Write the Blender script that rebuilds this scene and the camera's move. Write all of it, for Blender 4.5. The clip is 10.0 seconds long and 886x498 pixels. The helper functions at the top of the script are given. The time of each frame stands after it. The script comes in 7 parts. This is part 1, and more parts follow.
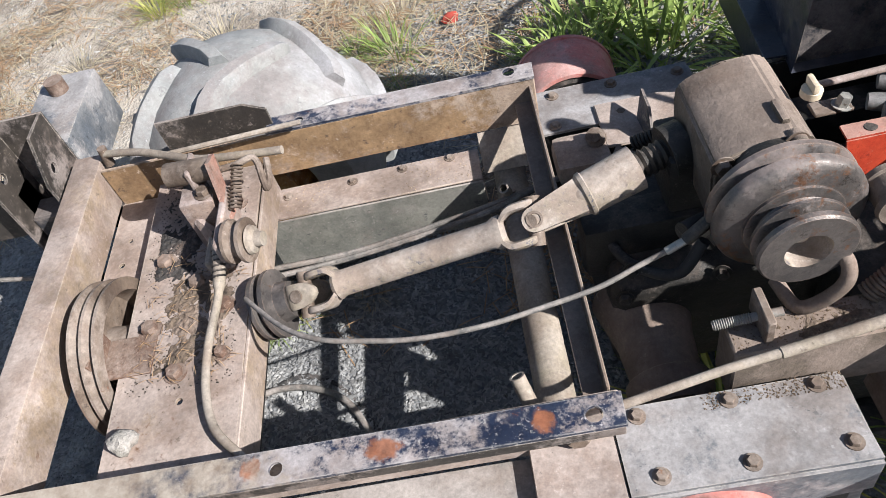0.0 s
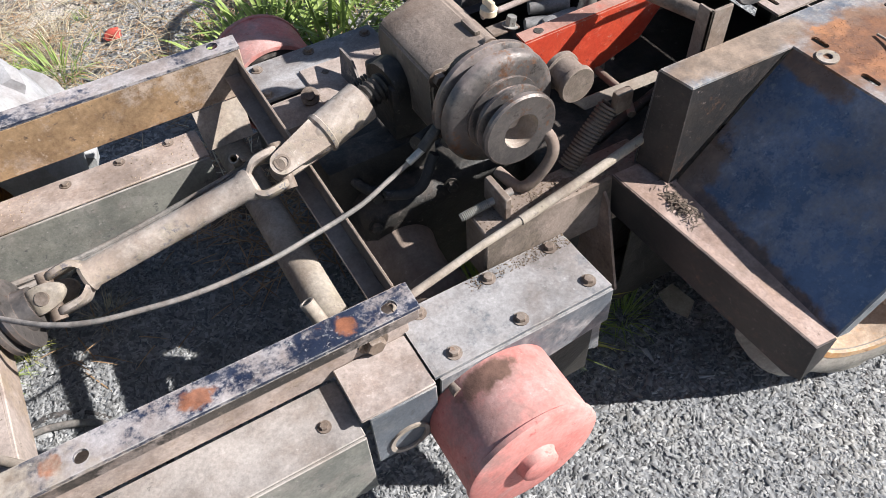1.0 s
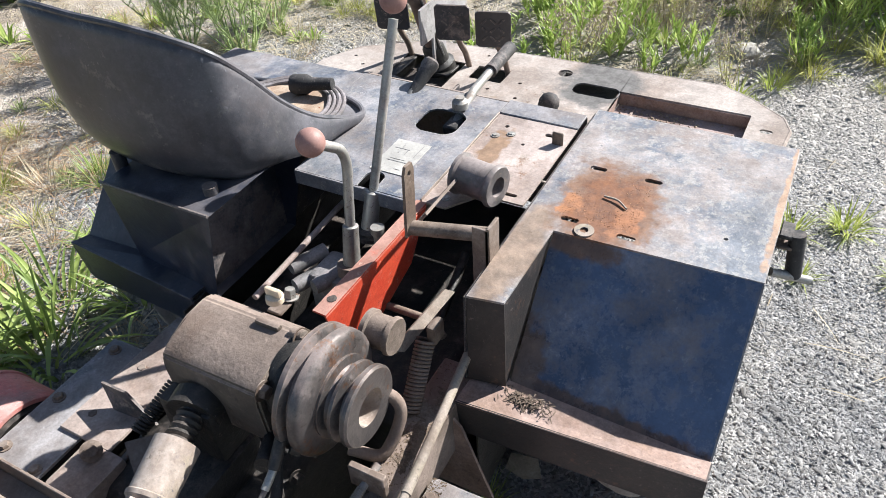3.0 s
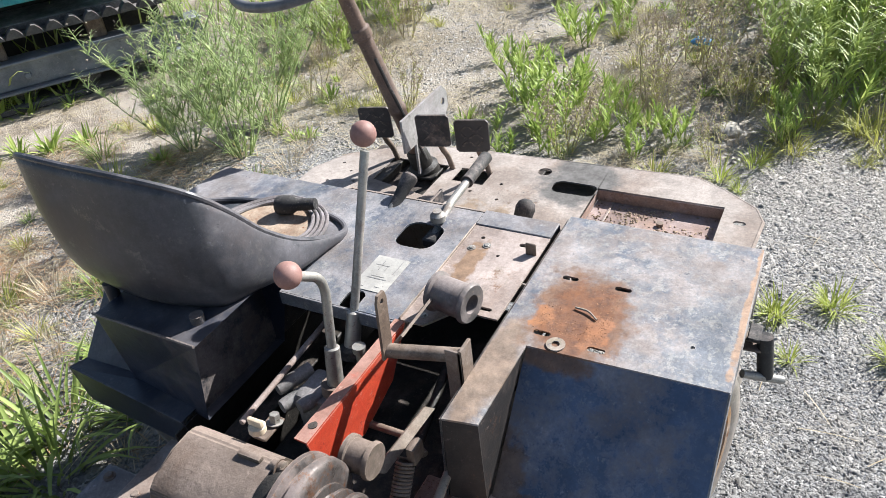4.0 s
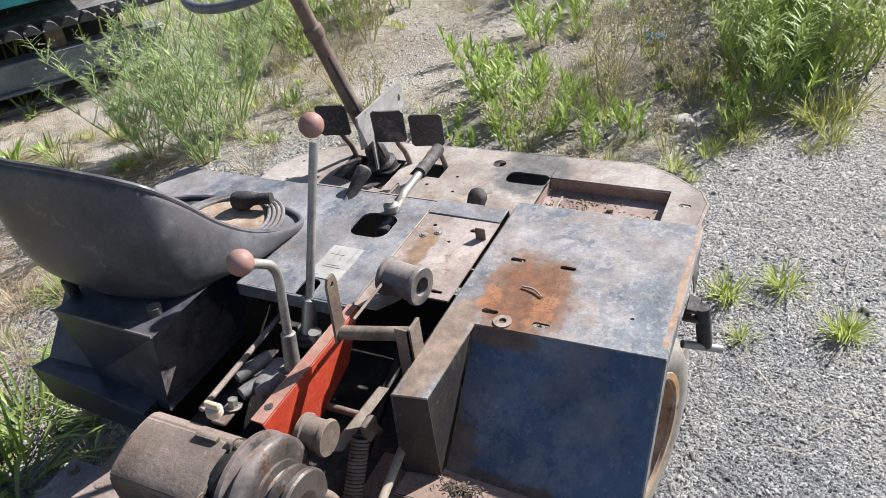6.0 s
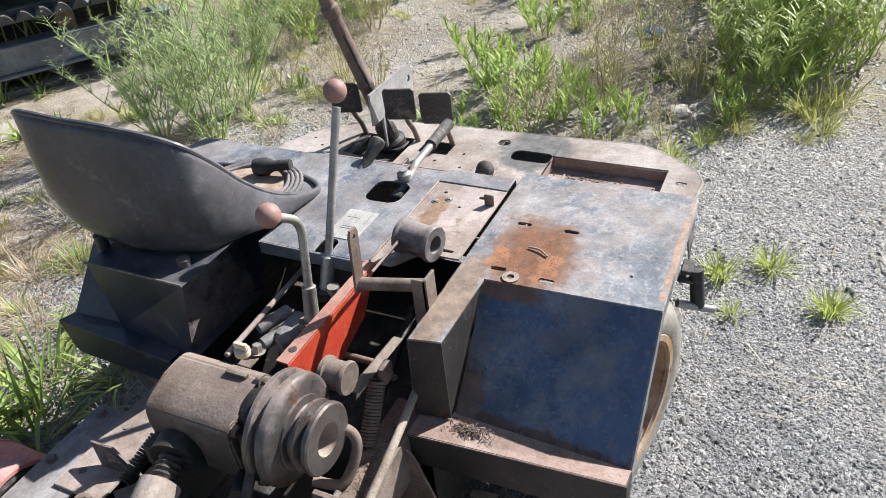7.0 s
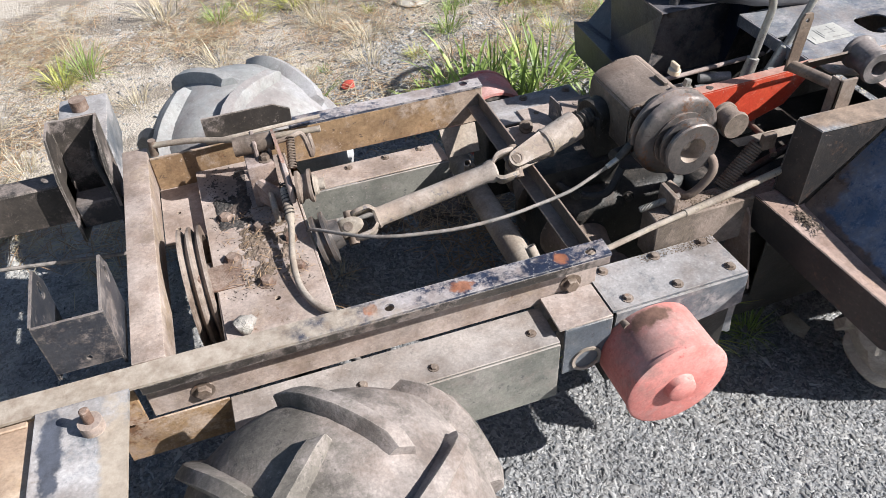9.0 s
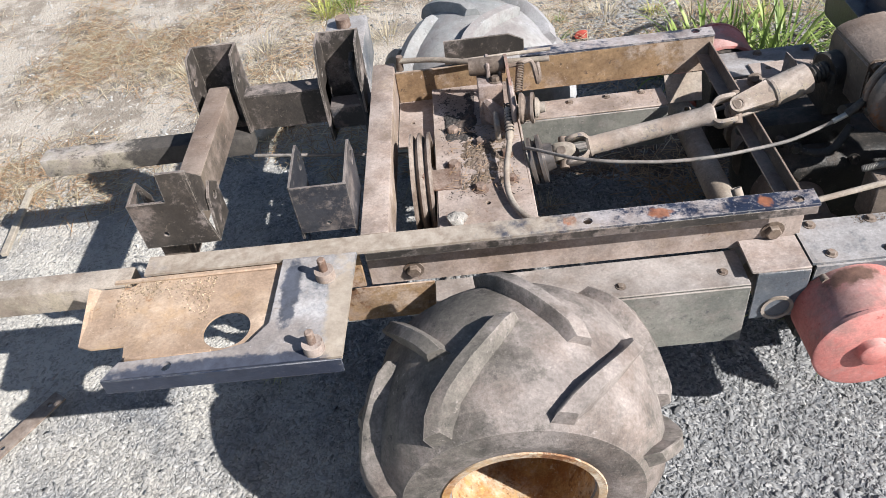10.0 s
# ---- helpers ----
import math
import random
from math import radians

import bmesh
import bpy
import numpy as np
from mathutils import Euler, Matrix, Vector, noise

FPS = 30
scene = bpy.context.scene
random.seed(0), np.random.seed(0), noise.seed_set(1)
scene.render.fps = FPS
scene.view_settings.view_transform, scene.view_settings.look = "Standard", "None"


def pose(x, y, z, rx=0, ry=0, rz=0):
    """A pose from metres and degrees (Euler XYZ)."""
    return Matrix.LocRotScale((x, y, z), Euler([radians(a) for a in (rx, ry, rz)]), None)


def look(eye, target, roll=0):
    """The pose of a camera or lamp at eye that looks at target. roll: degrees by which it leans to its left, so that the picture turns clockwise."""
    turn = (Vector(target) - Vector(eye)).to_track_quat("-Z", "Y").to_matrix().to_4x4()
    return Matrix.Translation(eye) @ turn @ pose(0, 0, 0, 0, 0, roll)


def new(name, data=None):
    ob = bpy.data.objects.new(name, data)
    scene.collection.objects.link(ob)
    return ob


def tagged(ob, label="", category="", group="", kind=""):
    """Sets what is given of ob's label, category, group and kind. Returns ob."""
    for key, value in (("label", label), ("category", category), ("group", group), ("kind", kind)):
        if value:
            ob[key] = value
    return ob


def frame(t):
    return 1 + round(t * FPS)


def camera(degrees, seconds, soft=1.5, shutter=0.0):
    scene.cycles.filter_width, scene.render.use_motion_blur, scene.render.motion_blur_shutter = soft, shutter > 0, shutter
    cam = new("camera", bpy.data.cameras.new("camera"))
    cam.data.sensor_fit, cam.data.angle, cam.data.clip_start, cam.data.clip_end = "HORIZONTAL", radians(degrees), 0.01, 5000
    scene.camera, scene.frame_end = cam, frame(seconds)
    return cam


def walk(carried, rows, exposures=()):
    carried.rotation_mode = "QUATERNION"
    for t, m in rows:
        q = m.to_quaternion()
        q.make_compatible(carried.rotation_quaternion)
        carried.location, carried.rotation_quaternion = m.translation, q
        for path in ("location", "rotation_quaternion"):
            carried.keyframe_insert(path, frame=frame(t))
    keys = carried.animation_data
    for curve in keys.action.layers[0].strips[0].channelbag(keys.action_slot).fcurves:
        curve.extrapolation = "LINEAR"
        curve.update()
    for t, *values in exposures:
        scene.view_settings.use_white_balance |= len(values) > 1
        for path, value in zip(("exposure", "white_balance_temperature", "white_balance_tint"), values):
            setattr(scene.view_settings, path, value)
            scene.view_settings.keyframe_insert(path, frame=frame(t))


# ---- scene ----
cam = camera(60.9, 10.0, 0.65)
PATH = [
    (0, (0.138, 0.102, 1.401), (-0.055, 1.409, -0.1), -17.5),
    (0.5, (0.034, 0.013, 1.442), (0.278, 1.314, -0.057), -9.8),
    (1, (-0.012, -0.019, 1.365), (0.582, 1.117, -0.17), -3.3),
    (1.5, (-0.003, 0.13, 1.349), (0.827, 1.112, -0.183), -6.5),
    (2, (-0.055, 0.209, 1.433), (1.071, 1.159, 0.081), -5.9),
    (2.5, (-0.122, 0.206, 1.468), (1.148, 1.035, 0.164), -4.2),
    (3, (-0.034, 0.213, 1.465), (1.286, 0.997, 0.183), -4.2),
    (3.2, (0.014, 0.216, 1.482), (1.345, 1.013, 0.22), -4.6),
    (4.3, (0.01, 0.133, 1.569), (1.432, 0.991, 0.454), -7.8),
    (4.5, (0.012, 0.127, 1.567), (1.435, 0.984, 0.453), -7.9),
    (5, (0.013, 0.116, 1.562), (1.443, 0.955, 0.442), -8.1),
    (5.5, (0.009, 0.093, 1.553), (1.45, 0.905, 0.428), -8.3),
    (6.8, (-0.121, 0.078, 1.55), (1.327, 0.86, 0.413), -6.9),
    (7, (-0.147, 0.069, 1.549), (1.3, 0.852, 0.411), -6.4),
    (7.5, (-0.212, 0.018, 1.529), (1.19, 0.797, 0.334), -6.7),
    (8, (-0.223, -0.073, 1.527), (0.939, 0.986, 0.29), -8.0),
    (8.3, (-0.21, -0.162, 1.544), (0.625, 1.069, 0.208), -5.4),
    (8.5, (-0.248, -0.235, 1.535), (0.392, 1.12, 0.21), -6.2),
    (8.6, (-0.268, -0.264, 1.546), (0.306, 1.11, 0.21), -5.6),
    (9, (-0.385, -0.403, 1.545), (0.041, 1.018, 0.203), -3.5),
    (9.5, (-0.533, -0.541, 1.536), (-0.465, 0.918, 0.169), -5.3),
    (10, (-0.416, -0.576, 1.545), (-0.529, 0.891, 0.191), -9.0),
]
walk(cam, [(t, look(eye, target, roll)) for t, eye, target, roll in PATH], [(0, 0.85), (0.5, 1.0), (1, 1.02), (2, 1.07), (3, 1.14), (4.5, 0.94), (5.5, 0.85), (7, 0.96), (8, 1.02), (9, 0.94), (10, 0.86)])

# ---- light ----
SUN = Vector((1.10, -0.69, 1.0)).normalized()
world = bpy.data.worlds.new("sky")
scene.world = world
world.use_nodes = True
wn = world.node_tree
sky = wn.nodes.new("ShaderNodeTexSky")
sky.sky_type, sky.sun_disc = 'NISHITA', False
sky.sun_elevation = math.asin(SUN.z)
sky.sun_rotation = math.atan2(SUN.x, SUN.y)
wn.links.new(sky.outputs[0], wn.nodes["Background"].inputs[0])
wn.nodes["Background"].inputs[1].default_value = 0.064
sun_data = bpy.data.lights.new("sun", 'SUN')
sun_data.energy, sun_data.angle, sun_data.color = 5.2, radians(0.55), (1.0, 0.985, 0.962)
sun = new("sun", sun_data)
sun.matrix_world = look(SUN * 20, (0, 0, 0))


# ---- materials ----
def surface(name, stops, scale=9.0, rough=0.7, metal=0.0, dust=None, dust_amt=0.0, up=0.25, rust=None, rust_amt=0.0,
            bump=0.25, grain=140.0, rough_dust=0.92, vary=0.0, clear=0.0, grime=0.45, edge=None, texture=0.8, soft=0.09, fleck=0.58):
    """A weathered surface: a two-colour ground at a large scale, rust blotches, dust that settles more on upward faces, fine grain."""
    m = bpy.data.materials.new(name)
    m.use_nodes = True
    nt = m.node_tree
    b = nt.nodes["Principled BSDF"]
    tc = nt.nodes.new("ShaderNodeTexCoord")

    def noise_tex(s, detail=6.0, rough_n=0.6, off=0.0):
        mp = nt.nodes.new("ShaderNodeMapping")
        mp.inputs["Location"].default_value = (off, off * 1.7, off * 0.6)
        nt.links.new(tc.outputs["Object"], mp.inputs[0])
        n = nt.nodes.new("ShaderNodeTexNoise")
        n.inputs["Scale"].default_value, n.inputs["Detail"].default_value, n.inputs["Roughness"].default_value = s, detail, rough_n
        nt.links.new(mp.outputs[0], n.inputs["Vector"])
        return n.outputs[0]

    def ramp(src, lo, hi):
        r = nt.nodes.new("ShaderNodeMapRange")
        r.interpolation_type = 'SMOOTHSTEP'
        r.inputs[1].default_value, r.inputs[2].default_value = lo, hi
        nt.links.new(src, r.inputs[0])
        return r.outputs[0]

    def math_op(op, a, c):
        n = nt.nodes.new("ShaderNodeMath")
        n.operation = op
        for i, v in enumerate((a, c)):
            if isinstance(v, (int, float)):
                n.inputs[i].default_value = v
            else:
                nt.links.new(v, n.inputs[i])
        return n.outputs[0]

    def mix(fac, a, c):
        n = nt.nodes.new("ShaderNodeMix")
        n.data_type = 'RGBA'
        nt.links.new(fac, n.inputs[0])
        for i, v in ((6, a), (7, c)):
            if isinstance(v, tuple):
                n.inputs[i].default_value = (*v, 1)
            else:
                nt.links.new(v, n.inputs[i])
        return n.outputs[2]

    dust = tuple(v * k for v, k in zip(dust, (0.97, 0.992, 1.13))) if dust else None
    ground = math_op('ADD', math_op('MULTIPLY', noise_tex(scale, 10, 0.68), 0.78), math_op('MULTIPLY', noise_tex(scale * 14, 6, 0.75, 6.1), 0.22))
    col = mix(ramp(ground, 0.42, 0.58), stops[0], stops[1])
    fine = noise_tex(grain, 4, 0.7, 3.1)
    if len(stops) > 2:
        col = mix(ramp(noise_tex(scale * 5.3, 10, 0.78, 7.7), fleck, fleck + 0.05), col, stops[2])
    rough_out = None
    if dust_amt:
        geo = nt.nodes.new("ShaderNodeNewGeometry")
        sep = nt.nodes.new("ShaderNodeSeparateXYZ")
        nt.links.new(geo.outputs["Normal"], sep.inputs[0])
        lift = math_op('MULTIPLY', math_op('MAXIMUM', sep.outputs[2], 0.0), up * 0.22)
        coarse = math_op('ADD', math_op('MULTIPLY', noise_tex(scale * 0.4, 8, 0.62, 5.5), 0.48), math_op('MULTIPLY', noise_tex(scale * 2.4, 9, 0.70, 1.2), 0.30))
        small = math_op('ADD', math_op('MULTIPLY', noise_tex(scale * 11, 8, 0.78, 8.2), 0.14), math_op('MULTIPLY', noise_tex(330, 4, 0.7, 4.4), 0.08))
        centre = 0.5 + (0.5 - dust_amt) * 0.34
        mask = ramp(math_op('ADD', math_op('ADD', coarse, small), lift), centre - soft * 0.7, centre + soft * 0.7)
        mask = math_op('MULTIPLY', mask, 0.94)
        earth = tuple(v * k for v, k in zip(dust, (0.66, 0.60, 0.56)))
        tone = mix(ramp(noise_tex(scale * 0.8, 9, 0.70, 13.4), 0.40, 0.62), dust, earth)
        tone = mix(math_op('MULTIPLY', ramp(fine, 0.42, 0.66), 0.22), tone, tuple(v * 0.5 for v in dust))
        col = mix(mask, col, tone)
        rough_out = nt.nodes.new("ShaderNodeMapRange")
        rough_out.inputs[3].default_value, rough_out.inputs[4].default_value = rough, rough_dust
        nt.links.new(mask, rough_out.inputs[0])
        if metal:
            met = nt.nodes.new("ShaderNodeMapRange")
            met.inputs[3].default_value, met.inputs[4].default_value = metal, 0.0
            nt.links.new(mask, met.inputs[0])
            nt.links.new(met.outputs[0], b.inputs["Metallic"])
    elif metal:
        b.inputs["Metallic"].default_value = metal
    if dust:
        # crumbs of dry dirt and nicks in the paint, in clusters
        crumbs = math_op('MULTIPLY', ramp(noise_tex(85, 7, 0.8, 41.0), 0.60, 0.625), ramp(noise_tex(6.5, 5, 0.65, 43.0), 0.44, 0.60))
        col = mix(math_op('MULTIPLY', crumbs, 0.8), col, tuple(min(0.62, v * 1.18) for v in dust))
        nicks = math_op('MULTIPLY', ramp(noise_tex(52, 9, 0.82, 51.0), 0.605, 0.625), ramp(noise_tex(5.0, 5, 0.65, 53.0), 0.46, 0.60))
        col = mix(math_op('MULTIPLY', nicks, 0.75), col, tuple(v * 0.55 for v in stops[0]))
    if rust_amt:
        stain = math_op('ADD', math_op('MULTIPLY', noise_tex(scale * 0.7, 9, 0.72, 11.3), 0.6), math_op('MULTIPLY', noise_tex(scale * 7, 8, 0.78, 15.1), 0.4))
        spread = math_op('MULTIPLY', ramp(stain, 0.635 - 0.2 * rust_amt, 0.70 - 0.2 * rust_amt), 0.88)
        col = mix(spread, col, mix(ramp(noise_tex(55, 5, 0.7, 2.0), 0.32, 0.68), rust, tuple(v * 0.45 for v in rust)))
    if grime:
        smudge = ramp(noise_tex(7.5, 11, 0.76, 17.0), 0.30, 0.60)
        speck = ramp(noise_tex(105, 9, 0.82, 23.0), 0.31, 0.37)
        shade = math_op('MULTIPLY', math_op('ADD', math_op('MULTIPLY', smudge, grime * 0.62), 1 - grime * 0.62), math_op('ADD', math_op('MULTIPLY', speck, grime), 1 - grime))
        sc = nt.nodes.new("ShaderNodeVectorMath")
        sc.operation = 'SCALE'
        nt.links.new(col, sc.inputs[0])
        nt.links.new(shade, sc.inputs["Scale"])
        col = sc.outputs[0]
    if texture:
        # fine grain and larger stains together
        gr = nt.nodes.new("ShaderNodeMapRange")
        gr.inputs[1].default_value, gr.inputs[2].default_value = 0.30, 0.70
        gr.inputs[3].default_value, gr.inputs[4].default_value = 1 - 0.28 * texture, 1 + 0.28 * texture
        nt.links.new(noise_tex(170, 5, 0.8, 27.0), gr.inputs[0])
        st = nt.nodes.new("ShaderNodeMapRange")
        st.inputs[1].default_value, st.inputs[2].default_value = 0.32, 0.68
        st.inputs[3].default_value, st.inputs[4].default_value = 1 - 0.34 * texture, 1 + 0.22 * texture
        nt.links.new(noise_tex(10, 10, 0.70, 37.0), st.inputs[0])
        tx = nt.nodes.new("ShaderNodeVectorMath")
        tx.operation = 'SCALE'
        nt.links.new(col, tx.inputs[0])
        nt.links.new(math_op('MULTIPLY', gr.outputs[0], st.outputs[0]), tx.inputs["Scale"])
        col = tx.outputs[0]
    if edge:
        # paint rubbed off along the edges
        bv = nt.nodes.new("ShaderNodeBevel")
        bv.samples = 3
        bv.inputs[0].default_value = 0.0035
        gn = nt.nodes.new("ShaderNodeNewGeometry")
        dt = nt.nodes.new("ShaderNodeVectorMath")
        dt.operation = 'DOT_PRODUCT'
        nt.links.new(bv.outputs[0], dt.inputs[0])
        nt.links.new(gn.outputs["Normal"], dt.inputs[1])
        bare = math_op('MULTIPLY', ramp(math_op('SUBTRACT', 1.0, dt.outputs["Value"]), 0.02, 0.22), ramp(noise_tex(42, 6, 0.75, 31.0), 0.38, 0.56))
        col = mix(math_op('MULTIPLY', bare, 0.8), col, edge)
    if vary:
        oi = nt.nodes.new("ShaderNodeNewGeometry")
        hv = nt.nodes.new("ShaderNodeHueSaturation")
        mr = nt.nodes.new("ShaderNodeMapRange")
        mr.inputs[3].default_value, mr.inputs[4].default_value = 1 - vary, 1 + vary
        nt.links.new(oi.outputs["Random Per Island"], mr.inputs[0])
        nt.links.new(mr.outputs[0], hv.inputs["Value"])
        nt.links.new(col, hv.inputs["Color"])
        col = hv.outputs[0]
    nt.links.new(col, b.inputs["Base Color"])
    if rough_out:
        nt.links.new(rough_out.outputs[0], b.inputs["Roughness"])
    else:
        nt.links.new(math_op('ADD', math_op('MULTIPLY', fine, 0.16), rough - 0.08), b.inputs["Roughness"])
    if clear:
        b.inputs["Coat Weight"].default_value = clear
        b.inputs["Coat Roughness"].default_value = 0.25
    if bump:
        bn = nt.nodes.new("ShaderNodeBump")
        bn.inputs["Strength"].default_value, bn.inputs["Distance"].default_value = bump, 0.004
        h = math_op('ADD', math_op('MULTIPLY', fine, 0.6), noise_tex(scale * 3, 6, 0.6, 9.0))
        nt.links.new(h, bn.inputs["Height"])
        nt.links.new(bn.outputs[0], b.inputs["Normal"])
    return m


frame_top = surface("frame_top", [(0.012, 0.018, 0.040), (0.024, 0.032, 0.058), (0.34, 0.325, 0.30)], 16, 0.38, dust=(0.40, 0.355, 0.31), dust_amt=0.36, rust=(0.24, 0.09, 0.04), rust_amt=0.20, up=0.2, grime=0.25, edge=(0.42, 0.40, 0.38), soft=0.05)
frame_tan = surface("frame_tan", [(0.20, 0.145, 0.10), (0.30, 0.225, 0.16), (0.11, 0.085, 0.07)], 9, 0.75, dust=(0.40, 0.32, 0.25), dust_amt=0.60, rust=(0.17, 0.08, 0.042), rust_amt=0.30, up=0.3, grime=0.5, edge=(0.46, 0.39, 0.32))
frame_rusty = surface("frame_rusty", [(0.19, 0.115, 0.06), (0.29, 0.185, 0.10), (0.10, 0.065, 0.045)], 8, 0.78, dust=(0.43, 0.325, 0.225), dust_amt=0.42, rust=(0.20, 0.085, 0.035), rust_amt=0.42, up=0.3, grime=0.5, soft=0.05)
cover_grey = surface("cover_grey", [(0.10, 0.112, 0.13), (0.17, 0.175, 0.185), (0.06, 0.065, 0.075)], 8, 0.5, dust=(0.36, 0.335, 0.295), dust_amt=0.46, rust=(0.24, 0.11, 0.055), rust_amt=0.14, up=0.3, edge=(0.44, 0.41, 0.37), soft=0.05)
cover_olive = surface("cover_olive", [(0.14, 0.14, 0.125), (0.20, 0.195, 0.17), (0.08, 0.08, 0.08)], 7, 0.7, dust=(0.36, 0.315, 0.26), dust_amt=0.40, rust=(0.18, 0.085, 0.045), rust_amt=0.12, up=0.6, edge=(0.30, 0.27, 0.23))
# blue and grey dust are lightened to hold the sky's sheen on the slope
fender_slope_m = surface("fender_slope", [(0.055, 0.088, 0.155), (0.085, 0.125, 0.205), (0.22, 0.24, 0.27)], 8, 0.22, dust=(0.25, 0.245, 0.245), dust_amt=0.36, up=0.1, rust=(0.11, 0.068, 0.05), rust_amt=0.06, bump=0.10, grime=0.45, rough_dust=0.6, texture=0.6)
black_paint = surface("black_paint", [(0.022, 0.025, 0.034), (0.036, 0.038, 0.046), (0.08, 0.075, 0.07)], 9, 0.45, dust=(0.21, 0.175, 0.145), dust_amt=0.40, up=0.3, rust=(0.09, 0.05, 0.03), rust_amt=0.16, edge=(0.30, 0.26, 0.22), soft=0.05)
deck_m = surface("deck_paint", [(0.14, 0.14, 0.145), (0.21, 0.20, 0.19), (0.24, 0.19, 0.15)], 6, 0.5, dust=(0.43, 0.37, 0.295), dust_amt=0.66, rust=(0.23, 0.135, 0.085), rust_amt=0.28, up=0.35, grime=0.4, soft=0.05)
cover_tan = surface("cover_tan", [(0.20, 0.175, 0.155), (0.28, 0.23, 0.185), (0.12, 0.09, 0.075)], 10, 0.55, dust=(0.44, 0.36, 0.29), dust_amt=0.52, rust=(0.24, 0.12, 0.065), rust_amt=0.34, up=0.3, grime=0.45, edge=(0.48, 0.41, 0.34), soft=0.05)
rust_m = surface("rust", [(0.15, 0.088, 0.062), (0.11, 0.062, 0.044), (0.22, 0.145, 0.10)], 22, 0.9, dust=(0.30, 0.225, 0.165), dust_amt=0.5, bump=0.6)
brown_steel = surface("brown_steel", [(0.12, 0.085, 0.065), (0.20, 0.15, 0.115), (0.07, 0.05, 0.04)], 16, 0.65, metal=0.25, dust=(0.30, 0.24, 0.18), dust_amt=0.42, rust=(0.20, 0.08, 0.035), rust_amt=0.25)
shaft_m = surface("shaft_dust", [(0.24, 0.20, 0.15), (0.33, 0.275, 0.205), (0.04, 0.05, 0.085)], 17, 0.7, fleck=0.53, dust=(0.44, 0.365, 0.28), dust_amt=0.58, up=0.2, rust=(0.20, 0.11, 0.065), rust_amt=0.18, texture=0.6)
cast_m = surface("cast_iron", [(0.085, 0.066, 0.052), (0.13, 0.102, 0.078), (0.045, 0.036, 0.03)], 7, 0.7, dust=(0.27, 0.205, 0.15), dust_amt=0.46, up=0.6, bump=0.5, grime=0.5, edge=(0.34, 0.28, 0.22), texture=0.5)
# grease on the castings, and the black of shaded hollows put into colour
grease_shade_m = surface("greasy_black", [(0.012, 0.011, 0.010), (0.026, 0.023, 0.020), (0.04, 0.034, 0.028)], 13, 0.55, dust=(0.15, 0.12, 0.092), dust_amt=0.16, up=0.4, bump=0.6)
pulley_m = surface("pulley_steel", [(0.11, 0.10, 0.098), (0.17, 0.15, 0.14), (0.07, 0.06, 0.055)], 12, 0.38, metal=0.55, dust=(0.25, 0.20, 0.165), dust_amt=0.28, rust=(0.24, 0.11, 0.055), rust_amt=0.45, edge=(0.34, 0.25, 0.20), texture=0.5)
roller_m = surface("roller_steel", [(0.13, 0.125, 0.125), (0.18, 0.165, 0.155), (0.24, 0.19, 0.15)], 14, 0.45, metal=0.4, dust=(0.30, 0.25, 0.21), dust_amt=0.34, texture=0.4)
grit_m = surface("grit", [(0.30, 0.215, 0.14), (0.44, 0.34, 0.24), (0.16, 0.11, 0.075)], 40, 0.95, bump=0.5, vary=0.5)
red_m = surface("red_paint", [(0.48, 0.05, 0.025), (0.56, 0.075, 0.035), (0.30, 0.03, 0.02)], 9, 0.45, dust=(0.42, 0.25, 0.18), dust_amt=0.32, up=0.75, rust=(0.16, 0.05, 0.02), rust_amt=0.10, grime=0.25, edge=(0.50, 0.26, 0.20), texture=0.55)
drum_m = surface("faded_red", [(0.56, 0.18, 0.155), (0.64, 0.26, 0.23), (0.46, 0.10, 0.085)], 8, 0.6, dust=(0.52, 0.32, 0.26), dust_amt=0.40, up=0.25, rust=(0.24, 0.12, 0.08), rust_amt=0.05, grime=0.3, texture=0.55)
tyre_m = surface("tyre_rubber", [(0.085, 0.075, 0.065), (0.145, 0.128, 0.11), (0.055, 0.05, 0.046)], 6, 0.8, dust=(0.315, 0.265, 0.215), dust_amt=0.46, up=0.12, bump=0.45, grime=0.6, edge=(0.32, 0.285, 0.25), texture=1.0, soft=0.075)
far_tyre_m = surface("tyre_bleached", [(0.24, 0.248, 0.25), (0.31, 0.31, 0.30), (0.20, 0.20, 0.20)], 4, 0.85, dust=(0.36, 0.345, 0.315), dust_amt=0.48, up=0.25, bump=0.3, texture=0.5)
pale_tyre_m = surface("tyre_pale", [(0.26, 0.235, 0.20), (0.34, 0.31, 0.26), (0.18, 0.155, 0.13)], 7, 0.85, dust=(0.36, 0.32, 0.265), dust_amt=0.45)
rim_m = surface("orange_rim", [(0.47, 0.235, 0.085), (0.55, 0.31, 0.13), (0.58, 0.42, 0.25)], 8, 0.6, dust=(0.55, 0.43, 0.30), dust_amt=0.48, rust=(0.23, 0.075, 0.02), rust_amt=0.35)
rusty_rim_m = surface("rusty_rim", [(0.30, 0.13, 0.04), (0.48, 0.27, 0.10), (0.58, 0.47, 0.32)], 12, 0.7, dust=(0.66, 0.55, 0.38), dust_amt=0.42, up=0.1, rust=(0.20, 0.065, 0.018), rust_amt=0.55)
lever_m = surface("zinc_lever", [(0.34, 0.33, 0.31), (0.42, 0.41, 0.38), (0.20, 0.17, 0.14)], 20, 0.45, metal=0.6, dust=(0.36, 0.31, 0.25), dust_amt=0.3, bump=0.1, texture=0.35)
knob_m = surface("knob_plastic", [(0.27, 0.145, 0.125), (0.31, 0.175, 0.15), (0.35, 0.22, 0.19)], 30, 0.6, bump=0.08, texture=0.35)
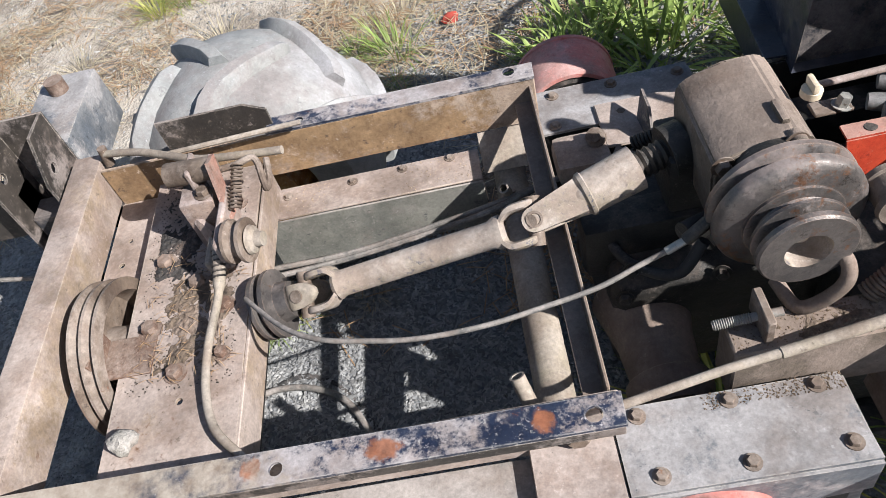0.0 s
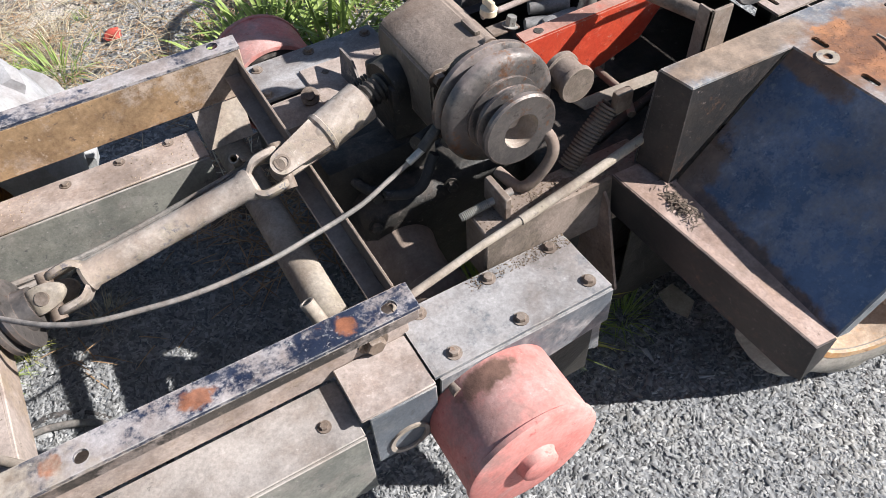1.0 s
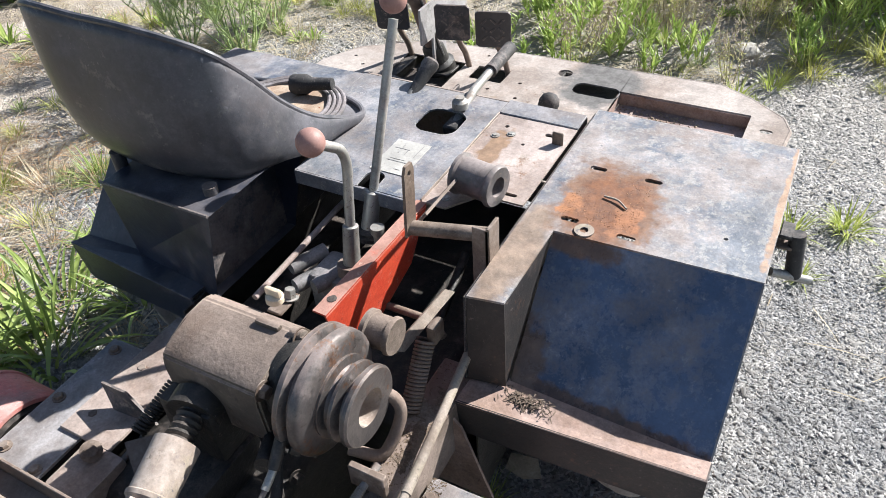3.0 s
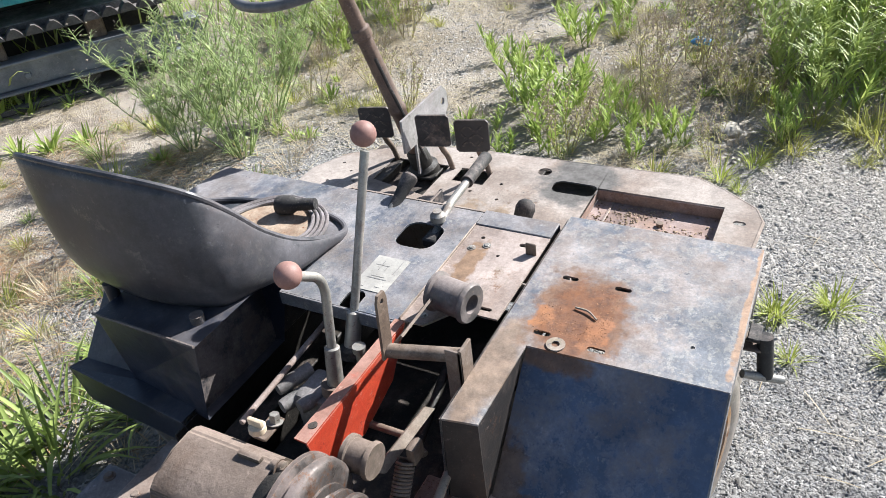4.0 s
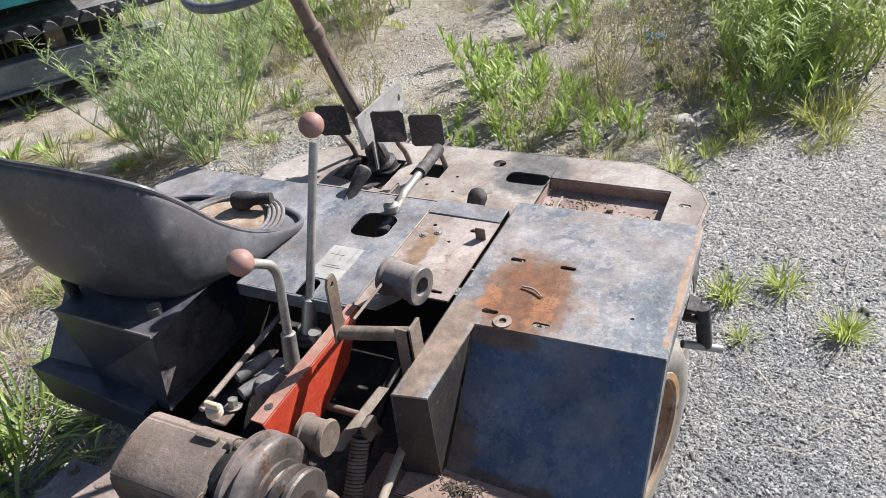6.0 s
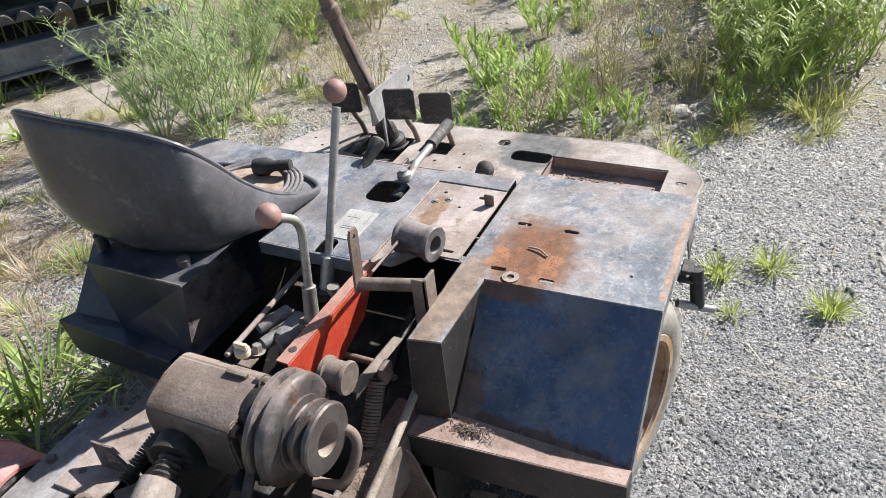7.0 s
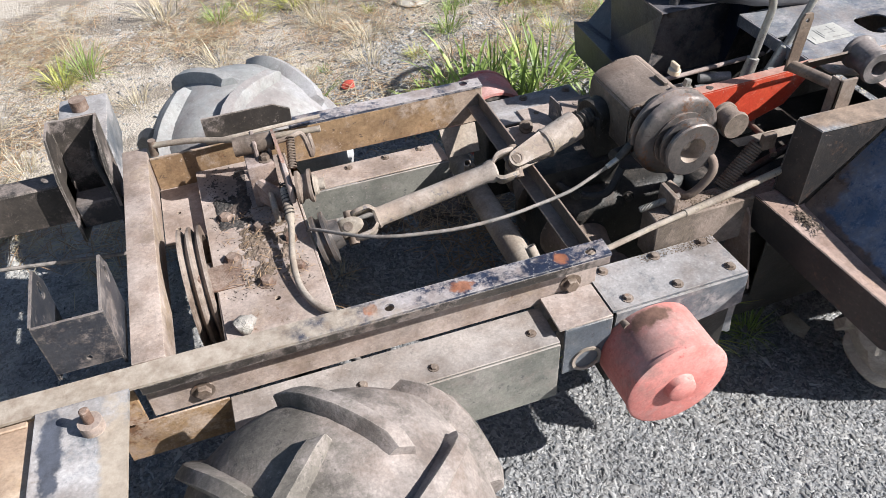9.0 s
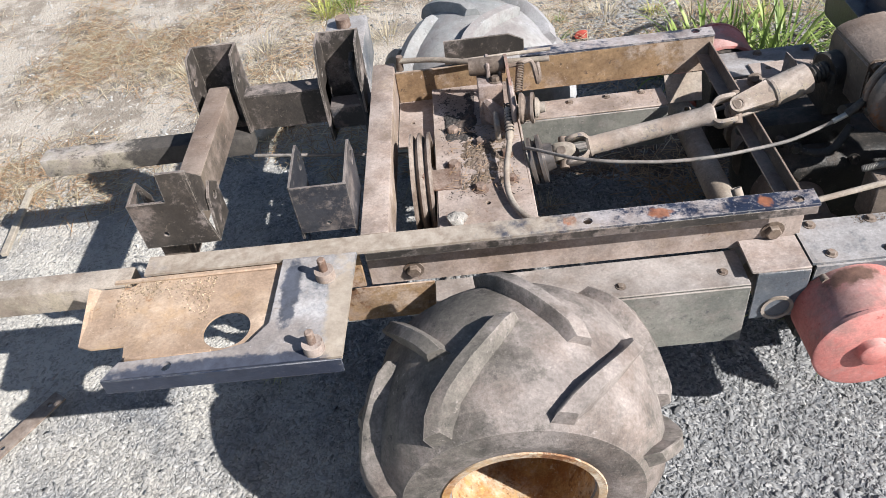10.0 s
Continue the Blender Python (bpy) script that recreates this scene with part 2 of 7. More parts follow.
grip_m = surface("grip_rubber", [(0.022, 0.022, 0.024), (0.04, 0.038, 0.037), (0.09, 0.08, 0.07)], 25, 0.7, dust=(0.22, 0.19, 0.16), dust_amt=0.25)
cable_m = surface("cable_sheath", [(0.10, 0.095, 0.09), (0.18, 0.165, 0.15), (0.06, 0.058, 0.055)], 26, 0.65, dust=(0.30, 0.26, 0.21), dust_amt=0.4)
pipe_m = surface("dusty_pipe", [(0.24, 0.20, 0.155), (0.33, 0.28, 0.215), (0.14, 0.11, 0.09)], 14, 0.8, dust=(0.38, 0.32, 0.24), dust_amt=0.5)
soil_m = surface("loose_soil", [(0.13, 0.09, 0.06), (0.20, 0.145, 0.10), (0.07, 0.05, 0.038)], 40, 0.95, bump=0.9, vary=0.4)
litter_m = surface("dark_litter", [(0.035, 0.03, 0.026), (0.075, 0.06, 0.046), (0.14, 0.11, 0.075)], 45, 0.95, bump=0.9, vary=0.5)
rustsoil_m = surface("rust_flakes", [(0.26, 0.13, 0.07), (0.34, 0.18, 0.10), (0.16, 0.08, 0.05)], 50, 0.95, bump=0.8, vary=0.45)
label_m = surface("label_sheet", [(0.35, 0.34, 0.32), (0.43, 0.415, 0.385), (0.28, 0.265, 0.24)], 18, 0.55, bump=0.05, texture=0.35)
ink_m = surface("label_ink", [(0.22, 0.22, 0.22), (0.30, 0.29, 0.28)], 40, 0.6, bump=0)
seat_m = surface("seat_black", [(0.034, 0.037, 0.046), (0.062, 0.065, 0.076), (0.10, 0.098, 0.10)], 4, 0.34, dust=(0.15, 0.142, 0.14), dust_amt=0.36, up=0.1, bump=0.1, grime=0.3, texture=0.55)
wheelgrip_m = surface("wheel_grip", [(0.10, 0.10, 0.11), (0.15, 0.15, 0.16)], 20, 0.4, texture=0.35)
column_m = surface("column_rust", [(0.115, 0.075, 0.06), (0.17, 0.115, 0.09), (0.06, 0.045, 0.04)], 14, 0.6, dust=(0.26, 0.20, 0.16), dust_amt=0.25, rust=(0.15, 0.06, 0.03), rust_amt=0.3)
bottle_m = surface("cream_plastic", [(0.62, 0.50, 0.36), (0.70, 0.58, 0.43)], 25, 0.5, dust=(0.42, 0.33, 0.23), dust_amt=0.3, texture=0.35)
link_red_m = surface("faded_lever", [(0.30, 0.15, 0.115), (0.36, 0.21, 0.165), (0.20, 0.10, 0.075)], 14, 0.7, dust=(0.42, 0.32, 0.24), dust_amt=0.35)
teal_m = surface("teal_paint", [(0.03, 0.30, 0.34), (0.05, 0.37, 0.41), (0.10, 0.26, 0.28)], 5, 0.5, dust=(0.38, 0.40, 0.38), dust_amt=0.25, texture=0.55)
grey_beam_m = surface("grey_beam", [(0.15, 0.175, 0.205), (0.21, 0.235, 0.265), (0.10, 0.11, 0.125)], 4, 0.55, dust=(0.32, 0.31, 0.29), dust_amt=0.35, texture=0.55)
# rubber and dust toned down, as if the lug tops lay in shade
lug_m = surface("lug_rubber", [(0.07, 0.068, 0.066), (0.11, 0.106, 0.10)], 6, 0.85, dust=(0.17, 0.16, 0.145), dust_amt=0.4)
track_m = surface("track_rubber", [(0.06, 0.058, 0.057), (0.10, 0.096, 0.09)], 6, 0.85, dust=(0.26, 0.24, 0.21), dust_amt=0.42)
cream_m = surface("cream_panel", [(0.52, 0.44, 0.33), (0.58, 0.50, 0.40)], 3, 0.6)
wood_m = surface("grey_wood", [(0.30, 0.26, 0.21), (0.38, 0.33, 0.27), (0.20, 0.17, 0.13)], 16, 0.85)
barwood_m = surface("worn_bar", [(0.30, 0.26, 0.20), (0.40, 0.345, 0.27), (0.04, 0.038, 0.036)], 13, 0.8, dust=(0.42, 0.37, 0.30), dust_amt=0.4, rust=(0.05, 0.042, 0.036), rust_amt=0.45)
stone_m = surface("stone", [(0.30, 0.28, 0.25), (0.42, 0.39, 0.34), (0.22, 0.20, 0.18)], 18, 0.9, bump=0.6, vary=0.2, texture=0.35)
red_scrap_m = surface("red_scrap", [(0.50, 0.08, 0.05), (0.40, 0.06, 0.04)], 20, 0.7)
blue_scrap_m = surface("blue_scrap", [(0.06, 0.26, 0.55), (0.10, 0.32, 0.60)], 20, 0.6)
chip_m = surface("gravel_chip", [(0.19, 0.190, 0.192), (0.262, 0.258, 0.253), (0.34, 0.329, 0.312)], 9, 0.8, vary=0.50, bump=0.2, grime=0, texture=0.35)


def pale_dust(m):
    """The same pale powder that lies on the ground in patches, over a material."""
    nt = m.node_tree
    b = nt.nodes["Principled BSDF"]
    was = b.inputs["Base Color"].links[0].from_socket
    tc = nt.nodes.new("ShaderNodeTexCoord")
    n = nt.nodes.new("ShaderNodeTexNoise")
    n.inputs["Scale"].default_value, n.inputs["Detail"].default_value, n.inputs["Roughness"].default_value = 1.8, 9.0, 0.7
    nt.links.new(tc.outputs["Object"], n.inputs["Vector"])
    r = nt.nodes.new("ShaderNodeMapRange")
    r.interpolation_type = 'SMOOTHSTEP'
    r.inputs[1].default_value, r.inputs[2].default_value, r.inputs[4].default_value = 0.56, 0.82, 0.46
    px = nt.nodes.new("ShaderNodeSeparateXYZ")
    nt.links.new(tc.outputs["Object"], px.inputs[0])
    grow = None
    for op, a, c in (('SUBTRACT', px.outputs[0], 0.25), ('ABSOLUTE', None, 0.0), ('MULTIPLY', None, 0.15), ('ADD', None, n.outputs[0])):
        mt = nt.nodes.new("ShaderNodeMath")
        mt.operation = op
        nt.links.new(a if a else grow, mt.inputs[0])
        if isinstance(c, float):
            mt.inputs[1].default_value = c
        else:
            nt.links.new(c, mt.inputs[1])
        grow = mt.outputs[0]
    nt.links.new(grow, r.inputs[0])
    mx = nt.nodes.new("ShaderNodeMix")
    mx.data_type = 'RGBA'
    mx.inputs[7].default_value = (0.43, 0.40, 0.355, 1)
    nt.links.new(r.outputs[0], mx.inputs[0])
    nt.links.new(was, mx.inputs[6])
    nt.links.new(mx.outputs[2], b.inputs["Base Color"])


pale_dust(chip_m)


def leaf_material(name, a, c, rough=0.5, trans=0.28):
    m = bpy.data.materials.new(name)
    m.use_nodes = True
    nt = m.node_tree
    b = nt.nodes["Principled BSDF"]
    geo = nt.nodes.new("ShaderNodeNewGeometry")
    tc = nt.nodes.new("ShaderNodeTexCoord")
    n = nt.nodes.new("ShaderNodeTexNoise")
    n.inputs["Scale"].default_value = 14
    nt.links.new(tc.outputs["Object"], n.inputs["Vector"])
    add = nt.nodes.new("ShaderNodeMath")
    add.operation = 'MULTIPLY_ADD'
    nt.links.new(geo.outputs["Random Per Island"], add.inputs[0])
    add.inputs[1].default_value = 0.75
    nt.links.new(n.outputs[0], add.inputs[2])
    r = nt.nodes.new("ShaderNodeMapRange")
    r.inputs[1].default_value, r.inputs[2].default_value = 0.35, 1.15
    nt.links.new(add.outputs[0], r.inputs[0])
    mx = nt.nodes.new("ShaderNodeMix")
    mx.data_type = 'RGBA'
    mx.inputs[6].default_value, mx.inputs[7].default_value = (*a, 1), (*c, 1)
    nt.links.new(r.outputs[0], mx.inputs[0])
    nt.links.new(mx.outputs[2], b.inputs["Base Color"])
    b.inputs["Roughness"].default_value = rough
    tr = nt.nodes.new("ShaderNodeBsdfTranslucent")
    nt.links.new(mx.outputs[2], tr.inputs[0])
    ms = nt.nodes.new("ShaderNodeMixShader")
    ms.inputs[0].default_value = trans
    nt.links.new(b.outputs[0], ms.inputs[1])
    nt.links.new(tr.outputs[0], ms.inputs[2])
    nt.links.new(ms.outputs[0], nt.nodes["Material Output"].inputs[0])
    return m


green_m = leaf_material("grass_leaf", (0.12, 0.19, 0.04), (0.33, 0.41, 0.12))
dark_green_m = leaf_material("herb_leaf", (0.23, 0.32, 0.07), (0.46, 0.54, 0.19), 0.5, 0.36)
feather_m = leaf_material("feathery_leaf", (0.24, 0.34, 0.12), (0.48, 0.57, 0.27))
lime_m = leaf_material("lime_grass", (0.28, 0.36, 0.06), (0.50, 0.54, 0.16), 0.5, 0.45)
bright_m = leaf_material("bright_leaf", (0.22, 0.34, 0.06), (0.46, 0.55, 0.17), 0.5, 0.36)
yellow_m = leaf_material("yellow_grass", (0.30, 0.34, 0.06), (0.52, 0.50, 0.16))
straw_m = leaf_material("straw", (0.30, 0.24, 0.15), (0.54, 0.47, 0.34), 0.7, 0.2)
brown_straw_m = leaf_material("brown_straw", (0.20, 0.115, 0.06), (0.44, 0.29, 0.17), 0.8, 0.15)
dead_leaf_m = leaf_material("dead_leaf", (0.05, 0.038, 0.03), (0.13, 0.095, 0.07), 0.85, 0.1)
ledge_m = surface("ledge_rust", [(0.22, 0.145, 0.11), (0.32, 0.22, 0.17), (0.13, 0.08, 0.06)], 12, 0.8, dust=(0.40, 0.29, 0.22), dust_amt=0.5, rust=(0.12, 0.06, 0.035), rust_amt=0.25)
dusty_black = surface("dusty_black", [(0.034, 0.029, 0.026), (0.060, 0.050, 0.043), (0.12, 0.098, 0.08)], 11, 0.5, dust=(0.25, 0.205, 0.165), dust_amt=0.42, up=0.3, rust=(0.12, 0.065, 0.04), rust_amt=0.2, edge=(0.34, 0.30, 0.26), soft=0.05)
navy_box = surface("navy_box", [(0.011, 0.016, 0.034), (0.020, 0.028, 0.050), (0.05, 0.054, 0.066)], 9, 0.36, dust=(0.12, 0.115, 0.115), dust_amt=0.24, up=0.3, edge=(0.20, 0.20, 0.21), texture=0.35)
pink_steel = surface("pink_steel", [(0.22, 0.155, 0.125), (0.32, 0.235, 0.19), (0.12, 0.08, 0.065)], 20, 0.75, dust=(0.42, 0.34, 0.28), dust_amt=0.5, rust=(0.19, 0.08, 0.045), rust_amt=0.25)
seed_m = leaf_material("seed_head", (0.40, 0.32, 0.26), (0.62, 0.54, 0.46), 0.8, 0.3)


def ground_material():
    m = bpy.data.materials.new("ground")
    m.use_nodes = True
    nt = m.node_tree
    b = nt.nodes["Principled BSDF"]
    tc = nt.nodes.new("ShaderNodeTexCoord")

    def tex(kind, s, out=0, **kw):
        n = nt.nodes.new(kind)
        n.inputs["Scale"].default_value = s
        for k, v in kw.items():
            n.inputs[k].default_value = v
        nt.links.new(tc.outputs["Object"], n.inputs["Vector"])
        return n.outputs[out]

    def ramp(src, lo, hi):
        r = nt.nodes.new("ShaderNodeMapRange")
        r.interpolation_type = 'SMOOTHSTEP'
        r.inputs[1].default_value, r.inputs[2].default_value = lo, hi
        nt.links.new(src, r.inputs[0])
        return r.outputs[0]

    def mix(fac, a, c):
        n = nt.nodes.new("ShaderNodeMix")
        n.data_type = 'RGBA'
        nt.links.new(fac, n.inputs[0])
        for i, v in ((6, a), (7, c)):
            if isinstance(v, tuple):
                n.inputs[i].default_value = (*v, 1)
            else:
                nt.links.new(v, n.inputs[i])
        return n.outputs[2]

    cell = nt.nodes.new("ShaderNodeTexVoronoi")
    cell.inputs["Scale"].default_value = 110
    nt.links.new(tc.outputs["Object"], cell.inputs["Vector"])
    sep = nt.nodes.new("ShaderNodeSeparateColor")
    nt.links.new(cell.outputs["Color"], sep.inputs[0])
    gravel = mix(sep.outputs[0], (0.10, 0.105, 0.115), (0.27, 0.27, 0.27))
    sand = mix(tex("ShaderNodeTexNoise", 35, Detail=8.0, Roughness=0.75), (0.25, 0.21, 0.17), (0.50, 0.45, 0.39))
    sand = mix(ramp(tex("ShaderNodeTexNoise", 3.4, Detail=9.0, Roughness=0.72), 0.46, 0.58), sand, (0.22, 0.185, 0.15))
    pos = nt.nodes.new("ShaderNodeSeparateXYZ")
    nt.links.new(tc.outputs["Object"], pos.inputs[0])
    # pale powder in patches, more of it towards the tail
    slope = nt.nodes.new("ShaderNodeMath")
    slope.operation = 'MULTIPLY'
    slope.inputs[1].default_value = -0.22
    nt.links.new(pos.outputs[0], slope.inputs[0])
    most = nt.nodes.new("ShaderNodeMath")
    most.operation = 'MINIMUM'
    most.inputs[1].default_value = 0.25
    nt.links.new(slope.outputs[0], most.inputs[0])
    tail = nt.nodes.new("ShaderNodeMath")
    tail.operation = 'ADD'
    nt.links.new(most.outputs[0], tail.inputs[0])
    nt.links.new(tex("ShaderNodeTexNoise", 1.8, Detail=9.0, Roughness=0.7), tail.inputs[1])
    gravel = mix(ramp(tail.outputs[0], 0.60, 0.80), gravel, (0.43, 0.405, 0.365))
    # sandy soil lies beyond the far side of the vehicle, gravel on the near side
    lin = nt.nodes.new("ShaderNodeMath")
    lin.operation = 'MULTIPLY_ADD'
    lin.inputs[1].default_value = -0.30
    nt.links.new(pos.outputs[0], lin.inputs[0])
    nt.links.new(pos.outputs[1], lin.inputs[2])
    wob = nt.nodes.new("ShaderNodeMath")
    wob.operation = 'MULTIPLY_ADD'
    wob.inputs[1].default_value = 1.6
    nt.links.new(tex("ShaderNodeTexNoise", 1.4, Detail=7.0, Roughness=0.65), wob.inputs[0])
    nt.links.new(lin.outputs[0], wob.inputs[2])
    col = mix(ramp(wob.outputs[0], 2.66, 3.25), gravel, sand)
    far = mix(ramp(tex("ShaderNodeTexNoise", 0.9, Detail=6.0), 0.45, 0.62), (0.33, 0.295, 0.25), (0.19, 0.16, 0.115))
    col = mix(ramp(pos.outputs[0], 2.2, 3.2), col, mix(ramp(tex("ShaderNodeTexNoise", 4.0, Detail=8.0), 0.22, 0.48), gravel, far))
    nt.links.new(col, b.inputs["Base Color"])
    b.inputs["Roughness"].default_value = 0.95
    bn = nt.nodes.new("ShaderNodeBump")
    bn.inputs["Strength"].default_value, bn.inputs["Distance"].default_value = 0.7, 0.006
    h = nt.nodes.new("ShaderNodeMath")
    h.operation = 'MULTIPLY_ADD'
    nt.links.new(tex("ShaderNodeTexNoise", 60, Detail=6.0), h.inputs[0])
    h.inputs[1].default_value = 1.0
    nt.links.new(cell.outputs["Distance"], h.inputs[2])
    nt.links.new(h.outputs[0], bn.inputs["Height"])
    nt.links.new(bn.outputs[0], b.inputs["Normal"])
    return m


ground_m = ground_material()


# ---- mesh helpers ----
def finish(name, bm, material, smooth=None):
    bmesh.ops.recalc_face_normals(bm, faces=bm.faces)
    me = bpy.data.meshes.new(name)
    bm.to_mesh(me)
    bm.free()
    for mt in (material if isinstance(material, (list, tuple)) else [material]):
        me.materials.append(mt)
    if smooth:
        me.shade_smooth()
        if smooth < 180:
            me.set_sharp_from_angle(angle=radians(smooth))
    return me


def part(name, bm, material, parent, label="", smooth=38):
    ob = new(name, finish(name, bm, material, smooth))
    ob.parent = parent
    if parent.type == 'EMPTY':
        ob.matrix_parent_inverse = parent.matrix_basis.inverted()
    if label:
        ob["label"] = label
    return ob


def thing(name, bm, material, label, category, group="", kind="", smooth=38):
    return tagged(new(name, finish(name, bm, material, smooth)), label, category, group, kind)


def holder(name, place, label, category, group="", kind=""):
    ob = new(name)
    ob.empty_display_size = 0.1
    ob.matrix_basis = Matrix.Translation(place)
    return tagged(ob, label, category, group, kind)


def box(lo, hi, bevel=0.002, bm=None, m=None, seg=1):
    own = bmesh.new()
    bmesh.ops.create_cube(own, size=1)
    for v in own.verts:
        v.co = Vector([lo[i] + (v.co[i] + 0.5) * (hi[i] - lo[i]) for i in range(3)])
    if bevel:
        bmesh.ops.bevel(own, geom=own.edges[:] + own.verts[:], offset=bevel, segments=seg, affect='EDGES', profile=0.6)
    if m:
        bmesh.ops.transform(own, matrix=m, verts=own.verts)
    return join(bm, own)


def join(bm, own):
    if bm is None:
        return own
    me = bpy.data.meshes.new("tmp")
    own.to_mesh(me)
    own.free()
    bm.from_mesh(me)
    bpy.data.meshes.remove(me)
    return bm


def axis_frame(a, c):
    z = (Vector(c) - Vector(a)).normalized()
    x = z.orthogonal().normalized() if abs(z.z) > 0.95 else z.cross(Vector((0, 0, 1))).normalized()
    return x, z.cross(x).normalized(), z


def rod(points, r, seg=14, bm=None, caps=True):
    """A round bar through points; r is one radius or one for each point."""
    bm = bm or bmesh.new()
    pts = [Vector(p) for p in points]
    rs = r if isinstance(r, (list, tuple)) else [r] * len(pts)
    rings, x = [], None
    for i, p in enumerate(pts):
        a, c = pts[max(0, i - 1)], pts[min(len(pts) - 1, i + 1)]
        z = (c - a).normalized() if (c - a).length > 1e-9 else Vector((0, 0, 1))
        if x is None:
            x = axis_frame((0, 0, 0), z)[0]
        x = (x - z * x.dot(z)).normalized()
        y = z.cross(x)
        rings.append([bm.verts.new(p + (x * math.cos(k * math.tau / seg) + y * math.sin(k * math.tau / seg)) * rs[i]) for k in range(seg)])
    for a, c in zip(rings, rings[1:]):
        for k in range(seg):
            bm.faces.new((a[k], a[(k + 1) % seg], c[(k + 1) % seg], c[k]))
    if caps:
        bm.faces.new(rings[0][::-1])
        bm.faces.new(rings[-1])
    return bm


def smooth_path(points, n=8):
    """Points along a smooth curve through the given ones."""
    p = [Vector(q) for q in points]
    p = [2 * p[0] - p[1]] + p + [2 * p[-1] - p[-2]]
    out = []
    for i in range(1, len(p) - 2):
        for k in range(n):
            t = k / n
            out.append(0.5 * (2 * p[i] + (p[i + 1] - p[i - 1]) * t + (2 * p[i - 1] - 5 * p[i] + 4 * p[i + 1] - p[i + 2]) * t * t
                              + (3 * p[i] - p[i - 1] - 3 * p[i + 1] + p[i + 2]) * t ** 3))
    return out + [p[-2]]


def lathe(profile, a, c, seg=40, bm=None):
    """Turns (distance along the axis from a towards c, radius) pairs round the axis. A radius of 0 closes the end."""
    bm = bm or bmesh.new()
    x, y, z = axis_frame(a, c)
    o, rings = Vector(a), []
    for d, r in profile:
        if r <= 1e-6:
            rings.append([bm.verts.new(o + z * d)])
        else:
            rings.append([bm.verts.new(o + z * d + (x * math.cos(k * math.tau / seg) + y * math.sin(k * math.tau / seg)) * r) for k in range(seg)])
    for s, t in zip(rings, rings[1:]):
        for k in range(seg):
            q = (k + 1) % seg
            f = [s[k % len(s)], s[q % len(s)], t[q % len(t)], t[k % len(t)]]
            f = list(dict.fromkeys(f))
            if len(f) > 2:
                bm.faces.new(f)
    return bm


def sheet(outline, holes=(), thick=0.004, m=None, bm=None, bevel=0.0):
    """A plate in its own x-y plane with holes right through it; its top lies at 0 and it is thick downwards. m lays it into the place."""
    own = bmesh.new()
    for loop in (outline, *holes):
        vs = [own.verts.new((p[0], p[1], 0)) for p in loop]
        for i in range(len(vs)):
            own.edges.new((vs[i], vs[(i + 1) % len(vs)]))
    bmesh.ops.triangle_fill(own, use_beauty=True, use_dissolve=False, edges=own.edges[:])
    ext = bmesh.ops.extrude_face_region(own, geom=own.faces[:])
    bmesh.ops.translate(own, vec=(0, 0, -thick), verts=[v for v in ext["geom"] if isinstance(v, bmesh.types.BMVert)])
    if m:
        bmesh.ops.transform(own, matrix=m, verts=own.verts)
    return join(bm, own)


def ring(cx, cy, r, n=20, sx=0.0, sy=0.0):
    """A circle, stretched into a slot by sx or sy."""
    out = []
    for k in range(n):
        a = k * math.tau / n
        px, py = math.cos(a), math.sin(a)
        out.append((cx + px * r + math.copysign(sx, px), cy + py * r + math.copysign(sy, py)))
    return out


def plane(origin, ux, uy):
    """The pose of a plate whose x runs along ux and y along uy from origin."""
    x = Vector(ux).normalized()
    z = x.cross(Vector(uy)).normalized()
    y = z.cross(x)
    return Matrix((x, y, z)).transposed().to_4x4() if origin is None else Matrix.Translation(origin) @ Matrix((x, y, z)).transposed().to_4x4()


def quad_plate(p, thick=0.004, bm=None):
    """A plate over corners in space, thick along its normal, away from the side from which the corners turn anticlockwise."""
    bm = bm or bmesh.new()
    v = [Vector(q) for q in p]
    n = (v[1] - v[0]).cross(v[2] - v[0]).normalized()
    top, low = [bm.verts.new(q) for q in v], [bm.verts.new(q - n * thick) for q in v]
    bm.faces.new(top)
    bm.faces.new(low[::-1])
    for i in range(len(v)):
        k = (i + 1) % len(v)
        bm.faces.new((top[i], low[i], low[k], top[k]))
    return bm


def hex_bolt(at, normal, r=0.009, h=0.007, parent=None, material=None, name="bolt", shank=0.0, washer=True):
    n = Vector(normal).normalized()
    a = Vector(at)
    bm = bmesh.new()
    if washer:
        lathe([(0, 0), (0, r * 1.45), (0.0018, r * 1.45), (0.0018, 0)], a, a + n, 14, bm)
    lathe([(0.0015, 0), (0.0015, r), (h * 0.8, r), (h, r * 0.85), (h, 0)], a, a + n, 6, bm)
    if shank:
        lathe([(h, r * 0.55), (h + shank, r * 0.55), (h + shank, 0)], a, a + n, 10, bm)
    return part(name, bm, material or brown_steel, parent)


def coil(a, c, r, wire, turns, n=10):
    x, y, z = axis_frame(a, c)
    length = (Vector(c) - Vector(a)).length
    pts = [Vector(a) + z * (length * k / (turns * n)) + (x * math.cos(k * math.tau / n) + y * math.sin(k * math.tau / n)) * r for k in range(int(turns * n) + 1)]
    return rod(pts, wire, 6)


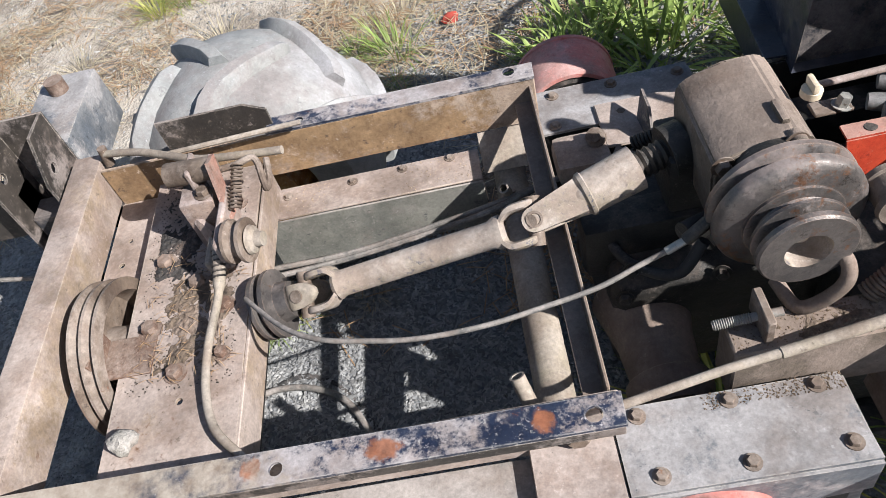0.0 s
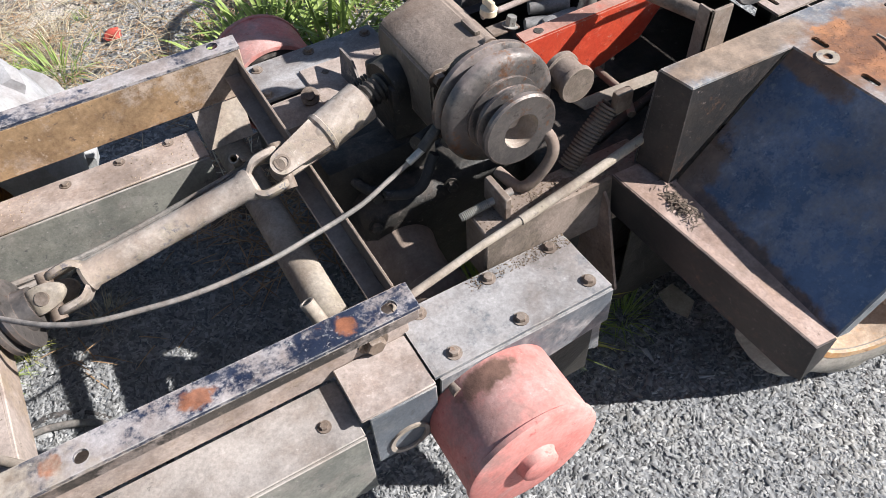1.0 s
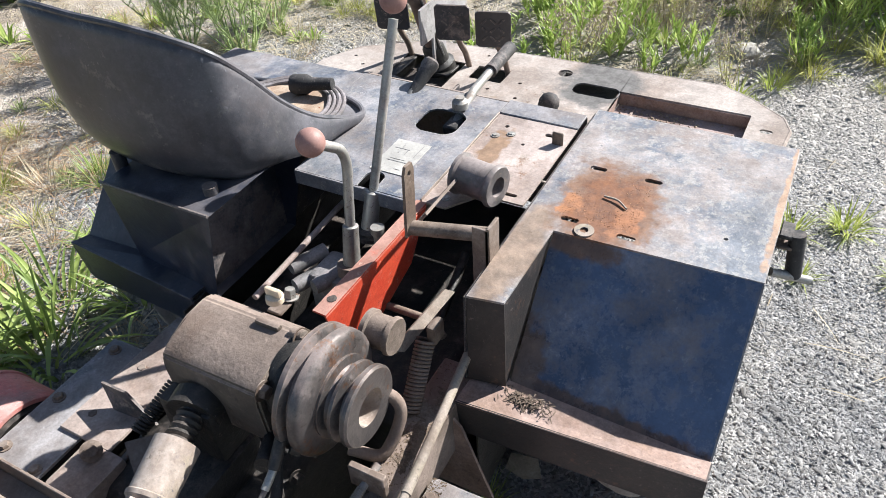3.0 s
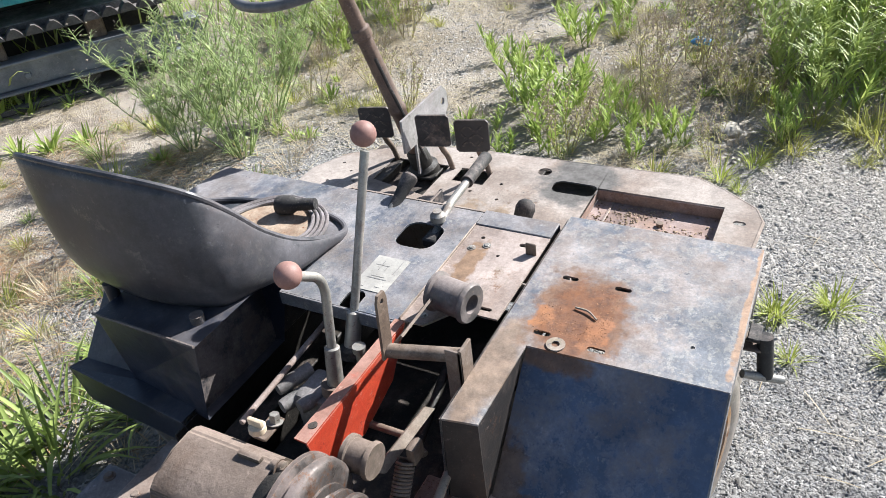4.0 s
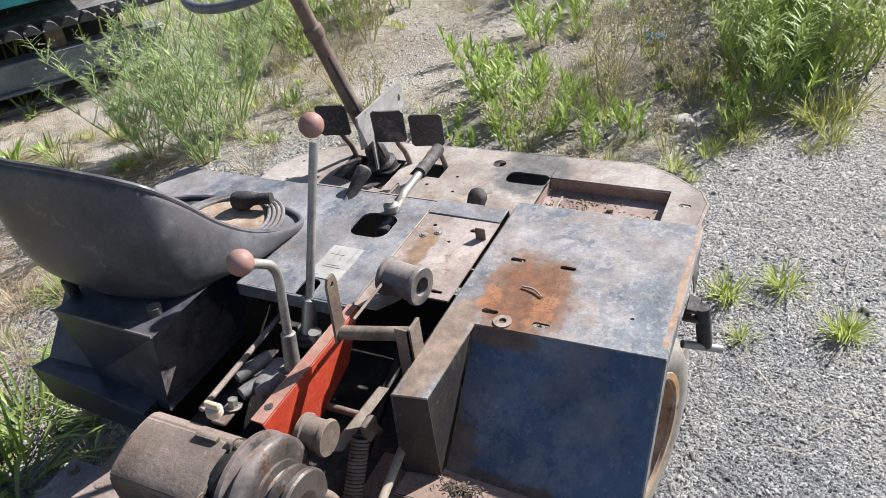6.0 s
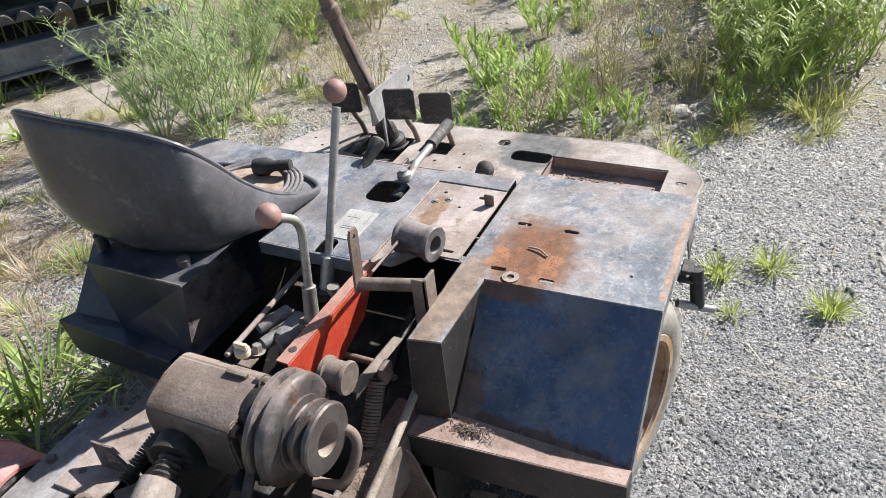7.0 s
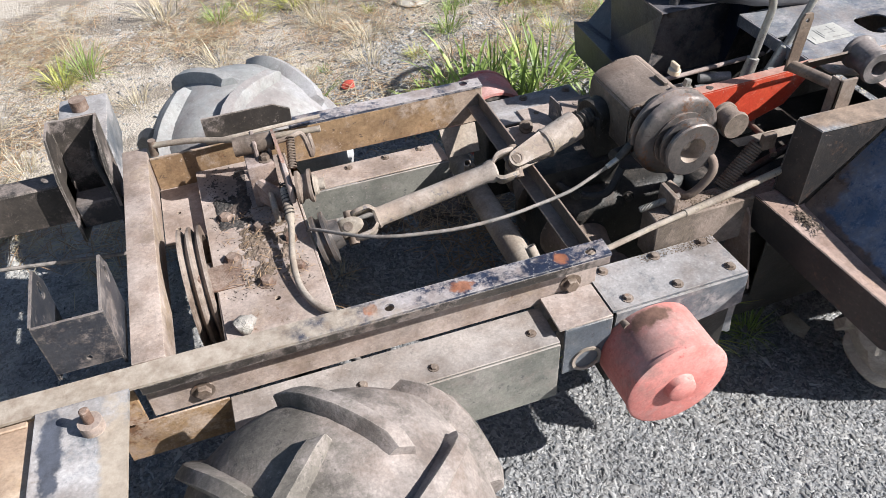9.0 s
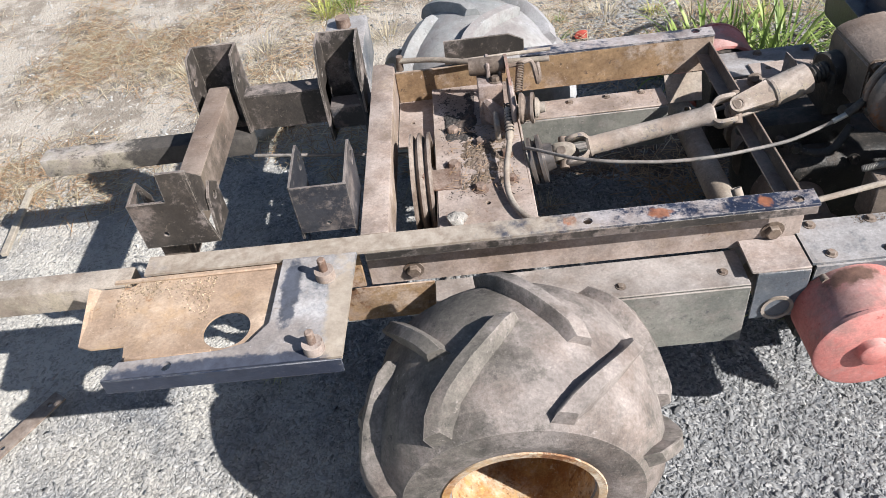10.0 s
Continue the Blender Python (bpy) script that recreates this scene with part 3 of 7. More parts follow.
def pebbles(name, spots, size, material, rng, flat=0.6, bedded=False):
    """One mesh of many small faceted lumps at spots (x, y, z)."""
    vs, fs = [], []
    for x, y, z in spots:
        s = size * rng.uniform(0.45, 1.5)
        rot = Euler((rng.uniform(-0.5, 0.5), rng.uniform(-0.5, 0.5), rng.uniform(0, 6.28))).to_matrix()
        base = len(vs)
        for d in ((1, 0, 0), (-1, 0, 0), (0, 1, 0), (0, -1, 0), (0, 0, 1), (0, 0, -1))[:5 if bedded else 6]:
            q = rot @ Vector((d[0] * rng.uniform(0.7, 1.4), d[1] * rng.uniform(0.5, 1.0), d[2] * flat * rng.uniform(0.7, 1.2))) * s
            vs.append((x + q.x, y + q.y, z + q.z))
        for f in ((0, 2, 4), (2, 1, 4), (1, 3, 4), (3, 0, 4), (2, 0, 5), (1, 2, 5), (3, 1, 5), (0, 3, 5))[:4 if bedded else 8]:
            fs.append(tuple(base + i for i in f))
    me = bpy.data.meshes.new(name)
    me.from_pydata(vs, [], fs)
    me.materials.append(material)
    return me


rng = random.Random(7)

# ---- the vehicle ----
veh = holder("carrier_vehicle", (0.3, 0.88, 0), "half-dismantled dusty ride-on carrier chassis standing on gravel", "vehicle")


def laid(z, x0=0.0):
    return Matrix.Translation((0, 0, z))


# rear frame: side rails
rail = part("side_rail", sheet([(-1.10, 0.511), (0.226, 0.511), (0.228, 0.556), (-1.10, 0.562)],
                               [ring(-0.213, 0.531, 0.0095), ring(0.19, 0.531, 0.011)], 0.006, laid(0.557)), frame_top, veh, "flaking dark blue angle rail with rust")
web = part("rail_web", box((-0.665, 0.557, 0.416), (0.226, 0.563, 0.5505), 0.002), frame_tan, rail, "tan dusty web")
# added black strip that stands in for the flange's shadow on the web
part("rail_lip", box((-0.655, 0.511, 0.531), (0.224, 0.515, 0.5508), 0.001), dusty_black, rail, "black strip in place of the shade under the flange")
part("lower_web", box((-0.735, 0.552, 0.315), (-0.531, 0.556, 0.4145), 0.001), frame_rusty, rail, "rusty lower web")
hex_bolt((0.168, 0.557, 0.455), (0, -1, 0), 0.0165, 0.013, web)
hex_bolt((-0.570, 0.557, 0.450), (0, -1, 0), 0.0150, 0.012, web)
rail2 = part("side_rail", sheet([(-0.275, 1.198), (0.226, 1.196), (0.228, 1.237), (-0.275, 1.242)],
                                [ring(-0.213, 1.216, 0.0095), ring(0.183, 1.223, 0.011)], 0.006, laid(0.557)), frame_top, veh, "flaking dark blue angle rail with rust")
part("rail_web", box((-0.606, 1.198, 0.452), (0.226, 1.206, 0.5505), 0.002), frame_rusty, rail2, "rusty brown web")
part("stop_plate", quad_plate([(-0.470, 1.222, 0.545), (-0.262, 1.222, 0.552), (-0.262, 1.222, 0.592), (-0.300, 1.222, 0.612), (-0.470, 1.222, 0.612)], 0.005), dusty_black, rail2)

# lower side covers along the rails
for near in (True, False):
    if near:
        top = part("side_cover", box((-0.53, 0.455, 0.407), (0.10, 0.5565, 0.412), 0.0015), cover_olive, veh, "dusty folded sheet side cover")
        part("cover_face", box((-0.53, 0.452, 0.245), (0.10, 0.457, 0.4065), 0.0015), cover_olive, top)
        spots = [(-0.152, 0.483), (0.056, 0.495), (-0.40, 0.487), (-0.29, 0.492)]
        z = 0.412
    else:
        top = part("side_cover", box((-0.335, 1.115, 0.410), (0.10, 1.1975, 0.415), 0.0015), frame_tan, veh, "dusty folded sheet side cover")
        part("cover_face", box((-0.335, 1.112, 0.290), (0.10, 1.1165, 0.4095), 0.0015), cover_olive, top)
        spots = [(-0.15, 1.176), (0.044, 1.186), (-0.28, 1.17), (-0.05, 1.183)]
        z = 0.415
    for x, y in spots:
        hex_bolt((x, y, z), (0, 0, 1), 0.007, 0.006, top)
hanger = part("hanger_plate", quad_plate([(0.105, 1.14, 0.40), (0.195, 1.14, 0.40), (0.205, 1.20, 0.450), (0.105, 1.20, 0.450)], 0.004), pipe_m, veh, "pale dusty hanger plate")

# bolted side plates over the reduction cases
for y0, y1, side in ((0.468, 0.592, -1), (1.168, 1.292, 1)):
    out = y0 if side < 0 else y1
    pl = part("side_plate", sheet([(0.2185, y0), (0.529, y0), (0.524, y1), (0.2185 if side < 0 else 0.232, y1)], (), 0.006, laid(0.440)), cover_grey, veh, "grey bolted cover plate dusted with soil")
    part("plate_skirt", quad_plate([(0.226, out, 0.4335), (0.529, out, 0.4335), (0.535, out - side * 0.004, 0.345), (0.40, out - side * 0.004, 0.325), (0.226, out - side * 0.004, 0.36)][::1 if side < 0 else -1], 0.005), cover_grey, pl)
    part("end_gusset", quad_plate([(0.530, y0 + 0.006, 0.4335), (0.545, y0 + 0.02, 0.225), (0.545, y1 - 0.02, 0.225), (0.530, y1 - 0.004, 0.4335)], 0.005), cover_grey, pl)
    part("side_gusset", quad_plate([(0.53, out - side * 0.012, 0.345), (0.548, out - side * 0.018, 0.228), (0.47, out - side * 0.018, 0.26), (0.44, out - side * 0.012, 0.335)][::-1 if side < 0 else 1], 0.004), cover_grey, pl)
    for x, dy in ((0.376, 0.020), (0.503, 0.025), (0.262, 0.021), (0.375, 0.109), (0.252, 0.108), (0.49, 0.110)):
        y = y0 + dy if side < 0 else y1 - dy
        hex_bolt((x, y, 0.440), (0, 0, 1), 0.0085, 0.008, pl)
shoulder = part("shoulder_box", box((0.100, 0.462, 0.432), (0.2165, 0.5565, 0.437), 0.0015), cover_tan, veh, "dusty folded sheet shoulder")
part("shoulder_face", box((0.112, 0.460, 0.300), (0.2165, 0.465, 0.4315), 0.0015), cover_grey, shoulder)
part("axle_stub_tube", lathe([(0, 0.026), (0.030, 0.026), (0.030, 0.033), (0, 0.033), (-0.05, 0.033), (-0.05, 0.0)], (0.165, 0.486, 0.330), (0.165, 0.40, 0.330), 28), pipe_m, shoulder)
# added black boxes, shade inside the cases given as colour
part("inner_box", box((0.23, 0.475, 0.20), (0.52, 0.585, 0.43), 0.006), grease_shade_m, veh)
part("inner_box", box((0.23, 1.175, 0.20), (0.52, 1.285, 0.43), 0.006), grease_shade_m, veh)

# cross members
part("cross_beam", box((-0.665, 0.563, 0.465), (-0.607, 1.245, 0.557), 0.004, seg=2), frame_tan, veh, "dusty square cross beam with worn paint")
gear_plate = part("gear_plate", sheet([(-0.508, 0.57), (-0.302, 0.57), (-0.308, 1.197), (-0.515, 1.197)], [ring(-0.40, 0.70, 0.006, 10)], 0.006, laid(0.490)), frame_tan, veh, "tan mounting plate caked with dirt")
part("plate_lip", box((-0.304, 0.57, 0.415), (-0.298, 1.197, 0.4895), 0.0015), frame_tan, gear_plate)
part("plate_lip", box((-0.514, 0.57, 0.400), (-0.508, 1.197, 0.4835), 0.0015), frame_tan, gear_plate)
for x, y, r in ((-0.467, 0.986, 0.014), (-0.413, 0.751, 0.013), (-0.340, 0.772, 0.010), (-0.40, 0.925, 0.014), (-0.345, 1.10, 0.012), (-0.470, 0.845, 0.014), (-0.345, 0.868, 0.012)):
    hex_bolt((x, y, 0.490), (0, 0, 1), r, 0.014, gear_plate, rust_m)
corner = box((-0.540, 0.760, 0.490), (-0.455, 0.835, 0.4945), 0.001)
box((-0.540, 0.760, 0.4945), (-0.535, 0.835, 0.535), 0.001, corner)
part("corner_bracket", corner, rust_m, gear_plate, "rusty angle bracket")

angle = box((0.2135, 0.575, 0.497), (0.2185, 1.205, 0.536), 0.0012)
box((0.184, 0.575, 0.497), (0.2135, 1.205, 0.502), 0.0012, angle)
part("cross_angle", angle, cast_m, veh, "dark grey angle bar")
part("cross_tube", lathe([(0, 0), (0, 0.031), (0.64, 0.031), (0.64, 0)], (0.152, 0.56, 0.345), (0.152, 1.20, 0.345), 28), pipe_m, veh, "thick dusty cross tube")
part("pipe_stub", lathe([(0, 0.0), (0, 0.011), (0.085, 0.011), (0.085, 0.008), (0.02, 0.008), (0.02, 0)], (0.125, 0.575, 0.455), (0.104, 0.622, 0.525), 14), pipe_m, veh)
part("pipe_stub", lathe([(0, 0.0), (0, 0.010), (0.08, 0.010), (0.08, 0.007), (0.02, 0.007), (0.02, 0)], (0.150, 1.105, 0.355), (0.134, 1.068, 0.424), 14), pipe_m, veh)
for k in range(2):
    part("brake_line", rod(smooth_path([(-0.31, 0.985 + 0.02 * k, 0.40), (-0.15, 1.02 + 0.012 * k, 0.375), (0.08, 1.05 + 0.014 * k, 0.385), (0.22, 1.075, 0.41), (0.36, 1.07, 0.44)]), 0.0055, 8), cable_m, veh)
part("flat_strut", quad_plate([(0.13, 1.085, 0.40), (0.155, 1.085, 0.40), (0.175, 1.10, 0.300), (0.15, 1.10, 0.300)], 0.006), frame_tan, veh)

# tail: tray, brackets and bars
tray_floor_m = surface("tray_floor_rust", [(0.34, 0.215, 0.12), (0.43, 0.29, 0.17), (0.22, 0.12, 0.065)], 5, 0.85, dust=(0.50, 0.375, 0.25), dust_amt=0.55, rust=(0.30, 0.13, 0.05), rust_amt=0.30, up=0.2, grime=0.3)
tray_m = surface("tray_paint", [(0.13, 0.145, 0.165), (0.20, 0.21, 0.225), (0.035, 0.045, 0.075)], 8, 0.45, dust=(0.42, 0.39, 0.34), dust_amt=0.50, rust=(0.30, 0.21, 0.14), rust_amt=0.25, up=0.3, edge=(0.05, 0.06, 0.09), soft=0.07)
tray = part("tail_tray", sheet([(-1.106, 0.247), (-0.680, 0.250), (-0.669, 0.5095), (-0.815, 0.5095), (-0.820, 0.345), (-0.850, 0.304), (-0.90, 0.290), (-1.085, 0.285)],
                               [ring(-0.994, 0.266, 0.010)], 0.008, laid(0.560)), tray_m, veh, "blue-black rimmed battery tray, rusted inside")
part("tray_front", box((-1.106, 0.243, 0.526), (-0.680, 0.2465, 0.560), 0.001), navy_box, tray)
part("tray_floor", sheet([(-1.16, 0.335), (-1.095, 0.335), (-1.085, 0.2855), (-0.90, 0.2905), (-0.818, 0.32), (-0.815, 0.5095), (-1.10, 0.5095), (-1.12, 0.49), (-1.185, 0.49)],
                         [ring(-0.904, 0.351, 0.044, 32)], 0.004, laid(0.546)), tray_floor_m, tray, "rust-orange tray floor strewn with grit")
part("tray_lip", quad_plate([(-1.185, 0.345, 0.546), (-1.160, 0.335, 0.546), (-1.185, 0.49, 0.546), (-1.205, 0.49, 0.556)], 0.004), tray_floor_m, tray)
part("tray_rib", box((-1.08, 0.292, 0.546), (-0.92, 0.302, 0.556), 0.002), tray_floor_m, tray)
part("tray_rib", box((-1.16, 0.498, 0.546), (-0.83, 0.5095, 0.552), 0.002), tray_floor_m, tray)
for x, y in ((-0.724, 0.447), (-0.729, 0.270)):
    spacer = part("spacer", lathe([(0, 0), (0, 0.019), (0.020, 0.019), (0.020, 0)], (x, y, 0.560), (x, y, 0.6), 24), frame_tan, tray)
    part("stud", lathe([(0, 0), (0, 0.008), (0.026, 0.008), (0.028, 0.006), (0.028, 0)], (x, y, 0.580), (x, y, 0.7), 12), rust_m, spacer)
part("tail_plate", box((-0.815, 1.305, 0.430), (-0.695, 1.555, 0.560), 0.008, seg=2), cover_grey, veh, "whitened mounting plate")
sp = part("spacer", lathe([(0, 0), (0, 0.021), (0.028, 0.021), (0.028, 0)], (-0.760, 1.490, 0.560), (-0.760, 1.490, 0.7), 24), rust_m, veh)
part("tail_tube", box((-1.95, 0.548, 0.440), (-1.165, 0.605, 0.500), 0.006, seg=2), pipe_m, veh, "pale square tube")
part("inner_tail_web", box((-1.10, 0.530, 0.44), (-0.67, 0.536, 0.5505), 0.002), frame_rusty, veh)


def channel(p, ux, depth, height, back, width, hole=None):
    """An upright U section: a back plate and two ears, from the corner p, across along ux."""
    m = plane(p, ux, (0, 0, 1))
    bm = box((0, 0, -0.006), (width, height, 0), 0.0015, None, m)
    for x in (0, width - 0.006):
        ear = [(0, back), (depth, back + height * 0.12), (depth, height * 0.72), (depth * 0.62, height + 0.0), (0, height)]
        em = m @ Matrix.Translation((x, 0, 0)) @ plane((0, 0, 0), (0, 0, 1), (0, 1, 0))
        sheet(ear, [ring(depth * 0.6, height * 0.74, 0.011, 14)] if hole else (), 0.006, em, bm)
    return bm


def tail_saddle():
    """A low saddle: a plate facing rearwards at the side rail with two pointed ears behind it."""
    bm = sheet([(-0.785, 0.557), (-0.675, 0.557), (-0.672, 0.671), (-0.786, 0.671)], [ring(-0.725, 0.578, 0.005, 10)], 0.005, plane((0, 0.586, 0), (1, 0, 0), (0, 0, 1)))
    for x in (-0.784, -0.674):
        sheet([(0, -0.02), (0.14, -0.02), (0.150, 0.085), (0.130, 0.125), (0.105, 0.125), (0.0, 0.114)], [ring(0.118, 0.088, 0.011, 14, 0, 0.006)], 0.005, plane((x, 0.592, 0.557), (0, 1, 0), (0, 0, 1)), bm)
    return bm


# each bracket: open ears with a bolt hole near the top
part("hitch_bracket", tail_saddle(), black_paint, veh, "grey-black steel U bracket, paint worn pale")
part("hitch_bracket", channel((-0.806, 1.292, 0.345), (1, 0, 0), 0.12, 0.30, 0.0, 0.112, True), dusty_black, veh, "black steel U bracket, paint worn grey")
part("hitch_bracket", channel((-1.150, 1.295, 0.375), (1, 0, 0), 0.105, 0.27, 0.02, 0.125, True), dusty_black, veh, "black steel U bracket, paint worn grey")
nb = sheet([(-1.112, 0.557), (-0.956, 0.557), (-0.972, 0.640), (-0.972, 0.738), (-1.030, 0.738), (-1.034, 0.670), (-1.114, 0.670)], [ring(-1.06, 0.590, 0.006, 10)], 0.006, plane((0, 0.590, 0), (1, 0, 0), (0, 0, 1)))
sheet([(0, 0), (0.095, 0), (0.095, 0.06), (0.060, 0.120), (0, 0.113)], [ring(0.050, 0.080, 0.017, 16, 0.0, 0.008)], 0.006, plane((-1.108, 0.597, 0.557), (0, 1, 0), (0, 0, 1)), nb)
quad_plate([(-0.972, 0.590, 0.738), (-0.972, 0.590, 0.640), (-0.966, 0.640, 0.600), (-0.966, 0.640, 0.690)], 0.006, nb)
sheet([(0, 0), (0.085, 0), (0.085, 0.085), (0.050, 0.112), (0.020, 0.09)], [ring(0.052, 0.075, 0.010, 14)], 0.006, plane((-0.958, 0.600, 0.557), (0, 1, 0), (0, 0, 1)), nb)
part("hitch_bracket", nb, dusty_black, veh, "black stepped bracket plate")
part("swing_beam", box((-1.106, 0.625, 0.468), (-1.046, 1.225, 0.560), 0.006, seg=2, m=Matrix.Translation((-1.04, 0.62, 0)) @ pose(0, 0, 0, 0, 0, 0.5) @ Matrix.Translation((1.04, -0.62, 0))), cast_m, veh, "brown square swing beam")
part("link_bar", box((-1.04, 1.215, 0.415), (-0.80, 1.275, 0.525), 0.004), dusty_black, veh, "black square bar")
part("draw_bar", box((-1.635, 1.17, 0.365), (-1.03, 1.235, 0.425), 0.01, seg=2), barwood_m, veh, "worn square drawbar with chipped paint")
part("lower_bar", box((-0.80, 1.20, 0.40), (-0.60, 1.26, 0.47), 0.004), black_paint, veh)
part("tail_post", box((-0.668, 1.20, 0.40), (-0.612, 1.26, 0.464), 0.004), black_paint, veh)
part("thin_rod", rod([(-1.04, 1.19, 0.35), (-0.60, 1.10, 0.36)], 0.005, 8), cable_m, veh)
part("thin_hose", rod(smooth_path([(-0.715, 1.25, 0.60), (-0.72, 1.22, 0.56), (-0.70, 1.18, 0.46), (-0.69, 1.10, 0.36)]), 0.008, 10), grip_m, veh)

# grooved pulley beside the gear plate
cx, cy, cz, R = -0.566, 0.845, 0.432, 0.135
prof = [(0.0, 0.055), (0.0, R), (0.004, R), (0.012, R - 0.016), (0.020, R), (0.025, R), (0.033, R - 0.016), (0.041, R), (0.046, R), (0.048, R - 0.010), (0.048, R - 0.022), (0.012, R - 0.028), (0.010, 0.055), (0.055, 0.050), (0.055, 0.02), (0.0, 0.02), (0.0, 0.055)]
part("belt_pulley", lathe(prof, (cx, cy, cz), (cx + 1, cy, cz), 56), brown_steel, veh, "rusty three-ridged belt pulley")

part("beam_shelf", sheet([(-0.606, 0.985), (-0.516, 0.985), (-0.516, 1.196), (-0.606, 1.196)], [ring(-0.575, 1.03, 0.006, 10), ring(-0.57, 1.09, 0.005, 10)], 0.005, laid(0.462)), frame_tan, veh)
# tension lever and control linkage on the gear plate
link = part("tension_bracket", box((-0.395, 1.000, 0.490), (-0.335, 1.075, 0.600), 0.006, seg=2), pink_steel, veh, "dusty clamp bracket with springs and rods")
part("clamp_tube", lathe([(0, 0), (0, 0.021), (0.085, 0.021), (0.085, 0)], (-0.41, 1.058, 0.622), (-0.32, 1.048, 0.626), 20), brown_steel, link)
part("tension_arm", box((-0.325, 0.895, 0.556), (-0.312, 1.035, 0.600), 0.004), pink_steel, link, "rust-red tension arm")
part("tension_arm", quad_plate([(-0.400, 1.02, 0.575), (-0.385, 1.00, 0.505), (-0.335, 0.93, 0.505), (-0.330, 0.955, 0.545)], 0.008), pink_steel, link)
part("clevis", box((-0.372, 1.030, 0.585), (-0.362, 1.085, 0.640), 0.003), pink_steel, link)
part("clevis", box((-0.342, 1.030, 0.585), (-0.334, 1.085, 0.630), 0.003), pink_steel, link)
part("tension_arm", quad_plate([(-0.320, 1.062, 0.645), (-0.320, 1.028, 0.655), (-0.311, 0.972, 0.570), (-0.311, 1.006, 0.560)], 0.007), link_red_m, link, "faded red lever")
hex_bolt((-0.352, 1.02, 0.600), (0, 0, 1), 0.011, 0.012, link)
hex_bolt((-0.311, 0.905, 0.580), (1, 0, 0), 0.011, 0.012, link)
part("tension_arm", box((-0.365, 0.915, 0.500), (-0.352, 1.055, 0.545), 0.004), pipe_m, link)
part("spring", coil((-0.287, 1.052, 0.624), (-0.300, 0.985, 0.585), 0.0085, 0.002, 12), brown_steel, link)
part("spring", coil((-0.328, 0.950, 0.578), (-0.334, 0.880, 0.543), 0.0095, 0.0022, 9), grease_shade_m, link)
part("hook_rod", rod(smooth_path([(-0.40, 1.055, 0.612), (-0.30, 1.05, 0.62), (-0.262, 1.062, 0.618), (-0.252, 1.03, 0.592), (-0.250, 1.024, 0.581), (-0.244, 1.04, 0.588), (-0.245, 1.069, 0.607)], 6), 0.006, 8), brown_steel, link)
part("idler_sheave", lathe([(0, 0.008), (0, 0.036), (0.006, 0.036), (0.012, 0.027), (0.020, 0.027), (0.026, 0.036), (0.032, 0.036), (0.032, 0.020), (0.02, 0.018), (0.02, 0.0)], (-0.303, 0.918, 0.580), (-0.20, 0.900, 0.586), 30), brown_steel, link, "small dark sheave")
part("sheave_nut", lathe([(0, 0), (0, 0.024), (0.006, 0.022), (0.010, 0.013), (0.022, 0.012), (0.022, 0)], (-0.268, 0.912, 0.582), (-0.10, 0.882, 0.592), 18), pipe_m, link)
part("pin", rod([(-0.593, 1.224, 0.545), (-0.590, 1.224, 0.585)], [0.010, 0.009], 10), brown_steel, link)
part("control_tube", rod(smooth_path([(-0.59, 1.222, 0.572), (-0.50, 1.185, 0.585), (-0.38, 1.115, 0.60), (-0.29, 1.09, 0.607), (-0.215, 1.075, 0.612)]), 0.0072, 10), pipe_m, link)
part("control_rod", rod([(-0.47, 1.17, 0.58), (-0.20, 1.18, 0.58)], 0.005, 8), pipe_m, link)
part("hose", rod(smooth_path([(-0.330, 0.935, 0.572), (-0.336, 0.86, 0.535), (-0.352, 0.775, 0.515), (-0.352, 0.70, 0.503), (-0.330, 0.635, 0.503), (-0.285, 0.585, 0.505), (-0.262, 0.565, 0.500)]), [0.010] * 8 + [0.0068] * 41, 12), pipe_m, link, "dusty control hose")

# propeller shaft
A, B, C, D = Vector((-0.268, 0.867, 0.468)), Vector((-0.211, 0.864, 0.481)), Vector((0.172, 0.855, 0.558)), Vector((0.325, 0.887, 0.592))
shaft = part("propeller_shaft", lathe([(0, 0), (0, 0.0225), (0.006, 0.025), (0.014, 0.0215), (0.265, 0.0215), (0.275, 0.026), (0.285, 0.026), (0.290, 0.018), (0.29, 0)], B + (C - B) * 0.14, C, 30), shaft_m, veh, "dusty tan propeller shaft with two universal joints")
d1 = (C - A).normalized()
part("flange", lathe([(-0.020, 0), (-0.020, 0.056), (-0.012, 0.056), (-0.008, 0.046), (-0.002, 0.046), (0.002, 0.058), (0.010, 0.058), (0.014, 0.034), (0.035, 0.030), (0.035, 0)], A, C, 36), pulley_m, shaft, "grooved steel flange")


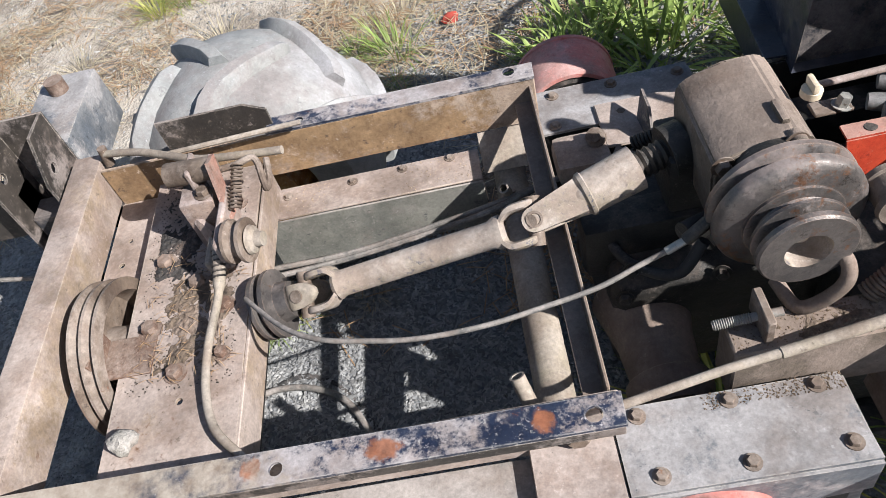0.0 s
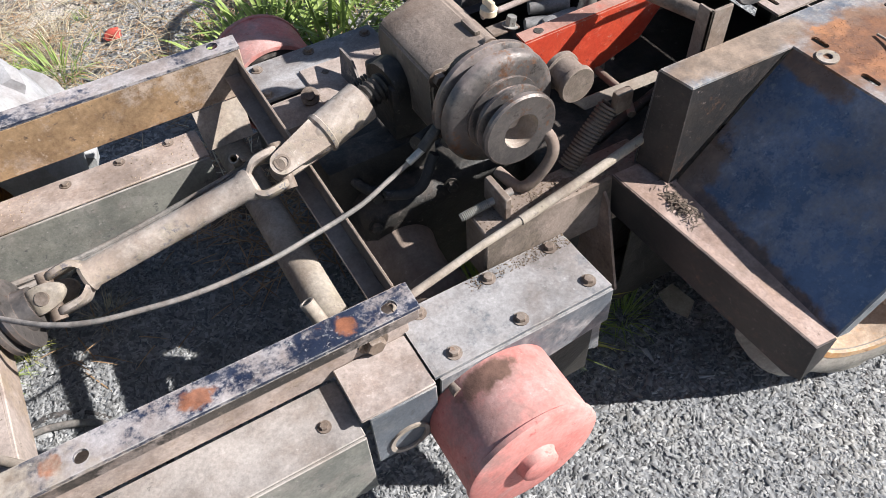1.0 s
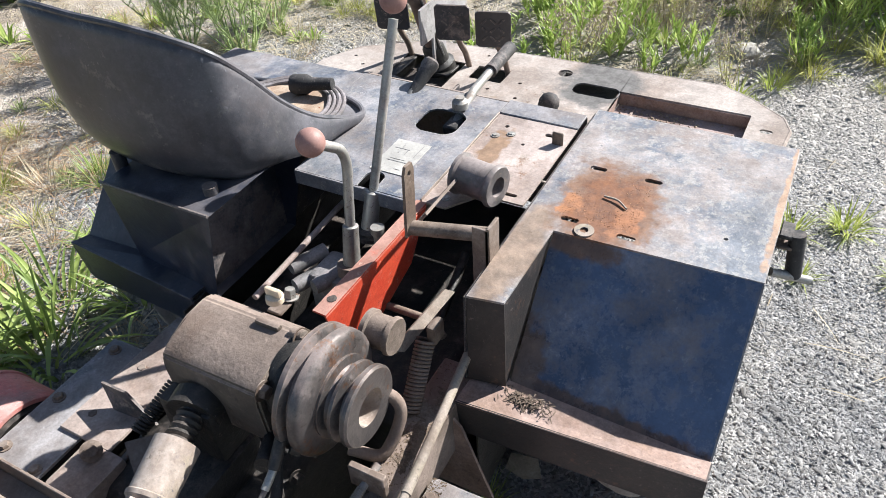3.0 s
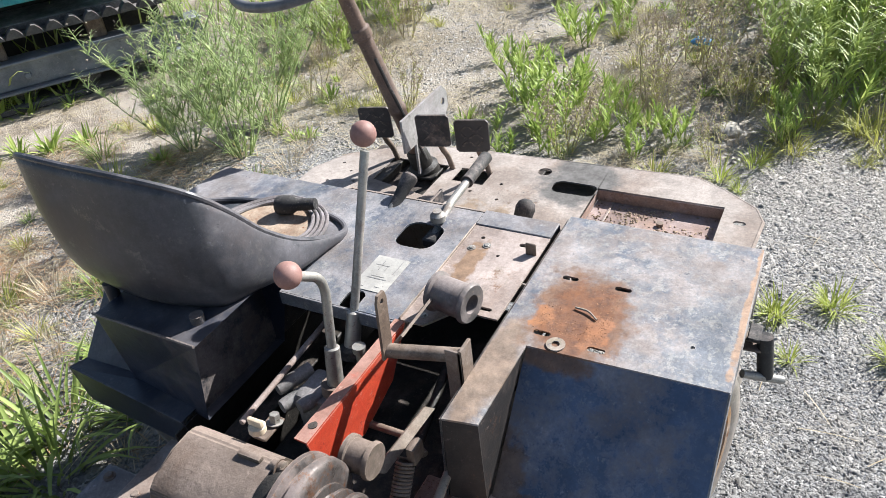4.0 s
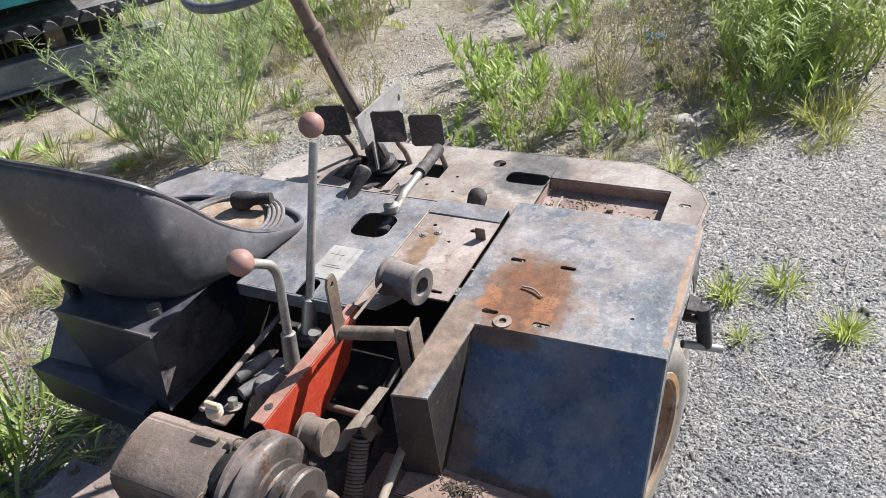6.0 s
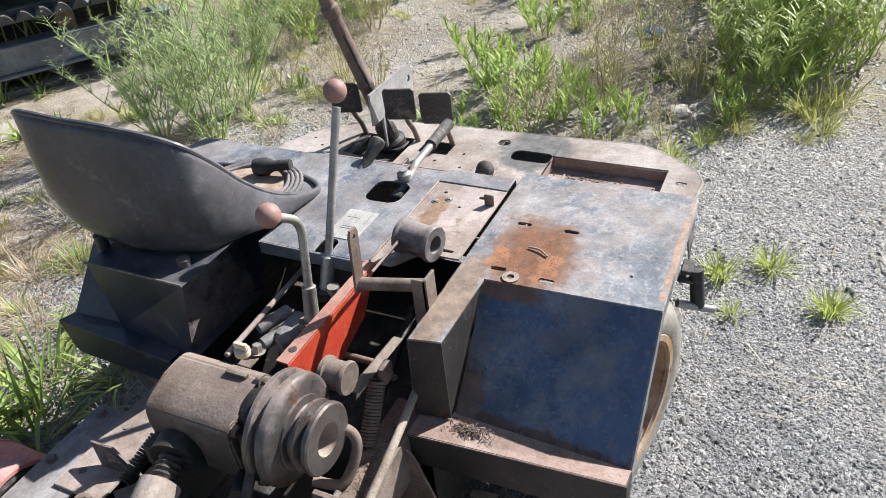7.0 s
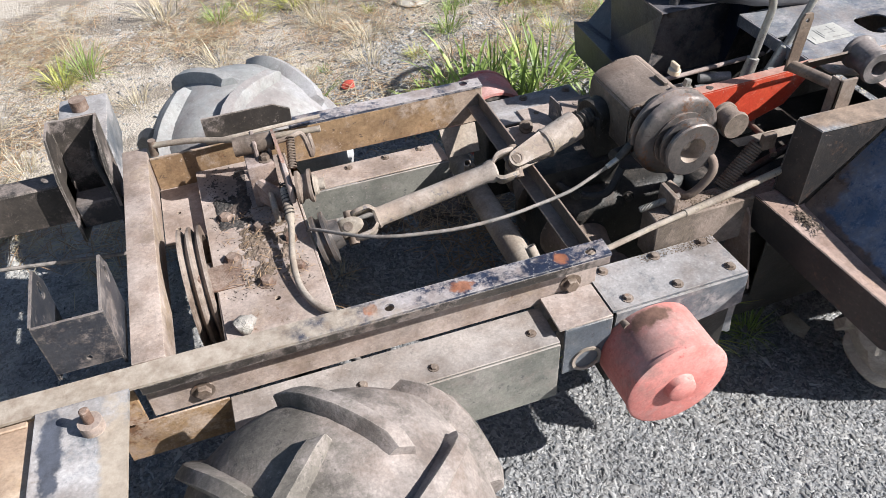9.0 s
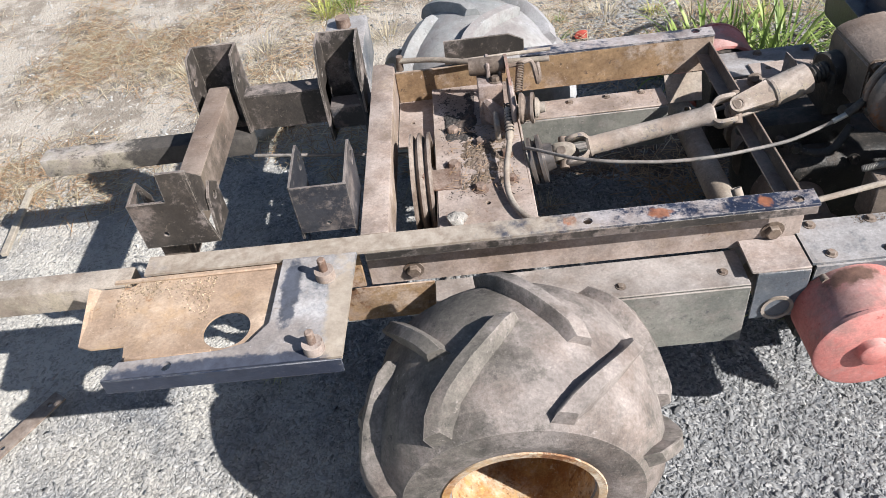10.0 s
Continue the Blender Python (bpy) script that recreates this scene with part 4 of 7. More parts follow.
def fork(at, along, across, reach, gap, r, material):
    """A forked yoke end: two rounded arms from a hub, set apart along across."""
    z, x = Vector(along).normalized(), Vector(across).normalized()
    y = z.cross(x).normalized()
    bm = bmesh.new()
    for s in (-1, 1):
        pts = smooth_path([Vector(at) + x * (s * q * gap) + z * (reach * w) for q, w in ((0.45, 0.0), (0.95, 0.30), (1.05, 0.65), (1.0, 1.30))], 7)
        rings = []
        for i, p in enumerate(pts):
            k = i / (len(pts) - 1)
            wy, wx = r * (0.95 + 0.2 * math.sin(k * 3.14)) * (1.0 if k < 0.72 else math.sqrt(max(0.06, 1 - ((k - 0.72) / 0.30) ** 2))), r * 0.34
            rings.append([bm.verts.new(p + y * (wy * a) + x * (wx * c)) for a, c in ((-1, -0.6), (-0.7, -1), (0.7, -1), (1, -0.6), (1, 0.6), (0.7, 1), (-0.7, 1), (-1, 0.6))])
        for a, c in zip(rings, rings[1:]):
            for k in range(8):
                bm.faces.new((a[k], a[(k + 1) % 8], c[(k + 1) % 8], c[k]))
        bm.faces.new(rings[0])
        bm.faces.new(rings[-1])
    return bm


X1, X2 = Vector((0.05, 0.75, 0.62)).normalized(), Vector((-0.30, -0.62, 0.72)).normalized()
for at, along, across, gap, r in ((A + d1 * 0.03, d1, X2, 0.023, 0.018), (B + d1 * 0.062, -d1, X1, 0.027, 0.0195), (C - d1 * 0.055, d1, X1, 0.027, 0.0195)):
    part("yoke", fork(at, along, across, 0.046, gap, r, shaft_m), shaft_m if gap > 0.024 else pipe_m, shaft, smooth=60)
for at in (B, C):
    cr = rod([at - X1 * 0.0375, at + X1 * 0.0375], 0.0115, 16)
    rod([at - X2 * 0.0305, at + X2 * 0.0305], 0.0105, 16, cr)
    part("cross_pin", cr, brown_steel, shaft)
d2 = (D - C).normalized()
X3 = (X2 - d2 * X2.dot(d2)).normalized()
ears = bmesh.new()
for side in (-1, 1):
    round_end = [(-0.019 * math.cos(k * math.pi / 10 - math.pi / 2), 0.019 * math.sin(k * math.pi / 10 - math.pi / 2)) for k in range(11)]
    sheet([(0.075, -0.026)] + [(q[0], q[1]) for q in round_end] + [(0.075, 0.026)], (), 0.011, plane(C + X3 * (side * 0.0225 + 0.0055), d2, X3.cross(d2)), ears)
part("yoke", ears, shaft_m, shaft, smooth=30)
caps = lathe([(-0.0295, 0), (-0.0295, 0.0125), (0.0295, 0.0125), (0.0295, 0.009), (0.0275, 0.008), (0.0275, 0)], C, C + X3, 20)
part("bearing_cap", caps, brown_steel, shaft)
sl = lathe([(0, 0), (0, 0.019), (0.006, 0.0255), (0.030, 0.0300), (0.033, 0.034), (0.039, 0.035), (0.041, 0.0325), (0.118, 0.0345), (0.120, 0.024), (0.12, 0)], C + d2 * 0.048, D, 28)
part("slip_yoke", sl, shaft_m, shaft, "tan slip yoke")
part("spline_boot", lathe([(0.0, 0)] + [(0.004 + 0.005 * k, 0.019 if k % 2 else 0.0225) for k in range(12)] + [(0.062, 0)], D + d2 * 0.004, D + d2, 24), grease_shade_m, shaft)

# right-angle gearbox with its drive pulley
gprof = [(0.406, 0.560), (0.403, 0.650), (0.407, 0.668), (0.424, 0.681), (0.470, 0.692), (0.508, 0.697), (0.526, 0.690), (0.541, 0.666), (0.547, 0.610), (0.547, 0.560)]
gb = bmesh.new()
a = [gb.verts.new((x, 0.785, z)) for x, z in gprof]
c = [gb.verts.new((x + 0.002, 0.968, z - 0.004)) for x, z in gprof]
for i in range(len(a)):
    k = (i + 1) % len(a)
    gb.faces.new((a[i], a[k], c[k], c[i]))
gb.faces.new(a)
gb.faces.new(c)
bmesh.ops.bevel(gb, geom=gb.edges[:], offset=0.004, segments=2, affect='EDGES')
gearbox = part("gearbox", gb, cast_m, veh, "brown cast gearbox with an arched top, dusty", smooth=24)
part("pulley_housing", lathe([(0, 0), (0, 0.060), (0.02, 0.066), (0.055, 0.055), (0.055, 0)], (0.478, 0.790, 0.635), (0.478, 0.70, 0.635), 30), grease_shade_m, gearbox)
part("input_housing", box((0.372, 0.862, 0.505), (0.440, 0.962, 0.612), 0.008, seg=2), grease_shade_m, gearbox, "greasy black input housing")
part("input_neck", lathe([(0, 0), (0, 0.042), (0.03, 0.042), (0.03, 0)], (0.405, 0.905, 0.600), (0.34, 0.892, 0.592), 24), grease_shade_m, gearbox)
for x, y, z in ((0.505, 0.783, 0.690), (0.415, 0.783, 0.672), (0.540, 0.783, 0.600)):
    hex_bolt((x, y, z), (0, -1, 0), 0.011, 0.012, gearbox)
lug = lathe([(0, 0), (0, 0.011), (0.020, 0.011), (0.024, 0.006), (0.024, 0)], (0.507, 0.795, 0.692), (0.507, 0.72, 0.692), 18)
part("cast_lug", lug, cast_m, gearbox)
part("cast_lug", box((0.497, 0.812, 0.690), (0.509, 0.856, 0.703), 0.005, seg=2), cast_m, gearbox)
part("filler_cap", lathe([(0, 0), (0, 0.014), (0.010, 0.014), (0.013, 0.010), (0.013, 0)], (0.555, 0.865, 0.686), (0.565, 0.86, 0.80), 20), bottle_m, gearbox, "cream plastic filler cap")
part("cap_tab", box((0.551, 0.850, 0.697), (0.559, 0.878, 0.712), 0.003, seg=2), bottle_m, gearbox, "cream plastic tab")
py, pz, px = 0.652, 0.635, 0.478
prof = [(0.0, 0.029), (0.0, 0.058), (0.003, 0.061), (0.010, 0.061), (0.016, 0.047), (0.020, 0.047), (0.026, 0.060), (0.031, 0.060), (0.037, 0.047), (0.043, 0.050), (0.046, 0.062), (0.050, 0.062), (0.052, 0.082), (0.056, 0.091), (0.060, 0.094), (0.070, 0.095), (0.073, 0.090), (0.077, 0.083), (0.081, 0.083), (0.084, 0.090), (0.087, 0.095), (0.095, 0.095), (0.097, 0.03), (0.097, 0.0)]
pul = part("drive_pulley", lathe(prof, (px, py, pz), (px, py + 1, pz), 56), pulley_m, gearbox, "worn stepped cast drive pulley")
bore = lathe([(0.0, 0.029), (0.040, 0.029), (0.040, 0.0)], (px, py, pz), (px, py + 1, pz), 24)
lathe([(0.022, 0), (0.022, 0.009), (0.04, 0.009)], (px, py, pz), (px, py + 1, pz), 12, bore)
part("bore", bore, shaft_m, pul)
part("idler_pulley", lathe([(0, 0), (0, 0.029), (0.003, 0.031), (0.008, 0.031), (0.010, 0.027), (0.040, 0.027), (0.042, 0.031), (0.050, 0.031), (0.050, 0)], (0.600, 0.682, 0.645), (0.600, 0.767, 0.645), 32), cast_m, veh, "flat-faced idler pulley")
part("idler_arm", quad_plate([(0.612, 0.704, 0.594), (0.628, 0.690, 0.581), (0.772, 0.674, 0.594), (0.760, 0.686, 0.606)], 0.006), pipe_m, veh)
part("crank_rod", rod(smooth_path([(0.47, 0.70, 0.52), (0.480, 0.655, 0.518), (0.50, 0.642, 0.535), (0.525, 0.637, 0.575), (0.530, 0.65, 0.60), (0.52, 0.68, 0.612)], 6), 0.0095, 12), cast_m, veh, "bent steel rod")
part("tension_rod", rod([(0.40, 0.72, 0.60), (0.393, 0.732, 0.607)], 0.012, 10), grease_shade_m, veh)

# transmission case below
tr = part("transmission_case", box((0.27, 0.80, 0.16), (0.62, 1.10, 0.43), 0.045, seg=3), grease_shade_m, veh, "oily black transmission case", smooth=60)
part("axle_housing", lathe([(0, 0), (0, 0.055), (0.03, 0.068), (0.05, 0.068), (0.055, 0.056), (0.13, 0.062), (0.22, 0.085), (0.22, 0)], (0.330, 0.640, 0.300), (0.330, 0.90, 0.300), 30), cast_m, tr)
part("axle_housing", lathe([(0, 0), (0, 0.055), (0.03, 0.068), (0.05, 0.068), (0.055, 0.056), (0.16, 0.085), (0.16, 0)], (0.330, 1.160, 0.300), (0.330, 0.90, 0.300), 30), cast_m, tr)
part("axle_end", lathe([(0, 0), (0, 0.030), (0.04, 0.034), (0.04, 0)], (0.330, 0.600, 0.300), (0.330, 0.90, 0.300), 20), brown_steel, tr)
part("case_rib", box((0.24, 0.86, 0.38), (0.45, 0.93, 0.495), 0.018, seg=2), grease_shade_m, tr)
part("hose", rod(smooth_path([(0.27, 0.92, 0.47), (0.30, 0.83, 0.455), (0.36, 0.775, 0.47), (0.40, 0.78, 0.53)]), 0.009, 10), grip_m, tr)
part("hose", rod(smooth_path([(0.36, 0.76, 0.585), (0.40, 0.78, 0.575), (0.44, 0.80, 0.56)]), 0.013, 10), grease_shade_m, tr)
for x, y, z in ((0.29, 0.80, 0.40), (0.36, 0.80, 0.22), (0.44, 0.80, 0.42), (0.27, 0.86, 0.30), (0.30, 0.80, 0.47)):
    hex_bolt((x, y - 0.001, z), (-0.3, -1, 0.2), 0.010, 0.012, tr, grease_shade_m)
# black here carries the shade of the bay
part("front_case", box((0.60, 0.66, 0.18), (1.25, 1.02, 0.43), 0.03, seg=2), grease_shade_m, veh, "front transmission case, coloured black like the shaded bay", smooth=60)
part("far_mount", box((0.33, 1.095, 0.4405), (0.62, 1.215, 0.4465), 0.002), frame_tan, veh, "folded tan mount plate")
part("mount_fin", quad_plate([(0.400, 1.150, 0.440), (0.416, 1.180, 0.489), (0.412, 1.115, 0.500), (0.409, 1.060, 0.446)], 0.005), black_paint, veh)
part("spring", coil((0.361, 1.044, 0.489), (0.445, 1.025, 0.530), 0.0115, 0.0028, 15), grease_shade_m, veh)
part("lever_plate", quad_plate([(0.30, 0.985, 0.49), (0.335, 0.965, 0.49), (0.365, 1.01, 0.50), (0.335, 1.04, 0.50)], 0.006), brown_steel, veh)
part("brass_bolt", lathe([(0, 0), (0, 0.018), (0.012, 0.018), (0.014, 0.010), (0.022, 0.010), (0.022, 0)], (0.315, 1.115, 0.455), (0.30, 1.08, 0.50), 14), brown_steel, veh)
part("tan_elbow", box((0.235, 1.06, 0.40), (0.335, 1.15, 0.448), 0.014, seg=2), frame_tan, veh)

# near control rod and its beam
part("control_rod", rod([(0.20, 0.549, 0.523), (0.364, 0.571, 0.537), (0.44, 0.578, 0.543)], 0.0062, 12), pipe_m, veh, "dusty round control rod")
part("control_rod", rod([(0.43, 0.577, 0.542), (0.571, 0.592, 0.553), (0.69, 0.606, 0.565)], 0.0078, 12), pipe_m, veh)
part("sub_beam", box((0.385, 0.599, 0.400), (0.70, 0.660, 0.512), 0.003), cast_m, veh, "earth-stained inner beam")
# far beam and added side sheets are black, the bay's shade as colour
part("sub_beam", box((0.55, 1.06, 0.330), (1.25, 1.12, 0.450), 0.003), grease_shade_m, veh)
part("bay_side", box((0.60, 1.160, 0.17), (1.26, 1.165, 0.50), 0.001), grease_shade_m, veh)
part("bay_side", box((0.70, 0.604, 0.17), (1.26, 0.609, 0.49), 0.001), grease_shade_m, veh)
bs = box((0.425, 0.610, 0.512), (0.437, 0.670, 0.556), 0.002)
part("end_plate", quad_plate([(0.612, 0.622, 0.511), (0.612, 0.585, 0.470), (0.612, 0.530, 0.300), (0.612, 0.640, 0.300)], 0.005), ledge_m, veh)
part("stop_block", bs, brown_steel, veh)
stud = lathe([(0, 0), (0, 0.0062), (0.09, 0.0062), (0.09, 0)], (0.370, 0.648, 0.516), (0.46, 0.640, 0.535), 10)
for k in range(16):
    lathe([(0.002 + k * 0.003, 0.0062), (0.0032 + k * 0.003, 0.0078), (0.0045 + k * 0.003, 0.0062)], (0.370, 0.648, 0.516), (0.46, 0.640, 0.535), 10, stud)
part("stop_screw", stud, lever_m, veh, "threaded steel stop screw")
part("spring", coil((0.652, 0.664, 0.598), (0.575, 0.656, 0.512), 0.0145, 0.0027, 19), brown_steel, veh)
part("link_block", box((0.650, 0.645, 0.590), (0.682, 0.662, 0.628), 0.006, seg=2), brown_steel, veh)
part("cross_link", rod([(0.72, 0.80, 0.565), (0.72, 0.70, 0.565), (0.70, 0.66, 0.56)], 0.007, 10), cast_m, veh)
part("linkage_rod", rod([(0.612, 0.974, 0.600), (0.90, 0.985, 0.603)], 0.0058, 10), pink_steel, veh)
part("linkage_rod", rod([(0.66, 0.69, 0.50), (0.90, 0.72, 0.56)], 0.009, 10), grease_shade_m, veh)

# inner control cable
part("control_cable", rod(smooth_path([(-0.305, 0.862, 0.505), (-0.289, 0.837, 0.522), (-0.220, 0.756, 0.549), (-0.161, 0.713, 0.562), (-0.096, 0.695, 0.563), (-0.017, 0.682, 0.563), (0.076, 0.685, 0.560), (0.156, 0.699, 0.557), (0.237, 0.715, 0.557), (0.297, 0.735, 0.562), (0.340, 0.738, 0.580)]), 0.0040, 10), cable_m, veh, "grey sheathed control cable")
part("cable_ferrule", rod([(0.333, 0.738, 0.577), (0.359, 0.740, 0.590)], 0.006, 12), lever_m, veh)
part("cable_end", rod([(0.359, 0.740, 0.590), (0.392, 0.745, 0.618)], 0.009, 12), grease_shade_m, veh)


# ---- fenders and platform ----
# rust over a near-black base that also carries shade on strip and skirt
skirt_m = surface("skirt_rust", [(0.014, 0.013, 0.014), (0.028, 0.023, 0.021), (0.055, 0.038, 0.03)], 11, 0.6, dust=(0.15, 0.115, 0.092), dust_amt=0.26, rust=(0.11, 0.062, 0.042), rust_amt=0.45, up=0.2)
def fender(side):
    """One fender: flat top, sloping back, inner strip, ledge and skirt. side -1: near, 1: far (mirrored about the middle)."""
    def f(x, y, z):
        return (x, y if side < 0 else 1.76 - y, z)
    flip = 1 if side < 0 else -1
    front = 1.303 if side < 0 else 1.255
    slope_z = lambda x: 0.694 - (x - 0.69) * 0.030
    tilt = Matrix.Translation((0.69, 0, 0.694)) @ pose(0, 0, 0, 0, math.degrees(0.030), 0) @ Matrix.Translation((-0.69, 0, 0))
    outline = [f(0.688, 0.545, 0), f(0.882, 0.545, 0), f(0.892, 0.217, 0), f(front, 0.226, 0), f(front, 0.612, 0), f(0.678, 0.602, 0)][::flip]
    holes = []
    if side < 0:
        holes = [ring(1.09, 0.539, 0.0062, 14, 0, 0.0095), ring(1.089, 0.438, 0.0062, 14, 0, 0.0095), ring(0.912, 0.433, 0.0062, 14, 0, 0.0095), ring(0.922, 0.532, 0.0062, 14, 0, 0.0095), ring(0.975, 0.29, 0.004, 8)]
    mt_top = fender_top_m if side < 0 else far_fender_m
    mt_slope = fender_slope_m if side < 0 else navy_box
    top = part("fender", sheet([p[:2] for p in outline], holes, 0.004, tilt), mt_top, veh, "blue-grey fender box, dusty on top with a rusted patch" if side < 0 else "blue-black fender box")
    part("back_slope", quad_plate([f(0.882, 0.545, 0.684), f(0.702, 0.541, 0.508), f(0.702, 0.219, 0.478), f(0.892, 0.219, 0.686)][::flip], 0.004), mt_slope, top, "deep blue sloping back panel")
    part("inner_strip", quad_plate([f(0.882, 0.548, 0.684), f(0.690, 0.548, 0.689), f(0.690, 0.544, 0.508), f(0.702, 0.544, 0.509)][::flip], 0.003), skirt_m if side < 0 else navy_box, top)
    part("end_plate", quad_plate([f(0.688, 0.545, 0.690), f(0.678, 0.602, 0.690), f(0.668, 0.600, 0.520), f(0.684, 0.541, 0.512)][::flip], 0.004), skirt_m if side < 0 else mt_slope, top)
    part("inner_wall", quad_plate([f(0.684, 0.606, 0.684), f(front, 0.616, 0.666), f(front, 0.616, 0.49), f(0.672, 0.606, 0.50)][::-flip], 0.004), black_paint, top)
    # ledge and skirt along the back
    ledge = part("ledge", quad_plate([f(0.621, 0.600, 0.516), f(0.664, 0.217, 0.492), f(0.706, 0.217, 0.482), f(0.706, 0.600, 0.512)][::flip], 0.004), ledge_m if side < 0 else navy_box, top, "rust-brown ledge" if side < 0 else "")
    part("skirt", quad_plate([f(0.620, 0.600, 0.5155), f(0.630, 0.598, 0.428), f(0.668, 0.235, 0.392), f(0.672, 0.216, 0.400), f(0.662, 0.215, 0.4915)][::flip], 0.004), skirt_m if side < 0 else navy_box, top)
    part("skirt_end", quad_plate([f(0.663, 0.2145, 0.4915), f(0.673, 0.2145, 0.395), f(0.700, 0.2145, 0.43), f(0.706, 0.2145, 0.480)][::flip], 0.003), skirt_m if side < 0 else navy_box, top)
    # side lip along the slope and the top
    part("side_lip", quad_plate([f(0.708, 0.216, 0.480), f(0.736, 0.216, 0.470), f(0.915, 0.216, 0.655), f(front, 0.224, slope_z(front) - 0.035), f(front, 0.224, slope_z(front) - 0.004), f(0.893, 0.216, 0.683)][::flip], 0.004), cover_grey, top)
    part("front_lip", quad_plate([f(front + 0.001, 0.226, slope_z(front) - 0.005), f(front + 0.001, 0.612, slope_z(front) - 0.005), f(front + 0.001, 0.612, 0.49), f(front + 0.001, 0.25, 0.49)][::-flip], 0.004), mt_top, top)
    part("front_gusset", quad_plate([f(front - 0.11, 0.223, slope_z(front) - 0.03), f(front - 0.03, 0.225, 0.53), f(front, 0.225, 0.56), f(front, 0.225, slope_z(front) - 0.036)][::flip], 0.003), black_paint, top)
    return top


fender_top_m = surface("fender_top_patched", [(0.115, 0.135, 0.17), (0.185, 0.20, 0.225), (0.30, 0.30, 0.295)], 9, 0.40, fleck=0.51, dust=(0.38, 0.335, 0.285), dust_amt=0.44, rust=(0.30, 0.12, 0.045), rust_amt=0.12, up=0.14, edge=(0.44, 0.40, 0.36))
far_fender_m = surface("far_fender_top", [(0.09, 0.105, 0.14), (0.16, 0.175, 0.20), (0.26, 0.26, 0.255)], 8, 0.40, fleck=0.54, dust=(0.33, 0.31, 0.28), dust_amt=0.42, up=0.2, edge=(0.40, 0.38, 0.36))


def add_patch(m, x, y, rx, ry, colour, ragged=0.9, scale=16.0, power=2.0, deep=None):
    """Rust with a ragged edge over a stretch of a surface."""
    nt = m.node_tree
    b = nt.nodes["Principled BSDF"]
    was = b.inputs["Base Color"].links[0].from_socket
    tc = nt.nodes.new("ShaderNodeTexCoord")
    mp = nt.nodes.new("ShaderNodeMapping")
    mp.vector_type = 'TEXTURE'
    mp.inputs["Location"].default_value = (x, y, 0)
    mp.inputs["Scale"].default_value = (rx, ry, 1000)
    nt.links.new(tc.outputs["Object"], mp.inputs[0])
    sep = nt.nodes.new("ShaderNodeSeparateXYZ")
    nt.links.new(mp.outputs[0], sep.inputs[0])

    def op(kind, a, c=0.0):
        n = nt.nodes.new("ShaderNodeMath")
        n.operation = kind
        for i, v in enumerate((a, c)):
            if isinstance(v, (int, float)):
                n.inputs[i].default_value = v
            else:
                nt.links.new(v, n.inputs[i])
        return n.outputs[0]
    n = nt.nodes.new("ShaderNodeTexNoise")
    n.inputs["Scale"].default_value, n.inputs["Detail"].default_value, n.inputs["Roughness"].default_value = scale, 9, 0.7
    nt.links.new(tc.outputs["Object"], n.inputs["Vector"])
    far = op('POWER', op('ADD', op('POWER', op('ABSOLUTE', sep.outputs[0]), power), op('POWER', op('ABSOLUTE', sep.outputs[1]), power)), 1 / power)
    edge = op('ADD', far, op('MULTIPLY', op('SUBTRACT', n.outputs[0], 0.5), ragged * 2))
    r = nt.nodes.new("ShaderNodeMapRange")
    r.interpolation_type = 'SMOOTHSTEP'
    r.inputs[1].default_value, r.inputs[2].default_value, r.inputs[3].default_value, r.inputs[4].default_value = 0.72, 1.18, 0.95, 0.0
    nt.links.new(edge, r.inputs[0])
    n2 = nt.nodes.new("ShaderNodeTexNoise")
    n2.inputs["Scale"].default_value, n2.inputs["Detail"].default_value, n2.inputs["Roughness"].default_value = 38, 8, 0.75
    nt.links.new(tc.outputs["Object"], n2.inputs["Vector"])
    inner = nt.nodes.new("ShaderNodeMix")
    inner.data_type = 'RGBA'
    inner.inputs[6].default_value, inner.inputs[7].default_value = (*(deep or tuple(v * 0.45 for v in colour)), 1), (*colour, 1)
    rr = nt.nodes.new("ShaderNodeMapRange")
    rr.inputs[1].default_value, rr.inputs[2].default_value = 0.35, 0.65
    nt.links.new(n2.outputs[0], rr.inputs[0])
    nt.links.new(rr.outputs[0], inner.inputs[0])
    mx = nt.nodes.new("ShaderNodeMix")
    mx.data_type = 'RGBA'
    nt.links.new(r.outputs[0], mx.inputs[0])
    nt.links.new(was, mx.inputs[6])
    nt.links.new(inner.outputs[2], mx.inputs[7])
    nt.links.new(mx.outputs[2], b.inputs["Base Color"])


add_patch(fender_top_m, 0.79, 0.578, 0.14, 0.040, (0.30, 0.22, 0.165), 0.8, 9)
add_patch(fender_top_m, 0.995, 0.488, 0.128, 0.088, (0.235, 0.125, 0.072), 0.9, 14, 4.0, (0.11, 0.06, 0.038))
add_patch(fender_top_m, 0.985, 0.482, 0.100, 0.062, (0.215, 0.088, 0.038), 1.1, 22, 3.0, (0.09, 0.042, 0.026))
add_patch(fender_top_m, 0.955, 0.445, 0.040, 0.022, (0.34, 0.15, 0.07), 1.8, 30, 3.0, (0.20, 0.09, 0.045))
add_patch(fender_top_m, 0.965, 0.545, 0.030, 0.018, (0.38, 0.165, 0.07), 1.8, 30, 3.0, (0.20, 0.09, 0.045))
add_patch(fender_top_m, 1.15, 0.224, 0.2, 0.008, (0.46, 0.30, 0.20), 1.5, 16)
add_patch(fender_slope_m, 0.700, 0.40, 0.017, 0.35, (0.13, 0.075, 0.05), 1.1, 22, 2.0, (0.035, 0.022, 0.016))
add_patch(fender_slope_m, 0.700, 0.55, 0.085, 0.055, (0.17, 0.115, 0.085), 1.2, 14, 2.0, (0.07, 0.048, 0.036))
